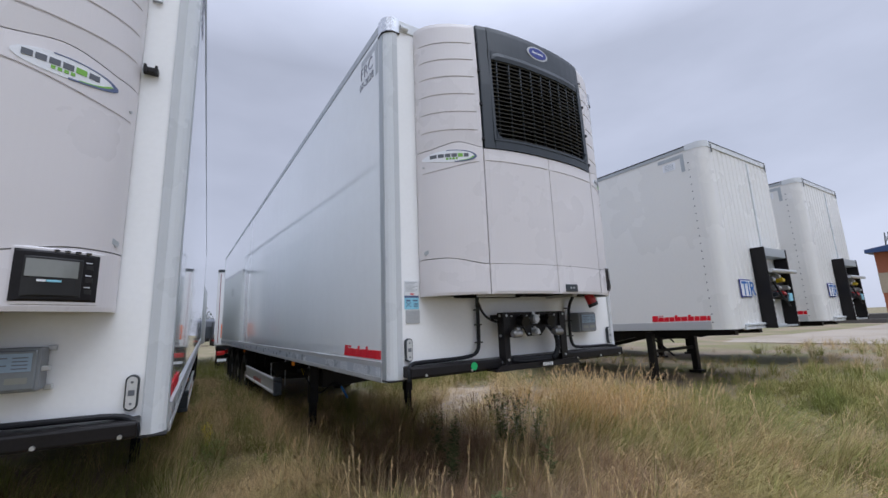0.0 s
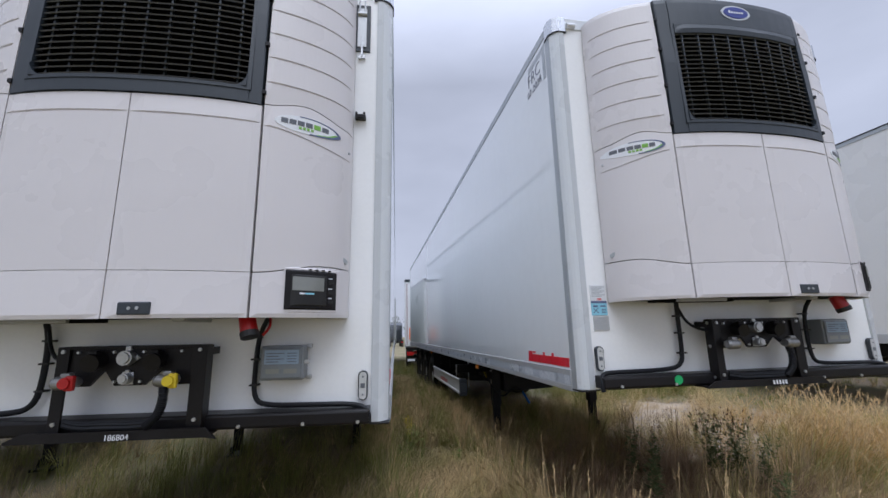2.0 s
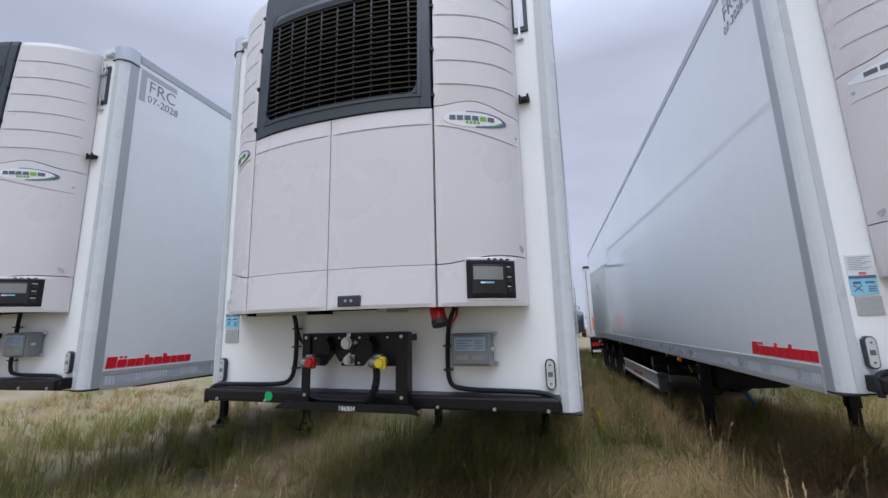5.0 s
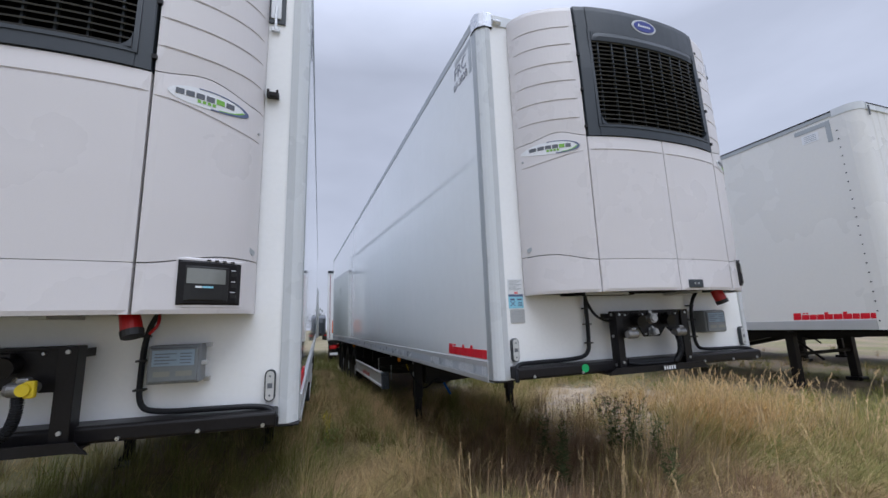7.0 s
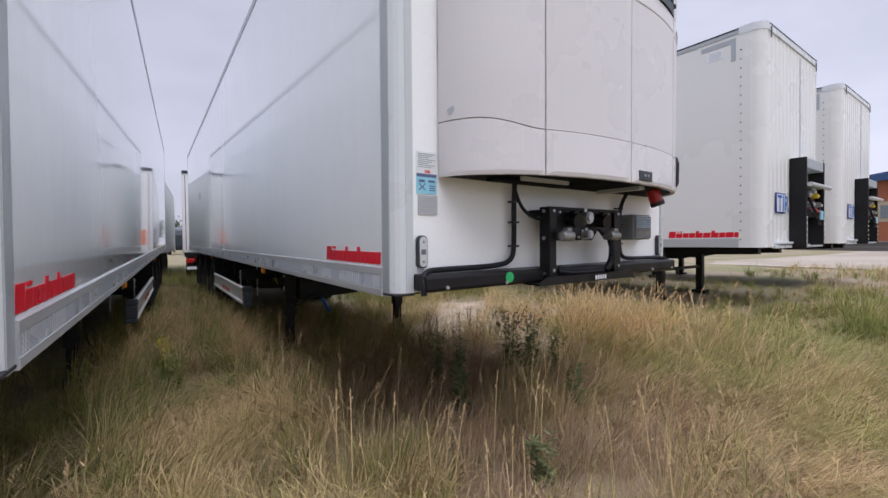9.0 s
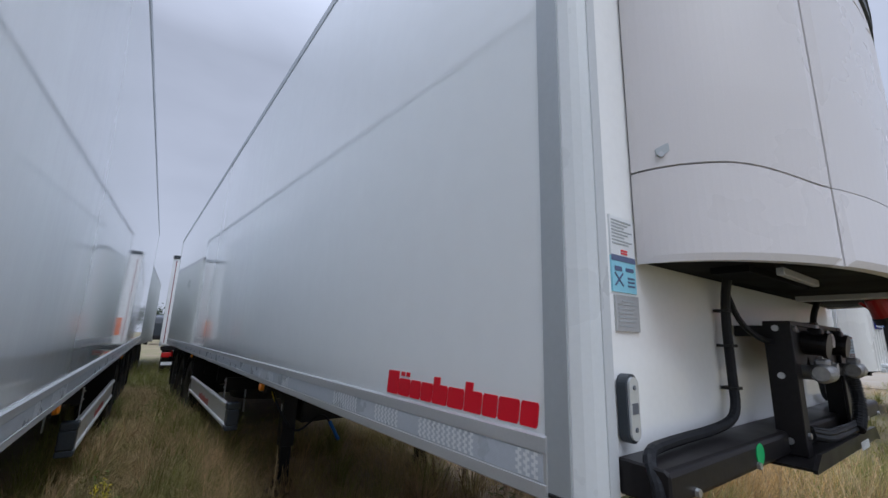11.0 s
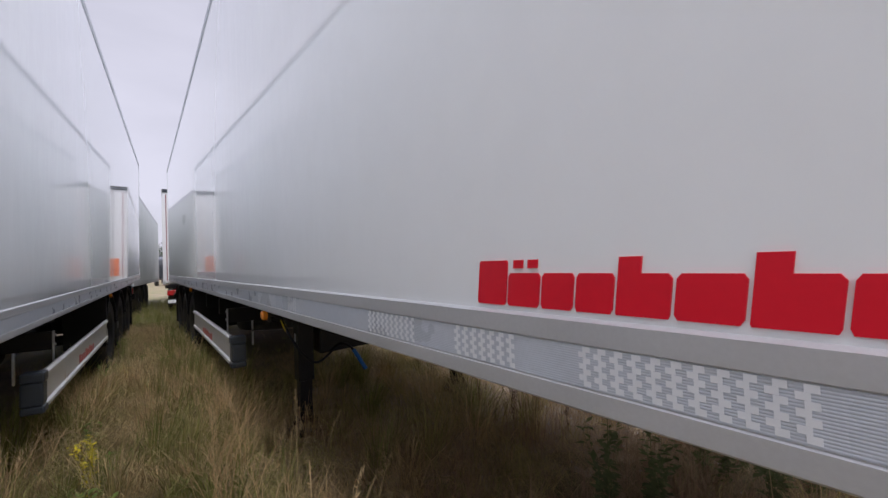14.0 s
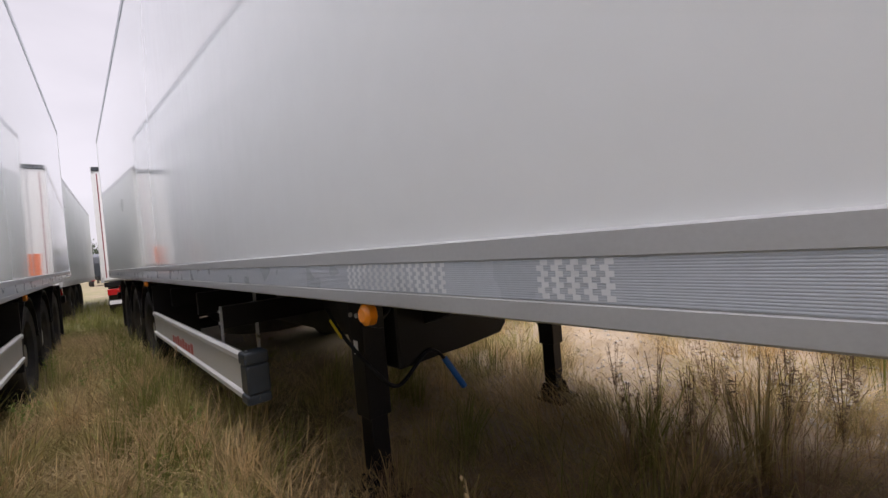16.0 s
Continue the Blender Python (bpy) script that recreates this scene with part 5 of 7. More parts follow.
# ---- dry freight trailer ----
def dry_trailer(m, ground, label):
    t = empty("dry_freight_trailer", m)
    tagged(t, label, "semi-trailer", "parked dry freight trailers")
    W, L, H = 2.60, 13.4, 3.18
    for s in (0, 1):
        X = (lambda v: v) if s == 0 else (lambda v: W - v)
        bm = bmesh.new()
        box(bm, *sorted((X(0.0), X(0.035))), 0.16, L, 0.13, H - 0.09)
        part("side_panel", bm, M["dryvan"], t, "satin white plywood-plastic side panel")
        bm = bmesh.new()
        arc = [(X(0.16 - 0.16 * math.cos(a)), 0.16 - 0.16 * math.sin(a)) for a in (radians(9 * k) for k in range(11))]
        inn = [(X(0.16 - 0.13 * math.cos(a)), 0.16 - 0.13 * math.sin(a)) for a in (radians(9 * k) for k in range(11))]
        prism(bm, [(X(-0.004), 0.30), (X(-0.004), 0.16)] + arc[1:] + inn[::-1] + [(X(0.03), 0.30)], "z", 0.0, H - 0.10)
        post = part("corner_post", bm, M["dryvan"], t, "rounded white corner post", smooth=False)
        bm = bmesh.new()
        for k in range(22):
            cyl(bm, (X(-0.003), 0.275, 0.12 + k * 0.13), (X(-0.010), 0.275, 0.12 + k * 0.13), 0.011, 0.009, 8)
        tagged(part("rivet", bm, M["charcoal"], post), kind="stuff")
        bm = bmesh.new()
        capo = [(X(0.17 - 0.18 * math.cos(a)), 0.17 - 0.18 * math.sin(a)) for a in (radians(9 * k) for k in range(11))]
        prism(bm, [(X(-0.010), 0.30)] + capo + [(X(0.20), 0.06), (X(0.06), 0.30)], "z", H - 0.11, H)
        part("corner_cap", bm, M["post"], t)
        bm = bmesh.new()
        box(bm, *sorted((X(-0.008), X(0.05))), 0.30, L, 0.0, 0.135, 0.004)
        part("bottom_rail", bm, M["rail"], t, "grey bottom rail")
        bm = bmesh.new()
        box(bm, *sorted((X(-0.010), X(0.05))), 0.30, L, H - 0.09, H - 0.03, 0.004)
        part("top_rail", bm, M["edge"], t)
        bm = bmesh.new()
        box(bm, *sorted((X(-0.013), X(0.05))), 0.30, L, H - 0.03, H - 0.008, 0.003)
        part("roof_edge_strip", bm, M["seam"], t)
        bm = bmesh.new()
        box(bm, *sorted((X(-0.006), X(0.002))), 0.34, 0.80, H - 0.20, H - 0.135)
        box(bm, *sorted((X(-0.006), X(0.002))), 0.34, 0.40, H - 0.46, H - 0.20)
        part("plate_border", bm, M["edge"], t)
        bm = bmesh.new()
        box(bm, *sorted((X(-0.005), X(0.002))), 0.50, 0.72, H - 0.37, H - 0.24)
        pl = part("customs_plate", bm, M["badge_white"], t, "small white plate with printed lines")
        bm = bmesh.new()
        for k in range(4):
            box(bm, *sorted((X(-0.0062), X(0.0))), 0.53, 0.69, H - 0.35 + k * 0.028, H - 0.34 + k * 0.028)
        tagged(part("print_line", bm, M["edge"], pl), kind="stuff")
        name_blocks(t, 0.27, 1.30, 0.15, 0.105, M["red"], -1 if s == 0 else 1, W)
        lx, ly = 0.52, 1.70
        bm = bmesh.new()
        box(bm, *sorted((X(lx - 0.06), X(lx + 0.06))), ly - 0.06, ly + 0.06, ground + 0.06, -0.05, 0.008)
        leg = part("landing_leg", bm, M["black"], t, "black landing leg")
        bm = bmesh.new()
        box(bm, *sorted((X(lx - 0.11), X(lx + 0.11))), ly - 0.12, ly + 0.12, ground, ground + 0.06, 0.01)
        part("foot_plate", bm, M["black"], leg)
        for y in (8.05, 9.36, 10.67):
            wheel(t, X(0.235), y, ground + 0.50, -1 if s == 0 else 1)
    bm = bmesh.new()
    pts, n = [(0.15, 0.05)], 14
    pit = (W - 0.34) / n
    for k in range(n):
        x = 0.17 + k * pit
        pts += [(x, 0.004), (x + pit * 0.55, 0.004), (x + pit * 0.67, 0.013), (x + pit * 0.88, 0.013)]
    pts += [(W - 0.16, 0.004), (W - 0.15, 0.05)]
    prism(bm, pts, "z", 0.0, H - 0.10)
    part("front_wall", bm, M["dryvan"], t, "white ribbed steel front wall")
    bm = bmesh.new()
    box(bm, 0.19, W - 0.19, -0.012, 0.06, H - 0.11, H - 0.004, 0.006)
    part("front_header", bm, M["post"], t)
    bm = bmesh.new()
    box(bm, 0.19, W - 0.19, -0.016, -0.010, H - 0.022, H - 0.008)
    part("header_strip", bm, M["seam"], t)
    pieces("roof_hook", [(x, x + 0.025, -0.024, -0.01, H - 0.20, H - 0.05) for x in (0.22, W - 0.24)], M["grey_ink"], t, 0.004)
    bm = bmesh.new()
    box(bm, 1.58, 1.63, -0.008, 0.03, 1.36, H - 0.16, 0.002)
    part("wall_channel", bm, M["post"], t)
    bm = bmesh.new()
    box(bm, 0.04, W - 0.04, 0.05, L, H - 0.04, H - 0.012)
    part("roof", bm, M["dryvan"], t)
    bm = bmesh.new()
    box(bm, 0.04, W - 0.04, 0.06, L, -0.02, 0.05)
    part("floor_pan", bm, M["dark"], t)
    bm = bmesh.new()
    box(bm, 0.03, W - 0.03, L - 0.04, L + 0.01, 0.0, H - 0.03)
    part("rear_wall", bm, M["dryvan"], t)
    for x in (0.75, 1.70):
        bm = bmesh.new()
        prism(bm, [(0.3, -0.12), (0.3, -0.02), (L - 0.1, -0.02), (L - 0.1, -0.42), (3.4, -0.42), (2.2, -0.16)], "x", x, x + 0.12)
        part("chassis_beam", bm, M["black"], t)
    bm = bmesh.new()
    cyl(bm, (0.52, 1.70, -0.42), (2.03, 1.70, -0.42), 0.03, seg=10)
    cyl(bm, (0.52, 1.72, -0.10), (1.3, 1.72, -0.55), 0.02, seg=8)
    part("leg_crossbar", bm, M["black"], t)
    # bumper foot and coupling rack standing out of the front wall
    bm = bmesh.new()
    box(bm, 0.45, 1.10, -0.05, 0.02, 0.04, 0.075, 0.006)
    box(bm, 0.40, W - 0.25, -0.03, 0.02, -0.02, 0.03, 0.006)
    part("front_sill", bm, M["post"], t)
    bm = bmesh.new()
    box(bm, 1.10, 1.14, -0.20, 0.01, -0.02, 1.36, 0.01)
    rack = part("coupling_rack", bm, M["black"], t, "black steel coupling rack on the front wall")
    part("rack_side", box(bmesh.new(), 2.02, 2.06, -0.20, 0.01, -0.02, 1.36, 0.01), M["black"], rack)
    pieces("rack_shelf", [(1.14, 2.02, -0.19, 0.01, 1.20, 1.35), (1.14, 2.02, -0.19, -0.10, -0.015, 0.015), (1.14, 2.02, -0.18, -0.01, 0.92, 0.95)], M["edge"], rack, 0.006)
    part("rack_tube", cyl(bmesh.new(), (1.10, -0.24, 0.94), (2.16, -0.24, 0.94), 0.035, seg=14), M["rail"], rack)
    rods("rack_bolt", [((x, -0.198, 0.08 + k * 0.09), (x, -0.209, 0.08 + k * 0.09), 0.013) for x in (1.12, 2.04) for k in range(5)], M["badge_white"], rack)
    part("rack_plate", box(bmesh.new(), 1.20, 1.98, -0.10, -0.06, 0.46, 0.86, 0.01), M["black"], rack)
    for x, z, mm in ((1.30, 0.80, "steel"), (1.48, 0.66, "steel"), (1.70, 0.80, "yellow"), (1.88, 0.66, "steel"), (1.38, 0.54, "charcoal"), (1.66, 0.56, "redplastic"), (1.55, 0.86, "steel")):
        bm = bmesh.new()
        cyl(bm, (x, -0.10, z), (x, -0.19, z), 0.050, 0.04, 14)
        cyl(bm, (x - 0.06, -0.18, z), (x + 0.04, -0.18, z - 0.01), 0.032, seg=12)
        part("coupling", bm, M[mm], rack)
    part("hose", tube(bmesh.new(), [(1.30, -0.18, 0.76), (1.36, -0.24, 0.52), (1.55, -0.24, 0.42), (1.75, -0.20, 0.5), (1.88, -0.18, 0.62)], 0.018), M["hose"], rack)
    part("hose", tube(bmesh.new(), [(1.48, -0.18, 0.62), (1.58, -0.24, 0.4), (1.80, -0.20, 0.34)], 0.016), M["hose"], rack)
    part("tag", box(bmesh.new(), 1.78, 1.92, -0.22, -0.18, 0.42, 0.56, 0.01), M["lightblue"], rack)
    # customs sign
    bm = bmesh.new()
    box(bm, 0.46, 0.84, -0.014, 0.0, 0.50, 0.80, 0.004)
    sign = part("customs_sign", bm, M["blue"], t, "blue and white TIR sign")
    bm = bmesh.new()
    box(bm, 0.48, 0.82, -0.017, -0.013, 0.52, 0.78)
    part("sign_field", bm, M["badge_white"], sign)
    lettering("TIR", 0.33, M["bluehandle"], sign, facing((0.497, -0.0185, 0.535), (1, 0, 0)), "sign_lettering", 0.004)
    return t


# ---- box trailers in the row behind, standing rear to rear ----
def far_trailer(m, L, W, H, ground, body, label, red=True, name="box_trailer"):
    """Local: the rear face at y = 0, body back to y = L."""
    t = empty(name, m)
    tagged(t, label, "semi-trailer", "box trailers in the row behind")
    bm = bmesh.new()
    box(bm, 0.0, W, 0.03, L, 0.0, H, 0.02)
    part("box_body", bm, body, t)
    pieces("edge_rail", [(x, x + 0.06, 0.0, L, a, b) for x in (-0.008, W - 0.052) for a, b in ((H - 0.09, H + 0.004), (-0.02, 0.12))], M["rail"], t, 0.004)
    for x0, x1 in ((0.06, W / 2 - 0.006), (W / 2 + 0.006, W - 0.06)):
        bm = bmesh.new()
        box(bm, x0, x1, 0.0, 0.05, 0.04, H - 0.10, 0.006)
        d = part("rear_door", bm, M["wallboard"], t, "white rear door leaf")
        rods("lock_rod", [((x, -0.02, 0.04), (x, -0.02, H - 0.12), 0.014) for x in (x0 + 0.28, x1 - 0.22)], M["steel"], d)
    if red:
        pieces("contour_tape", [(x, x + 0.022, -0.006, 0.004, 0.10, H - 0.16) for x in (0.10, W - 0.122)], M["frame_red"], t, 0.0, "red contour tape")
        for x in (0.20, W - 0.44):
            bm = bmesh.new()
            box(bm, x, x + 0.24, -0.012, 0.004, 0.30, 0.82, 0.004)
            part("rear_marking_plate", bm, M["orange"], t, "orange rear marking plate")
    bm = bmesh.new()
    box(bm, 0.02, W - 0.02, -0.03, 0.08, H - 0.09, H + 0.01, 0.008)
    part("rear_header", bm, M["charcoal"], t)
    bm = bmesh.new()
    box(bm, 0.05, W - 0.05, -0.03, 0.10, -0.14, -0.02, 0.01)
    for x in (0.7, W - 0.82):
        box(bm, x, x + 0.12, 0.1, L - 0.2, -0.40, -0.02)
    box(bm, 0.10, W - 0.10, -0.02, 0.08, -0.62, -0.48, 0.01)
    part("chassis", bm, M["black"], t)
    for x in (0.10, W - 0.46):
        bm = bmesh.new()
        box(bm, x, x + 0.36, -0.05, 0.02, -0.36, -0.20, 0.012)
        part("tail_lamp", bm, M["lamp_red"], t, "red tail lamp cluster")
        bm = bmesh.new()
        box(bm, x + 0.02, x + 0.34, -0.045, 0.0, -0.60, -0.50, 0.004)
        part("bumper_plate", bm, M["badge_white"], t)
    for s in (0, 1):
        for y in ((2.4, 3.7, 5.0) if L > 10 else (1.8, 3.1)):
            wheel(t, 0.235 if s == 0 else W - 0.235, y, ground + 0.5, -1 if s == 0 else 1)
        bm = bmesh.new()
        x = 0.5 if s == 0 else W - 0.5
        box(bm, x - 0.06, x + 0.06, L * 0.72, L * 0.72 + 0.12, ground, -0.05, 0.006)
        part("landing_leg", bm, M["black"], t)
    return t


# ---- ground ----
def ground_z(x, y):
    x, y = np.asarray(x, float), np.asarray(y, float)
    z = -0.045 + 0.075 * np.clip((y - 6.5) / 6, 0, 1) + 0.32 * np.clip((x - 4.0) / 4.0, 0, 1) ** 1.3
    near = np.exp(-((x - 2) ** 2 + (y - 6) ** 2) / 900)
    z = z + near * (0.016 * np.sin(1.7 * x + 0.6 * y) + 0.014 * np.sin(0.9 * y - 1.1 * x + 1) + 0.008 * np.sin(4.1 * x + 2.3 * y) + 0.008 * np.sin(5.3 * y - 2.2 * x))
    return z


def sheet(name, xs, ys, mat, lift=0.0, mask=None):
    gx, gy = np.meshgrid(xs, ys)
    gz = ground_z(gx, gy) + (lift if mask is None else lift * 1.0)
    n, k = len(xs), len(ys)
    idx = np.arange(n * k).reshape(k, n)
    quads = np.stack([idx[:-1, :-1], idx[:-1, 1:], idx[1:, 1:], idx[1:, :-1]], -1).reshape(-1, 4)
    if mask is not None:
        cx, cy = gx.ravel()[quads].mean(1), gy.ravel()[quads].mean(1)
        quads = quads[mask(cx, cy)]
    me = bpy.data.meshes.new(name)
    me.from_pydata(np.stack([gx, gy, gz], -1).reshape(-1, 3).tolist(), [], quads.tolist())
    me.shade_smooth()
    me.materials.append(mat)
    return new(name, me)


far_x = [-2500, -900, -300, -120, -60, -34]
far_y = [-2500, -900, -300, -120, -50, -22]
gx = np.concatenate([far_x, np.arange(-20, 19.0, 0.3), [19.2, 22, 26, 34, 50, 80, 140, 300, 900, 2500]])
gy = np.concatenate([far_y, np.arange(-10, 26, 0.3), [30, 36, 46, 60, 90, 140, 300, 900, 2500]])
tagged(sheet("ground", gx, gy, M["soil"]), "dry sandy ground with thin straw and grass cover", "ground", kind="structure")


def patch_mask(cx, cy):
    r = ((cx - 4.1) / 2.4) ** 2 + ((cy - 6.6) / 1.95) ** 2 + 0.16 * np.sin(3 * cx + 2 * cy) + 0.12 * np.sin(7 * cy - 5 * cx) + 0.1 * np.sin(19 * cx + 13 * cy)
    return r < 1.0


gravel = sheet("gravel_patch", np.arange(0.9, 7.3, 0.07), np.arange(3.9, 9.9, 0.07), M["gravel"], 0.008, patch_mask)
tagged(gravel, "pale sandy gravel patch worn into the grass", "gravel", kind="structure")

rng = np.random.default_rng(7)


def stones():
    n = 900
    x = np.concatenate([rng.normal(4.4, 1.0, n // 2), rng.normal(4.35, 0.33, n - n // 2)])
    y = np.concatenate([rng.normal(6.2, 0.95, n // 2), rng.normal(5.1, 0.28, n - n // 2)])
    bm_v, bm_f = [], []
    z = ground_z(x, y)
    base = np.array([(1, 0, 0), (-1, 0, 0), (0, 1, 0), (0, -1, 0), (0, 0, 1), (0, 0, -1)], float)
    tri = [(0, 2, 4), (2, 1, 4), (1, 3, 4), (3, 0, 4), (2, 0, 5), (1, 2, 5), (3, 1, 5), (0, 3, 5)]
    for i in range(n):
        r = rng.uniform(0.008, 0.03)
        pts = base * r * rng.uniform(0.6, 1.3, (6, 3)) * np.array([1, 1, 0.6])
        a = rng.uniform(0, 6.28)
        rot = np.array([[np.cos(a), -np.sin(a), 0], [np.sin(a), np.cos(a), 0], [0, 0, 1]])
        o = len(bm_v)
        bm_v += (pts @ rot.T + [x[i], y[i], z[i] + 0.012]).tolist()
        bm_f += [tuple(o + q for q in f) for f in tri]
    me = bpy.data.meshes.new("loose_stones")
    me.from_pydata(bm_v, [], bm_f)
    me.materials.append(M["stone"])
    tagged(new("loose_stones", me), "pale loose stones on the gravel patch", "stones", kind="stuff")


stones()

bm = bmesh.new()
box(bm, 19.4, 44.0, -90, 130, 0.10, 0.300)
tagged(link("road", bm, M["concrete"]), "worn pale concrete yard road", "road", kind="structure")
bm = bmesh.new()
box(bm, 44.0, 45.0, -60, 13.0, 0.2, 0.62, 0.03)
box(bm, 44.5, 47.0, -60, 13.0, 0.2, 1.0, 0.03)
tagged(link("kerb_ledge", bm, M["ledge"]), "dark stepped concrete ledge beyond the road", "ledge", kind="structure")


# ---- grass ----
TRAILERS = ((-6.3, -3.6, 2.9, 16.2), (-2.5, 0.35, 2.8, 16.2), (1.30, 3.86, 2.9, 16.3), (7.2, 9.6, 3.4, 16.6), (11.6, 14.1, 3.4, 16.6))


def under(x, y):
    u = np.zeros(len(x), bool)
    for a, b, c, d in TRAILERS:
        u |= (x > a + 0.2) & (x < b - 0.2) & (y > c + 0.8) & (y < d)
    return u


def lumps(x, y, s, seed):
    """A soft patchiness between 0 and 1."""
    return 0.5 + 0.25 * (np.sin(s * x + 1.3 * seed + 1.7 * np.sin(0.6 * s * y + seed)) + np.sin(s * 1.31 * y - 0.7 * seed + 1.9 * np.sin(0.53 * s * x + 2 * seed)))


def scatter(n, centre=(1.2, 3.2), near=2.6, spread_x=(-14, 17), spread_y=(-4, 19)):
    """Places that lie thickest near the path."""
    out = []
    while len(out) < n:
        m = n * 2
        r = near * np.sqrt((1 - rng.random(m)) ** -0.95 - 1)
        a = rng.uniform(0, 2 * np.pi, m)
        p = np.stack([centre[0] + r * np.cos(a), centre[1] + r * np.sin(a)], -1)
        p = p[(p[:, 0] > spread_x[0]) & (p[:, 0] < spread_x[1]) & (p[:, 1] > spread_y[0]) & (p[:, 1] < spread_y[1])]
        out = p if len(out) == 0 else np.concatenate([out, p])
    return out[:n, 0], out[:n, 1]


def blades(name, x, y, h, w, bend, mat, label, drop=0.0, curl=1.0):
    """Tapered blades with a bend, as one mesh. h: heights; bend: how far the tip leans, in heights."""
    n = len(x)
    z = ground_z(x, y) - 0.01
    a = rng.uniform(0, 2 * np.pi, n)
    dx, dy = np.cos(a), np.sin(a)
    f = rng.uniform(0, 2 * np.pi, n)
    sx, sy = np.cos(f) * w / 2, np.sin(f) * w / 2
    l1, l2 = bend * h * 0.32, bend * h * curl
    zt = np.sqrt(np.clip(1 - np.clip(bend, 0, 0.97) ** 2, 0.04, 1)) * h
    v = np.empty((n, 5, 3))
    v[:, 0] = np.stack([x - sx, y - sy, z], -1)
    v[:, 1] = np.stack([x + sx, y + sy, z], -1)
    v[:, 2] = np.stack([x + dx * l1 + sx * 0.8, y + dy * l1 + sy * 0.8, z + zt * 0.58], -1)
    v[:, 3] = np.stack([x + dx * l1 - sx * 0.8, y + dy * l1 - sy * 0.8, z + zt * 0.58], -1)
    v[:, 4] = np.stack([x + dx * l2, y + dy * l2, z + zt], -1)
    o = np.arange(n)[:, None] * 5
    loops = np.concatenate([o + [0, 1, 2, 3], o + [3, 2, 4]], 1).ravel()
    starts = (np.arange(n)[:, None] * 7 + [0, 4]).ravel()
    me = bpy.data.meshes.new(name)
    me.vertices.add(n * 5)
    me.vertices.foreach_set("co", v.ravel().astype(np.float32))
    me.loops.add(n * 7)
    me.loops.foreach_set("vertex_index", loops.astype(np.int32))
    me.polygons.add(n * 2)
    me.polygons.foreach_set("loop_start", starts.astype(np.int32))
    me.update(calc_edges=True)
    me.validate()
    me.materials.append(mat)
    return tagged(new(name, me), label, "grass", kind="stuff")


def height_field(x, y):
    """How tall grass grows: low on the trodden way between the trailers and beneath them, tall in the open strip."""
    k = np.ones(len(x))
    k *= np.where(under(x, y), 0.45, 1.0)
    way = (np.abs(x - 0.62 - 0.02 * (y - 3)) < 0.28) & (y > 3.2)
    k *= np.where(way, 0.6, 1.0)
    k *= np.where((y > 3.6) & (x > -0.2) & (x < 1.5) & ~way, 1.05, 1.0)
    tall = np.exp(-(((x - 4.5) / 1.5) ** 2 + ((y - 3.6) / 1.5) ** 2))
    k *= (0.62 + 0.38 * np.clip((y - 0.8) / 1.8, 0, 1)) + 0.85 * tall
    bare = ((x - 3.9) / 2.0) ** 2 + ((y - 6.5) / 1.5) ** 2 < 1.0
    k = np.where((x > 3.7) & (x < 7.3) & (y > 5.0) & (y < 11), 0.55 * k, k)
    k = np.where((x > 6.3) & (x < 12.5) & (y > 2.6), 0.7 * k, k)
    return np.where(bare, 0.25 * k, k)


def tufts(name, cx, cy, per, h, w, bend, mat, label, spread_=0.05, comb=None):
    """Grass tufts: arched blades that fan out from each centre, as one mesh. comb: one direction for each tuft."""
    n = len(cx) * per
    k = np.repeat(np.arange(len(cx)), per)
    a = rng.uniform(0, 2 * np.pi, n)
    r = np.abs(rng.normal(0, spread_, n))
    x, y = cx[k] + r * np.cos(a), cy[k] + r * np.sin(a)
    z = ground_z(x, y) - 0.01
    hh = h[k] * rng.uniform(0.45, 1.1, n)
    b = np.clip(bend[k] + rng.normal(0, 0.22, n), 0.05, 1.25)
    a = a + rng.normal(0, 0.7, n) if comb is None else comb[k] + rng.normal(0, 0.45, n)
    wind = np.array([0.12, -0.05])
    dx, dy = np.cos(a) * b + wind[0], np.sin(a) * b + wind[1]
    f = a + np.pi / 2 + rng.normal(0, 0.6, n)
    ww = w[k] * rng.uniform(0.6, 1.3, n) / 2
    sx, sy = np.cos(f) * ww, np.sin(f) * ww
    v = np.empty((n, 7, 3))
    for q, (s, wd) in enumerate(((0.0, 0.8), (0.40, 1.0), (0.75, 0.7))):
        lean_ = s ** 1.7 * hh * 0.75
        px, py = x + dx * lean_, y + dy * lean_
        pz = z + hh * (s - 0.42 * b * s ** 2.4)
        v[:, 2 * q] = np.stack([px - sx * wd, py - sy * wd, pz], -1)
        v[:, 2 * q + 1] = np.stack([px + sx * wd, py + sy * wd, pz], -1)
    v[:, 6] = np.stack([x + dx * hh * 0.80, y + dy * hh * 0.80, z + hh * np.clip(1.0 - 0.62 * b, 0.12, 1)], -1)
    o = np.arange(n)[:, None] * 7
    loops = np.concatenate([o + [0, 1, 3, 2], o + [2, 3, 5, 4], o + [4, 5, 6]], 1).ravel()
    starts = (np.arange(n)[:, None] * 11 + [0, 4, 8]).ravel()
    me = bpy.data.meshes.new(name)
    me.vertices.add(n * 7)
    me.vertices.foreach_set("co", v.ravel().astype(np.float32))
    me.loops.add(n * 11)
    me.loops.foreach_set("vertex_index", loops.astype(np.int32))
    me.polygons.add(n * 3)
    me.polygons.foreach_set("loop_start", starts.astype(np.int32))
    me.update(calc_edges=True)
    me.validate()
    me.materials.append(mat)
    return tagged(new(name, me), label, "grass", kind="stuff")


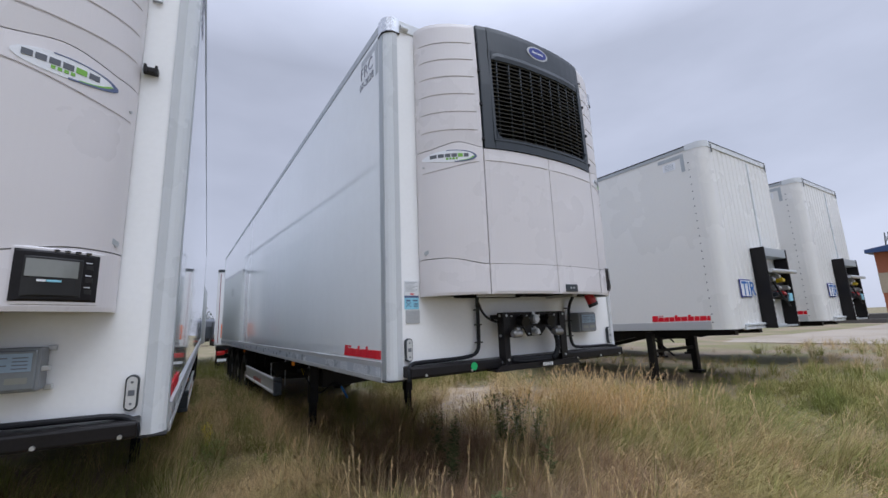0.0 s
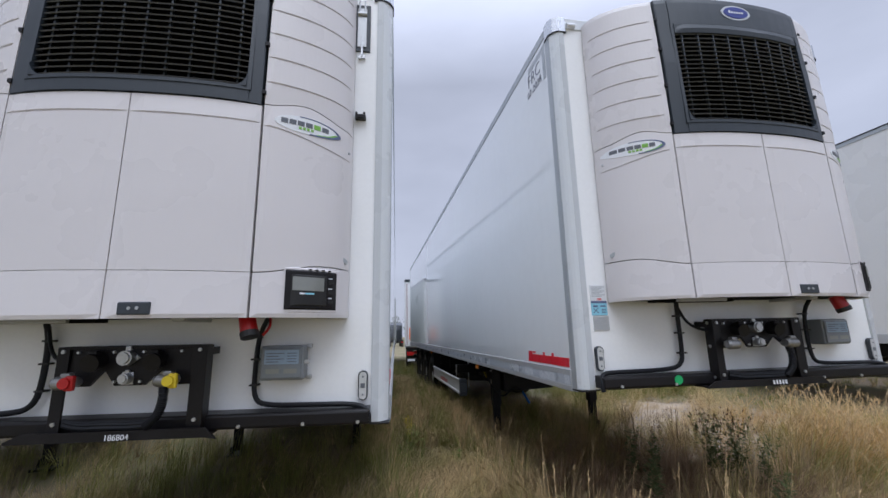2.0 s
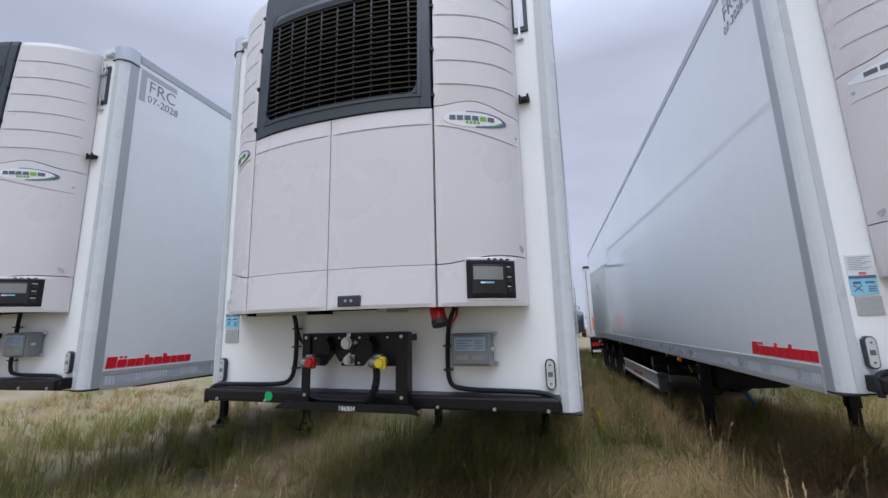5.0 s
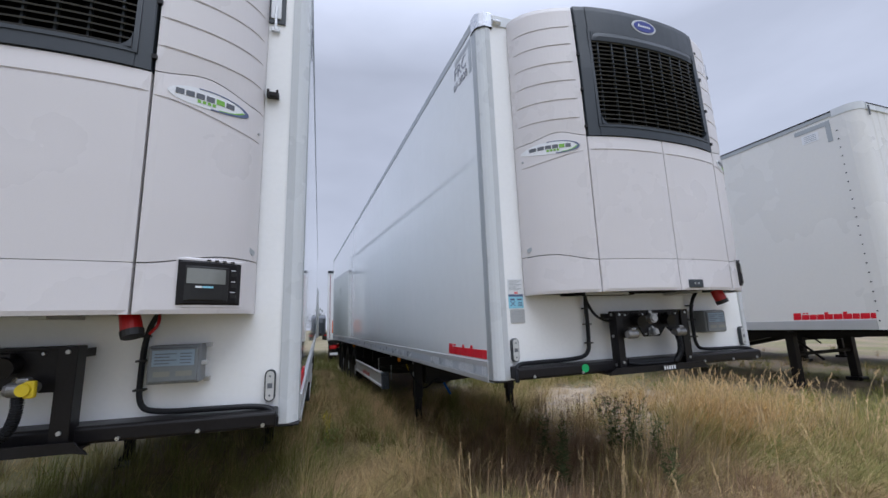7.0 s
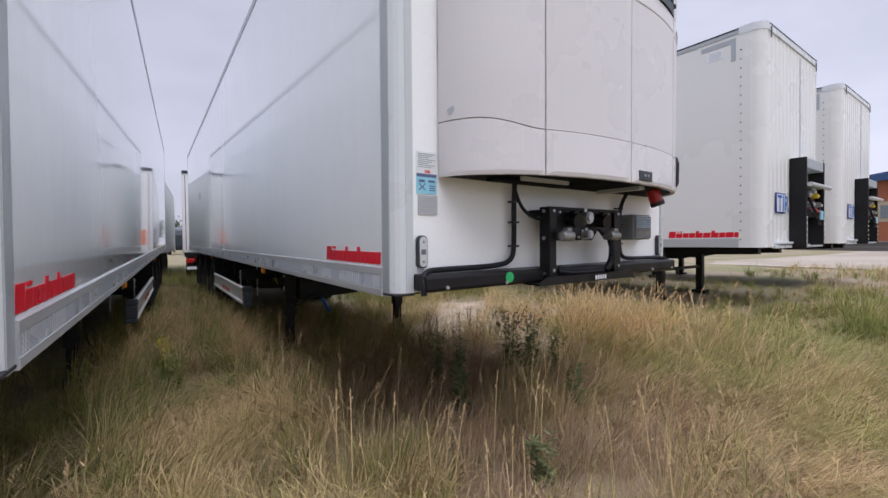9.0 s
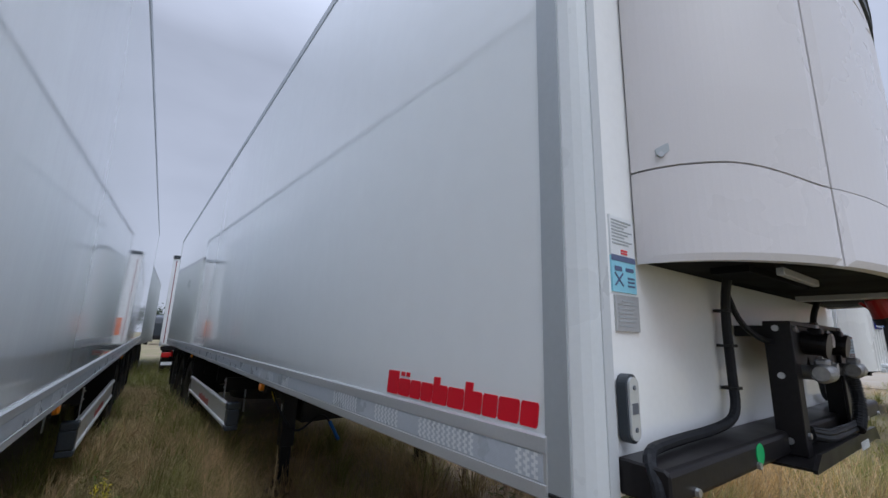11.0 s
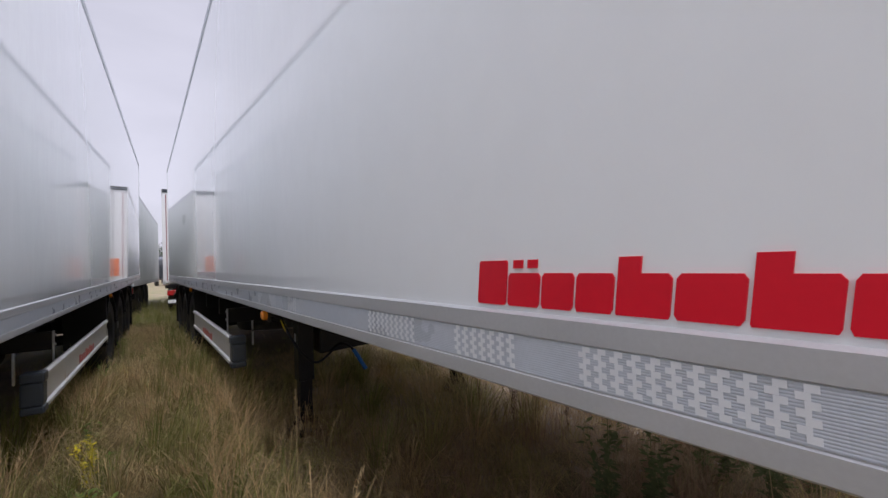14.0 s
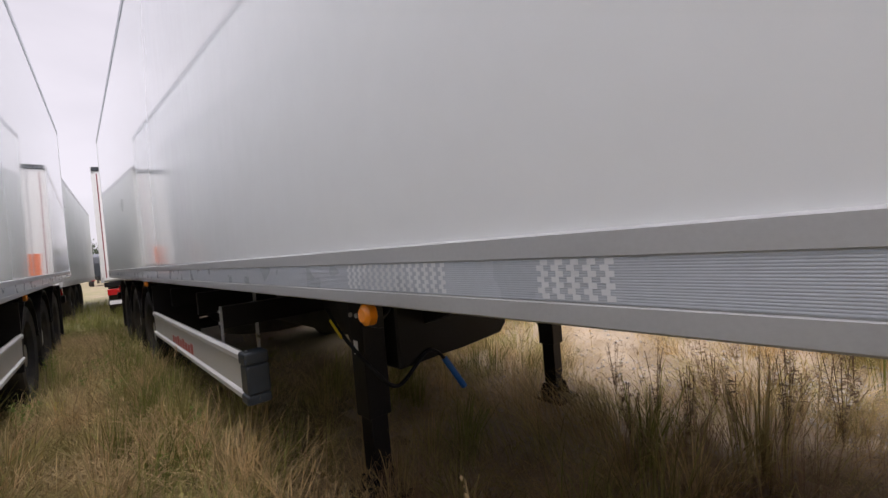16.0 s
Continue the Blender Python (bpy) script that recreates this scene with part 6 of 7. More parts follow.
def greenness(x, y):
    g = 0.75 * lumps(x, y, 0.9, 5.0) - 0.10
    g = g + 0.95 * np.exp(-(((x - 8.2) / 3.0) ** 2 + ((y - 1.2) / 2.6) ** 2))
    g = g + 0.45 * np.exp(-(((x + 3.5) / 3.5) ** 2 + ((y - 1.2) / 2.0) ** 2))
    g = g - 0.15 * np.exp(-((x - 0.6) / 0.6) ** 2) + 0.35 * np.clip((y - 9) / 6, 0, 1)
    g = g - 0.55 * np.exp(-(((x - 4.2) / 1.1) ** 2 + ((y - 3.2) / 1.8) ** 2))
    g = g + 0.7 * np.exp(-(((x - 8.6) / 2.6) ** 2 + ((y - 5.2) / 2.2) ** 2)) + 0.3 * in_lane(x, y) * np.clip((y - 6) / 3, 0, 1)
    g = g - 0.25 * np.exp(-(((x - 2.5) / 2.5) ** 2 + ((y - 0.5) / 1.4) ** 2))
    return np.clip(g, 0.04, 0.96)


def sandy(x, y):
    return ((x - 4.5) / 1.9) ** 2 + ((y - 6.5) / 1.7) ** 2 < 1.0


def strip_of(n, x0, x1, y0, y1):
    return rng.uniform(0, 1, (n, 2)) * [x1 - x0, y1 - y0] + [x0, y0]


def joined(first, *more):
    p = np.concatenate(more)
    return np.concatenate([first[0], p[:, 0]]), np.concatenate([first[1], p[:, 1]])


def within(x, y, x0, x1, y0, y1):
    return (x > x0) & (x < x1) & (y > y0) & (y < y1)


def clumps(x, y):
    """Where grass stands thick (1) and where it lies thin (0), in patches of about a step and a foot."""
    c = 0.55 * lumps(x, y, 2.6, 6.0) + 0.45 * lumps(x, y, 6.1, 3.0)
    return np.clip((c - 0.32) / 0.36, 0, 1)


def matted(x, y):
    """The swathe that the wind has laid flat in front of the golden grass."""
    return np.exp(-(((x - 3.5) / 0.75) ** 2 + ((y - 2.0) / 1.0) ** 2))


def in_lane(x, y):
    return within(x, y, -0.15, 1.45, 3.0, 17.0)


def stony(x, y):
    """The bare spot with pale stones between the nose and the golden grass."""
    return ((x - 4.35) / 0.72) ** 2 + ((y - 5.1) / 0.62) ** 2 < 1.0


def nose(x, y):
    """Brown withered growth below the trailer's nose."""
    return within(x, y, 1.55, 3.8, 2.3, 4.9)


# thatch lying on the ground
x, y = joined(scatter(76000), strip_of(26000, -0.2, 1.45, 2.6, 16.6), strip_of(11000, -8, 0, -0.8, 4.7), strip_of(22000, 1.25, 3.85, 2.4, 9.9), strip_of(9000, 3.8, 7.2, 3.4, 11), strip_of(7000, 4.8, 9.5, -0.5, 3.4))
keep = ~(sandy(x, y) & (rng.random(len(x)) < 0.75))
x, y = x[keep], y[keep]
bare = np.clip((lumps(x, y, 3.1, 8.0) + 0.5 * lumps(x, y, 8.3, 2.0) - 0.48) / 0.3, 0.12, 1.0)
keep = (in_lane(x, y) | within(x, y, 1.3, 3.8, 4.6, 9.9) | (rng.random(len(x)) < bare)) & ~(stony(x, y) & (rng.random(len(x)) < 0.8))
x, y = x[keep], y[keep]
pale = rng.random(len(x)) < np.where(within(x, y, 1.9, 4.6, 4.7, 9.9), 0.75, np.where(in_lane(x, y), 0.45, 0.2)) * np.clip(2.2 * lumps(x, y, 2.3, 4.0) - 0.1, 0.3, 1.0)
for nm, q, mm, lb in (("thatch", ~pale, "straw_dark", "weathered brown thatch lying between the stems"), ("bleached_thatch", pale, "straw", "bleached straw thatch lying between the stems")):
    blades(nm, x[q], y[q], rng.uniform(0.08, 0.36, q.sum()), rng.uniform(0.002, 0.0055, q.sum()), rng.uniform(0.80, 0.985, q.sum()), M[mm], lb, curl=1.0)
# long straw combed flat by wind and feet
x, y = joined(scatter(1000), strip_of(1300, -0.05, 1.35, 2.4, 14.0), strip_of(620, 2.5, 4.8, 0.5, 3.3), strip_of(120, 3.9, 6.6, 3.8, 9.0), strip_of(330, 1.4, 4.2, 4.8, 8.6), strip_of(90, 4.0, 5.9, 4.6, 8.6), strip_of(260, -6.0, -0.3, 0.6, 3.4))
keep = (rng.random(len(x)) < np.where(under(x, y), 0.6, 1.0)) & (lumps(x, y, 1.9, 2.0) > 0.30) & ~(nose(x, y) & (rng.random(len(x)) < 0.75)) & ((x + 0.1) ** 2 + (y - 0.2) ** 2 > 0.2)
x, y = x[keep], y[keep]
m = matted(x, y)
way = np.where(m > 0.25, -1.25 + rng.normal(0, 0.35, len(x)), 6.28 * lumps(x, y, 0.9, 4.0) + rng.normal(0, 0.6, len(x)))
tufts("lying_straw", x, y, 30, rng.uniform(0.30, 0.66, len(x)), rng.uniform(0.0022, 0.0048, len(x)), rng.uniform(0.92, 1.2, len(x)), M["straw"], "long pale straw lying flat in swirls", 0.10, way)
# tufts: bleached, withered and green, in patches
x, y = joined(scatter(8200), strip_of(900, -0.15, 1.35, 2.8, 16.8), strip_of(160, 1.25, 3.85, 3.4, 9.9), strip_of(3000, -13, -3.2, -1.0, 10.0), strip_of(2000, 6.0, 12.5, -4.0, 3.4), strip_of(1000, 12, 19.3, -4.5, 6), strip_of(700, 5.8, 12, 3.2, 9), strip_of(700, -0.3, 1.4, 8.0, 22.0), strip_of(1300, -3.4, 0.4, 1.0, 5.0), strip_of(500, 3.9, 7.2, 3.4, 10), strip_of(1700, 4.7, 8.6, -0.6, 3.3), strip_of(200, 1.3, 3.9, 5.0, 8.6))
c = clumps(x, y)
chance = (0.16 + 0.95 * c + 0.5 * within(x, y, 4.9, 19, -4.5, 3.3)) * np.where(under(x, y), 0.40, 1.0) * np.where(in_lane(x, y) & (y < 9), 0.62, 1.0) * np.where(nose(x, y), 0.30, 1.0) * np.where(sandy(x, y) | stony(x, y), 0.2, 1.0) * (1 - 0.75 * matted(x, y))
keep = (rng.random(len(x)) < chance) & ((x + 0.1) ** 2 + (y - 0.2) ** 2 > 0.2)
x, y, c = x[keep], y[keep], c[keep]
hf = height_field(x, y)
hh = rng.uniform(0.14, 0.44, len(x)) * hf * (0.50 + 0.75 * c)
bd = np.clip(rng.normal(0.62, 0.26, len(x)) - 0.2 * (hf > 1.25), 0.10, 1.15)
luck = rng.random(len(x))
green = luck < greenness(x, y)
brown = ~green & (luck > 0.80 - 0.25 * lumps(x, y, 1.7, 9.0))
for nm, q, mm, lb, wide in (("dry_grass", ~green & ~brown, "straw", "dry straw-coloured grass around the trailers", (0.0026, 0.0056)), ("withered_grass", brown, "straw_dark", "weathered brown grass tufts", (0.0024, 0.005)), ("green_grass", green, "grass", "green grass tufts among the straw", (0.0032, 0.0070))):
    tufts(nm, x[q], y[q], 22, hh[q], rng.uniform(*wide, q.sum()), bd[q], M[mm], lb, 0.045)
# tall golden clumps that lean with the wind, and the olive grass laid over in front of them
p = np.stack([rng.normal(4.95, 0.42, 330), rng.normal(4.40, 0.62, 330)], -1)
p = p[(p[:, 1] > 2.9) & (p[:, 0] > 3.9 + 0.15 * (p[:, 1] - 2)) & (p[:, 1] < 6.0) & ~stony(p[:, 0], p[:, 1])]
tufts("golden_grass", p[:, 0], p[:, 1], 30, rng.uniform(0.45, 1.0, len(p)), rng.uniform(0.0024, 0.0048, len(p)), np.clip(rng.normal(0.74, 0.22, len(p)), 0.2, 1.15), M["gold"], "tall golden grass beside the trailer", 0.07, rng.normal(-0.75, 0.30, len(p)))
p = np.stack([rng.normal(4.75, 0.55, 420), rng.normal(2.95, 0.75, 420)], -1)
p = p[(p[:, 0] > 3.5) & (p[:, 1] > 1.2)]
q = rng.random(len(p)) < 0.62
for nm, d, mm, lb in (("leaning_olive_grass", p[q], "grass", "long olive grass laid over by the wind"), ("leaning_straw", p[~q], "straw", "long dry grass laid over by the wind")):
    tufts(nm, d[:, 0], d[:, 1], 30, rng.uniform(0.42, 0.80, len(d)), rng.uniform(0.0022, 0.0046, len(d)), np.clip(rng.normal(0.88, 0.18, len(d)), 0.4, 1.2), M[mm], lb, 0.08, rng.normal(-0.85, 0.28, len(d)))
# tall green clumps beside the wheels, behind the noses and along the lane
p = np.concatenate([strip_of(26, 0.95, 1.40, 4.2, 9.5), strip_of(26, -0.3, 0.1, 3.2, 9.5), strip_of(240, -3.4, 0.2, 1.5, 3.2), strip_of(130, -2.7, 0.2, 3.4, 6.8), strip_of(200, -7.5, -3.4, 2.0, 7.0), strip_of(16, 3.4, 4.2, 7.0, 7.9), strip_of(60, -0.3, 0.1, 8.0, 18.0), strip_of(60, 0.9, 1.3, 8.0, 18.0), strip_of(90, -0.5, 1.6, 15.5, 24.0), strip_of(250, 3.9, 7.1, 8.2, 11.0)])
p = p[~((p[:, 0] > -1.5) & (p[:, 0] < 0.05) & (p[:, 1] < 3.6))]
tufts("tall_sedge", p[:, 0], p[:, 1], 30, rng.uniform(0.34, 0.66, len(p)), rng.uniform(0.003, 0.006, len(p)), np.clip(rng.normal(0.48, 0.2, len(p)), 0.1, 0.95), M["grass"], "tall olive-green grass clumps beside the trailers", 0.06)
# single coarse tussocks in the lane and in front of it
for nm, mm, lb, spots in (("green_tussock", "grass", "coarse green tussock between two trailers", ((0.98, 6.1), (1.02, 5.6), (0.92, 6.5), (0.22, 4.8), (0.15, 5.2), (0.85, 7.35), (0.98, 7.7), (0.72, 6.9), (1.15, 8.3), (0.05, 6.4), (-0.1, 7.4), (0.2, 9.0))), ("straw_tussock", "straw", "bleached coarse tussock in the grass", ((1.38, 3.06), (1.30, 3.2), (2.62, 3.15), (2.72, 3.05), (0.03, 4.3), (1.37, 5.0), (0.37, 3.35), (2.2, 2.0), (1.0, 2.3), (1.25, 7.2), (0.1, 8.1)))):
    q = np.concatenate([np.array(spots), strip_of(20, 0.0, 1.35, 5.2, 11.0), strip_of(12, 1.5, 3.2, 5.2, 8.6)])
    tufts(nm, q[:, 0], q[:, 1], 90, rng.uniform(0.42, 0.70, len(q)), rng.uniform(0.003, 0.0065, len(q)), np.clip(rng.normal(0.50, 0.12, len(q)), 0.2, 0.8), M[mm], lb, 0.07)
p = np.concatenate([strip_of(290, 1.55, 3.9, 2.3, 4.6), strip_of(90, 1.9, 4.6, 4.4, 6.0), strip_of(110, -1.6, 0.0, 1.5, 3.6), strip_of(110, 1.5, 3.2, 1.3, 2.4), strip_of(60, 1.2, 2.2, 4.5, 7.0)])
p = p[~stony(p[:, 0], p[:, 1])]
tufts("russet_stems", p[:, 0], p[:, 1], 28, rng.uniform(0.20, 0.50, len(p)), rng.uniform(0.0018, 0.0032, len(p)), np.clip(rng.normal(0.55, 0.28, len(p)), 0.1, 1.1), M["russet"], "thin russet-brown dead stems under the trailer nose", 0.10)


def seed_stalks(name, x, y, h, mat, label, head=0.10, lean_=0.25):
    """Thin stems with a feathery head each, as one mesh."""
    n = len(x)
    z = ground_z(x, y)
    verts, faces = [], []
    a = rng.normal(0.4, 0.9, n)
    for i in range(n):
        d = np.array([np.cos(a[i]), np.sin(a[i]), 0.0])
        hh, ln = h[i], lean_ * rng.uniform(0.3, 1.4)
        p = [np.array([x[i], y[i], z[i]]) + d * ln * hh * s ** 2 + np.array([0, 0, hh * s * (1 - 0.18 * ln * s)]) for s in (0, 0.4, 0.75, 1.0)]
        side = np.array([-d[1], d[0], 0]) * 0.0016
        o = len(verts)
        for q in p:
            verts += [(q - side).tolist(), (q + side).tolist()]
        faces += [(o + 2 * k, o + 2 * k + 1, o + 2 * k + 3, o + 2 * k + 2) for k in range(3)]
        tip = p[-1]
        for k in range(7):
            s = k / 7
            b = tip - (p[-1] - p[-2]) / np.linalg.norm(p[-1] - p[-2]) * head * (1 - s) + d * 0.25 * head * s
            r = rng.normal(0, 1, 3)
            r = r / np.linalg.norm(r) * head * 0.22 * (1.05 - s) + np.array([0, 0, head * 0.18])
            q = np.cross(r, d + 0.1) * 0.16
            o = len(verts)
            verts += [b.tolist(), (b + r * 0.5 + q).tolist(), (b + r).tolist(), (b + r * 0.5 - q).tolist()]
            faces.append((o, o + 1, o + 2, o + 3))
    me = bpy.data.meshes.new(name)
    me.from_pydata(verts, [], faces)
    me.materials.append(mat)
    return tagged(new(name, me), label, "grass", kind="stuff")


n = 620
x, y = rng.normal(4.95, 0.45, n), rng.normal(4.25, 0.75, n)
keep = ~under(x, y) & (x > 3.95) & (y > 1.6) & (y < 6.4) & ~stony(x, y)
seed_stalks("golden_seed_grass", x[keep], y[keep], rng.uniform(0.45, 0.85, keep.sum()), M["seed"], "tall golden grass with feathery seed heads", 0.12, 0.5)
n = 700
x, y = scatter(n, near=3.0)
keep = ~under(x, y) & ((x + 0.1) ** 2 + (y - 0.2) ** 2 > 0.9) & ~((np.abs(x - 0.5) < 0.45) & (y > 0.2) & (y < 5.4))
seed_stalks("seed_grass", x[keep], y[keep], rng.uniform(0.35, 0.7, keep.sum()) * np.clip(height_field(x[keep], y[keep]), 0.5, 1.2), M["seed"], "scattered seed-bearing grass stems")


def leafy_weed(name, x, y, h, mat, label, leaves=70, stems=4, leaf=0.035):
    verts, faces = [], []
    z = float(ground_z(np.array([x]), np.array([y]))[0])
    for s in range(stems):
        a, ln = rng.uniform(0, 6.28), rng.uniform(0.05, 0.3)
        d = np.array([np.cos(a), np.sin(a), 0])
        pts = [np.array([x, y, z]) + d * ln * h * t ** 1.3 + np.array([0, 0, h * t * rng.uniform(0.9, 1.0)]) for t in (0, 0.35, 0.7, 1.0)]
        sd = np.array([-d[1], d[0], 0]) * 0.0016
        o = len(verts)
        for q in pts:
            verts += [(q - sd).tolist(), (q + sd).tolist()]
        faces += [(o + 2 * k, o + 2 * k + 1, o + 2 * k + 3, o + 2 * k + 2) for k in range(3)]
        for k in range(leaves // stems):
            t = rng.uniform(0.15, 1.0)
            b = np.array([x, y, z]) + d * ln * h * t ** 1.3 + np.array([0, 0, h * t])
            aa = rng.uniform(0, 6.28)
            u = np.array([np.cos(aa), np.sin(aa), rng.uniform(-0.2, 0.7)]) * leaf * rng.uniform(0.6, 1.5) * (1.2 - 0.5 * t)
            v = np.cross(u, [0, 0, 1.0]) * 0.25
            o = len(verts)
            verts += [b.tolist(), (b + u * 0.5 + v).tolist(), (b + u + [0, 0, -0.006]).tolist(), (b + u * 0.5 - v).tolist()]
            faces.append((o, o + 1, o + 2, o + 3))
    me = bpy.data.meshes.new(name)
    me.from_pydata(verts, [], faces)
    me.materials.append(mat)
    return tagged(new(name, me), label, "weed", "weeds in the grass")


def pods(weed, x, y, h):
    """Dark upright seed pods round the tops of a weed's stems."""
    verts, faces = [], []
    z = float(ground_z(np.array([x]), np.array([y]))[0])
    for _ in range(26):
        a, r = rng.uniform(0, 6.28), rng.uniform(0.02, 0.20)
        b = np.array([x + r * np.cos(a), y + r * np.sin(a), z + h * rng.uniform(0.72, 1.08)])
        u = np.array([0.35 * np.cos(a), 0.35 * np.sin(a), 1.0]) * rng.uniform(0.022, 0.042)
        v = np.cross(u, [np.cos(a + 1), np.sin(a + 1), 0.2]) * 0.16
        w = np.cross(u, v)
        w = w / np.linalg.norm(w) * np.linalg.norm(v)
        o = len(verts)
        verts += [b.tolist()] + [(b + u * 0.45 + q).tolist() for q in (v, w, -v, -w)] + [(b + u).tolist()]
        faces += [(o, o + 1 + k, o + 1 + (k + 1) % 4) for k in range(4)] + [(o + 5, o + 1 + (k + 1) % 4, o + 1 + k) for k in range(4)]
    me = bpy.data.meshes.new("seed_pods")
    me.from_pydata(verts, [], faces)
    me.materials.append(M["weed_brown"])
    ob = tagged(new("seed_pods", me), "dark dry seed pods", kind="stuff")
    ob.parent = weed


def dry_stems(x, y, h, label):
    """A dead plant: straw-coloured stems that fork upwards, with small dry husks."""
    verts, faces = [], []
    z = float(ground_z(np.array([x]), np.array([y]))[0])

    def limb(p, d, ln, w, depth):
        q = p + d * ln
        sd = np.cross(d, [0.3, 0.8, 0.1])
        sd = sd / np.linalg.norm(sd) * w
        s2 = np.cross(d, sd)
        s2 = s2 / np.linalg.norm(s2) * w
        o = len(verts)
        verts.extend([(p - sd).tolist(), (p + sd).tolist(), (q + sd * 0.7).tolist(), (q - sd * 0.7).tolist(), (p - s2).tolist(), (p + s2).tolist(), (q + s2 * 0.7).tolist(), (q - s2 * 0.7).tolist()])
        faces.extend([(o, o + 1, o + 2, o + 3), (o + 4, o + 5, o + 6, o + 7)])
        if depth:
            for _ in range(rng.integers(2, 4)):
                nd = d + rng.normal(0, 0.38, 3) + np.array([0, 0, 0.12])
                limb(p + d * ln * rng.uniform(0.5, 1.0), nd / np.linalg.norm(nd), ln * rng.uniform(0.5, 0.8), w * 0.7, depth - 1)
    for _ in range(4):
        d = np.array([rng.normal(0, 0.3), rng.normal(0, 0.3), 1.0])
        limb(np.array([x + rng.normal(0, 0.03), y + rng.normal(0, 0.03), z]), d / np.linalg.norm(d), h * 0.55, 0.0030, 3)
    me = bpy.data.meshes.new("dead_stem_plant")
    me.from_pydata(verts, [], faces)
    me.materials.append(M["seed"])
    return tagged(new("dead_stem_plant", me), label, "weed", "weeds in the grass")


for x, y, h in ((2.55, 4.40, 0.52), (2.66, 4.22, 0.46), (3.26, 4.12, 0.62), (3.44, 3.98, 0.66), (3.58, 4.16, 0.58), (3.36, 4.28, 0.64), (3.52, 3.80, 0.52), (3.2, 3.9, 0.5), (3.0, 3.1, 0.42), (2.3, 3.7, 0.40), (2.0, 2.6, 0.34)):
    weed = leafy_weed("leafy_weed", x, y, h, M["weed"], "grey-green leafy weed with dark pods among dry grass", 170, 8, 0.055)
    if h > 0.55:
        pods(weed, x, y, h)
for x, y in ((3.3, 5.5), (3.5, 6.0), (3.75, 6.4), (3.1, 6.0), (3.9, 5.3), (3.6, 5.1), (-2.9, 1.9), (-3.3, 2.3), (4.05, 5.2), (4.2, 5.5), (4.35, 5.1), (4.5, 5.45), (3.85, 5.75), (4.65, 5.8), (4.15, 5.9), (3.4, 5.3), (3.2, 5.7)):
    leafy_weed("withered_weed", x, y, rng.uniform(0.34, 0.58), M["weed_brown"], "dark withered weed with dry seed heads", 110, 7, 0.03)
for x, y in zip(rng.uniform(0.15, 1.2, 24), rng.uniform(5.0, 12.0, 24)):
    leafy_weed("leafy_weed", x, y, rng.uniform(0.18, 0.42), M["fresh_weed"], "fresh green leafy weed between two trailers", 90, 5, 0.045)
for x, y in ((1.10, 6.3), (1.18, 6.9), (1.02, 7.6), (0.95, 5.6), (1.2, 5.9), (0.28, 8.2), (0.35, 7.4), (1.0, 9.0), (0.1, 5.9), (0.05, 6.6), (-0.1, 5.2), (1.15, 5.2), (1.05, 6.0), (0.15, 7.0), (1.07, 6.94), (1.0, 7.75), (1.08, 7.5), (1.15, 6.5)):
    dry_stems(x, y, rng.uniform(0.42, 0.6), "dead straw-coloured stems standing between two trailers")
leafy_weed("yellow_flower", 0.40, 6.55, 0.42, M["flower"], "yellow flowering weed in the grass", 150, 8, 0.035)
leafy_weed("yellow_flower", 0.5, 9.6, 0.25, M["flower"], "yellow flowering weed in the grass", 80, 5, 0.03)

# ---- things: the trailers ----
trailer = refrigerated_trailer(Matrix.Translation((1.262, 2.867, 1.11)) @ pose(0, 0, 0, 0.40, 0, 0), -1.15, "white refrigerated semi-trailer with a grille-fronted cooling unit, parked on grass")
SECOND = Matrix.Translation((-2.651, 2.815, 1.039)) @ pose(0, 0, 0, 1.05, 0.43, -2.97)
second = copy_thing(trailer, SECOND)
tagged(second, "white refrigerated semi-trailer with red and yellow air couplings, parked on grass")
third = copy_thing(trailer, Matrix.Translation((-6.235, 2.645, 1.11)) @ pose(0, 0, 0, 0.4, 0, 0))
for ob in list(third.children):
    if ob.name.startswith(("crank_rod", "crank_grip", "yellow_sleeve")):
        bpy.data.objects.remove(ob)
tagged(third, "white refrigerated semi-trailer standing apart on tall dry grass")
for ob, ink in ((second, "186804"),):
    lettering(ink, 0.038, M["badge_white"], ob, facing((1.24, -0.2475, 0.011), (1, 0, 0)), "chalk_number")
for ob in (trailer, third):
    pieces("chalk_mark", [(1.26 + k * 0.024, 1.272 + k * 0.024, -0.2475, -0.243, 0.014, 0.040) for k in range(5)], M["badge_white"], ob)
for xx, mm, lb in ((1.050, "redplastic", "red coupling cap"), (1.525, "yellow", "yellow coupling cap")):
    bm = bmesh.new()
    box(bm, xx - 0.020, xx + 0.020, -0.250, -0.222, 0.245, 0.318, 0.008)
    cyl(bm, (xx - 0.016, -0.232, 0.282), (xx - 0.016, -0.262, 0.282), 0.031, 0.026, 16)
    part("coupling_cap", bm, M[mm], second, lb)

dry = dry_trailer(Matrix.Translation((7.28, 3.22, 1.23)), -0.95, "plain white dry freight semi-trailer with a ribbed front wall")
dry2 = copy_thing(dry, Matrix.Translation((11.46, 3.22, 1.24)))
for ob in dry2.children:
    if ob.name.startswith(("landing_leg", "leg_crossbar")):
        ob.matrix_local = Matrix.Translation((0, 2.3, 0)) @ ob.matrix_local

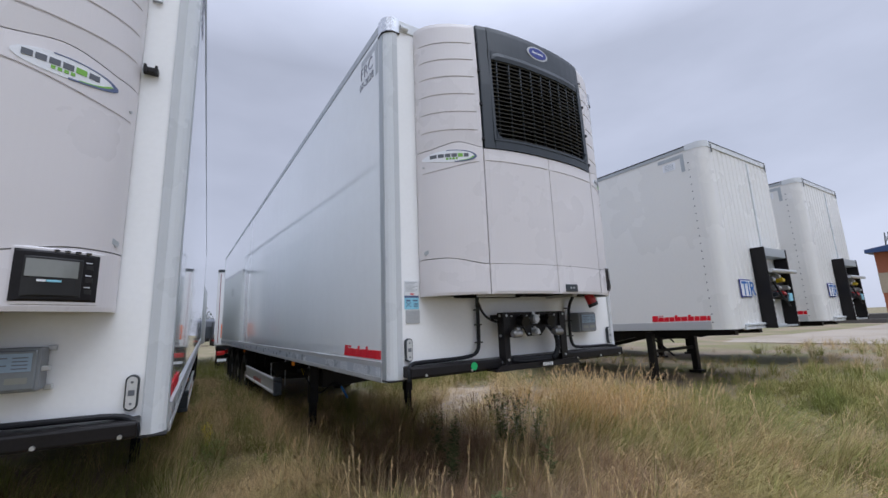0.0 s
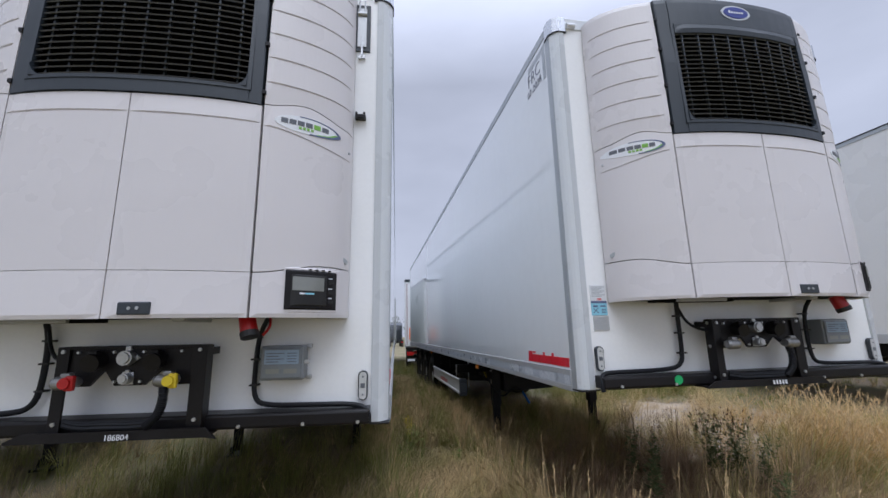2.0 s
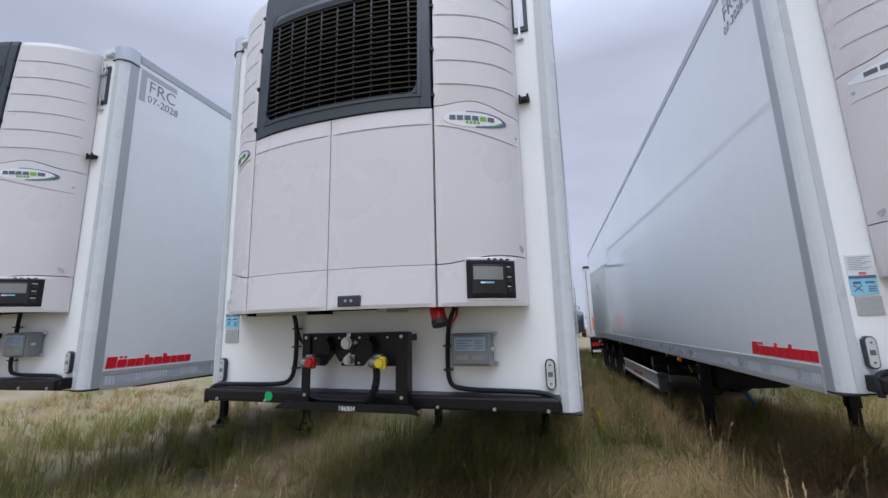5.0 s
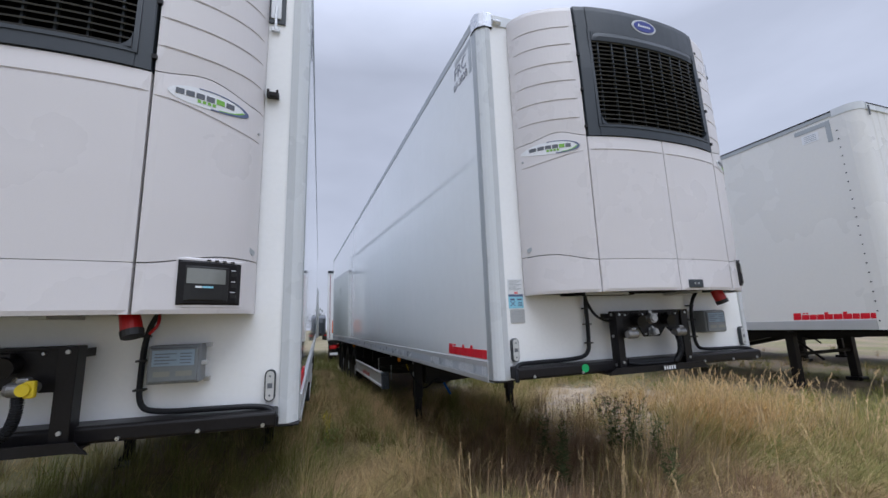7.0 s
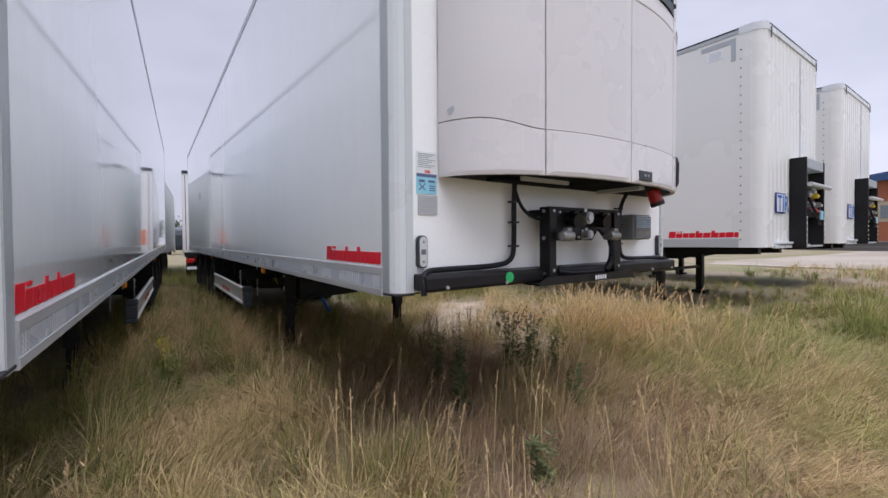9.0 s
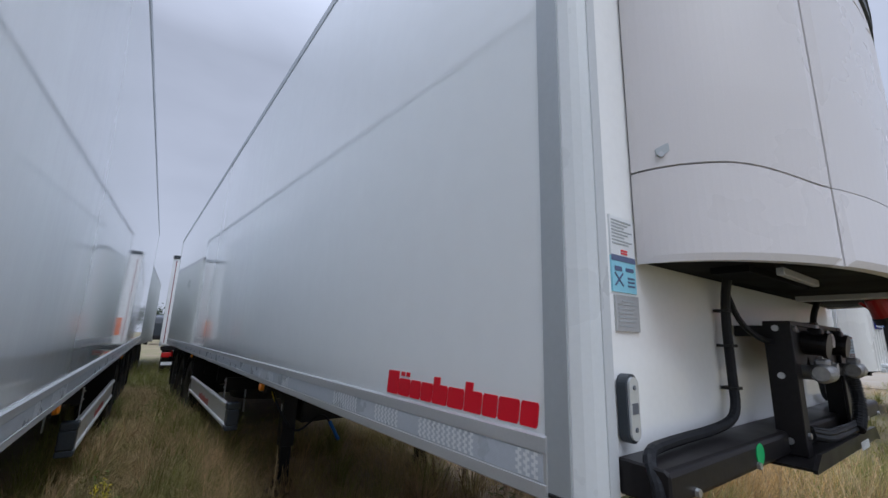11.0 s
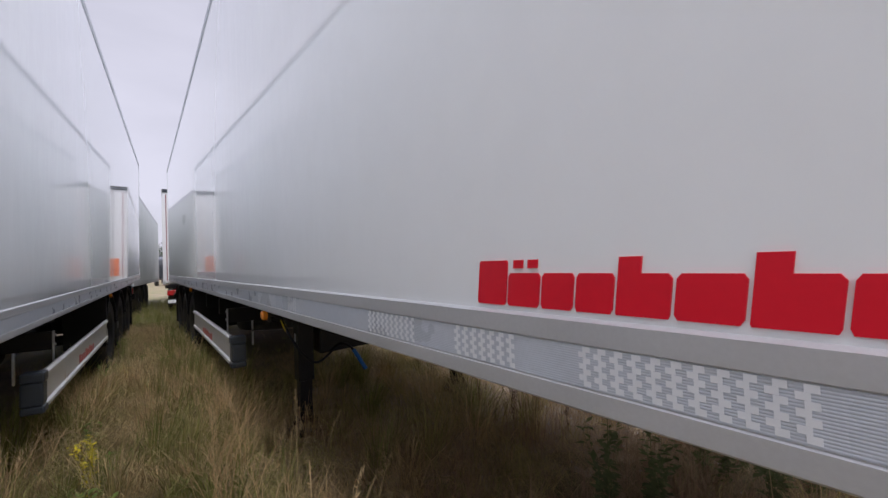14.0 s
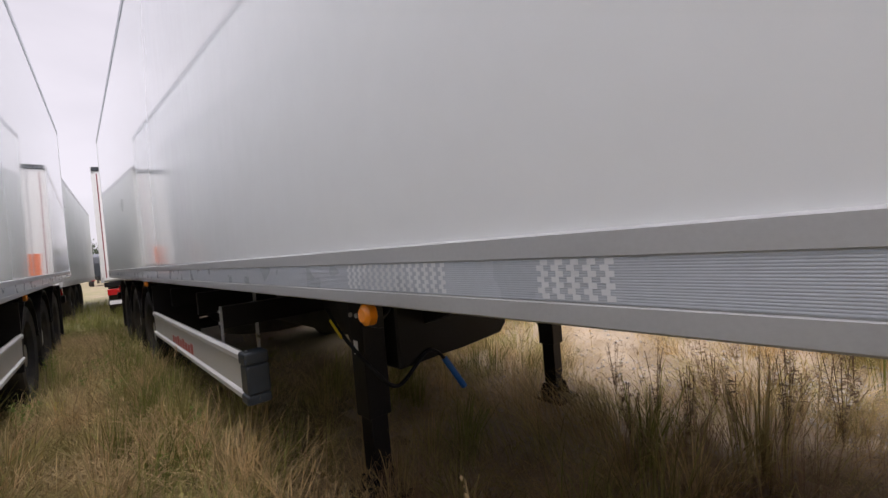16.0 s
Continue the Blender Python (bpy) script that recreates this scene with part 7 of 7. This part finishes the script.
far_trailer(Matrix.Translation((1.21, 18.6, 1.06)) @ pose(0, 0, 0, 0, 0, -4.5), 13.4, 2.55, 2.95, -1.03, M["wallboard"], "white box trailer seen from its red-taped rear doors")
far_trailer(Matrix.Translation((0.48, 18.2, 1.06)) @ pose(0, 0, 0, 0, 0, -4.8) @ Matrix.Translation((-2.55, 0, 0)), 11.2, 2.55, 2.95, -1.03, M["curtain"], "grey tarpaulin-sided trailer in the row behind")


def tractor_unit(m):
    """A dark lorry cab seen from behind, far down the row."""
    t = empty("tractor_unit", m)
    tagged(t, "dark lorry tractor unit far off across the yard", "lorry")
    bm = bmesh.new()
    prism(bm, [(3.4, 0.9), (3.4, 3.3), (3.9, 3.7), (5.2, 3.6), (5.7, 2.6), (5.8, 0.7), (3.6, 0.7)], "x", -1.22, 1.22)
    bmesh.ops.bevel(bm, geom=bm.edges[:], offset=0.08, segments=2, affect="EDGES", clamp_overlap=True)
    cab = part("cab", bm, M["grey_ink"], t, "dark grey cab with a black rear wall")
    part("rear_wall", box(bmesh.new(), -1.1, 1.1, 3.36, 3.42, 0.95, 2.6, 0.02), M["charcoal"], cab)
    for x in (-1.0, 0.88):
        part("fairing", box(bmesh.new(), x, x + 0.12, 2.7, 3.4, 0.9, 3.2, 0.03), M["charcoal"], cab)
        part("tail_lamp", box(bmesh.new(), x - 0.1, x + 0.25, -0.06, 0.02, 0.62, 0.78, 0.02), M["lamp_red"], t)
        part("mudguard", box(bmesh.new(), x - 0.15, x + 0.35, 0.0, 1.3, 0.98, 1.08, 0.03), M["black"], t)
    part("chassis", box(bmesh.new(), -0.45, 0.45, 0.0, 5.5, 0.6, 0.95, 0.02), M["black"], t)
    part("coupling_plate", box(bmesh.new(), -0.5, 0.5, 0.5, 1.4, 0.95, 1.12, 0.04), M["black"], t)
    for x in (-1.0, 1.0):
        for y in (0.7, 4.7):
            wheel(t, x, y, 0.5, 1 if x > 0 else -1)
    return t


tractor_unit(Matrix.Translation((3.2, 64.0, 0.03)))

# ---- far distance ----
bm = bmesh.new()
box(bm, 66, 90, -38, 12.8, 0.2, 3.0)
house = link("brick_building", bm, M["brick"])
tagged(house, "long red-brick hall with a beige band and blue roof", "building")
bm = bmesh.new()
box(bm, 65.95, 90, -38, 12.85, 3.0, 5.2)
part("plaster_band", bm, M["band"], house)
bm = bmesh.new()
box(bm, 65.98, 90, -38, 12.83, 5.2, 7.6)
part("upper_wall", bm, M["brick"], house)
bm = bmesh.new()
prism(bm, [(13.4, 7.5), (13.4, 7.9), (-12, 11.5), (-39, 7.9), (-39, 7.5)], "x", 65.2, 91)
part("roof", bm, M["blueroof"], house)
for k in range(6):
    bm = bmesh.new()
    box(bm, 65.90, 66.05, 8.5 - k * 6.5, 10.5 - k * 6.5, 3.4, 4.8)
    part("window", bm, M["clearbox"], house)

bm = bmesh.new()
for sx in (-1, 1):
    for sy in (-1, 1):
        cyl(bm, (150 + 1.6 * sx, 26 + 1.6 * sy, 0), (150 + 0.3 * sx, 26 + 0.3 * sy, 20), 0.12, 0.07, 5)
for k in range(8):
    z0, z1 = 2.4 * k, 2.4 * (k + 1)
    r0, r1 = 1.6 - 1.3 * z0 / 20, 1.6 - 1.3 * z1 / 20
    for (ax, ay), (bx, by) in (((-1, -1), (1, -1)), ((1, -1), (1, 1)), ((1, 1), (-1, 1)), ((-1, 1), (-1, -1))):
        cyl(bm, (150 + ax * r0, 26 + ay * r0, z0), (150 + bx * r1, 26 + by * r1, z1), 0.06, seg=4)
tagged(link("lattice_mast", bm, M["grey_ink"]), "thin grey steel lattice mast far off", "mast")


def tree(x, y, h):
    t = empty("tree", Matrix.Translation((x, y, 0)))
    tagged(t, "small dark leafy tree at the far edge", "tree", "far trees")
    bm = bmesh.new()
    cyl(bm, (0, 0, -0.1), (0.1, 0, h * 0.55), 0.16, 0.07, 8)
    for k in range(6):
        a = k * 1.05
        cyl(bm, (0.05, 0, h * (0.3 + 0.04 * k)), (h * 0.2 * math.cos(a), h * 0.2 * math.sin(a), h * (0.5 + 0.06 * k)), 0.05, 0.02, 6)
    part("trunk", bm, M["bark"], t)
    n = 900
    u = rng.normal(0, 1, (n, 3))
    u = u / np.linalg.norm(u, axis=1)[:, None] * (rng.random(n) ** 0.45)[:, None]
    c = u * [h * 0.27, h * 0.27, h * 0.36] * (1 + 0.35 * np.sin(5 * u[:, :1] + 4 * u[:, 1:2] * 3)) + [0, 0, h * 0.64]
    s = rng.uniform(0.12, 0.26, n)
    a, b = rng.normal(0, 1, (n, 3)), rng.normal(0, 1, (n, 3))
    a = a / np.linalg.norm(a, axis=1)[:, None] * s[:, None]
    b = b / np.linalg.norm(b, axis=1)[:, None] * s[:, None] * 0.6
    v = np.stack([c - a, c + b, c + a, c - b], 1).reshape(-1, 3)
    me = bpy.data.meshes.new("crown")
    me.from_pydata(v.tolist(), [], np.arange(4 * n).reshape(-1, 4).tolist())
    me.materials.append(M["foliage"])
    ob = new("crown", me)
    ob.parent = t
    return t


for x, y, h in ((3.4, 84, 6.0), (-3, 92, 5.0), (9, 100, 7.0), (-14, 96, 5.5), (20, 110, 6.5), (-30, 90, 6.0)):
    tree(x, y, h)
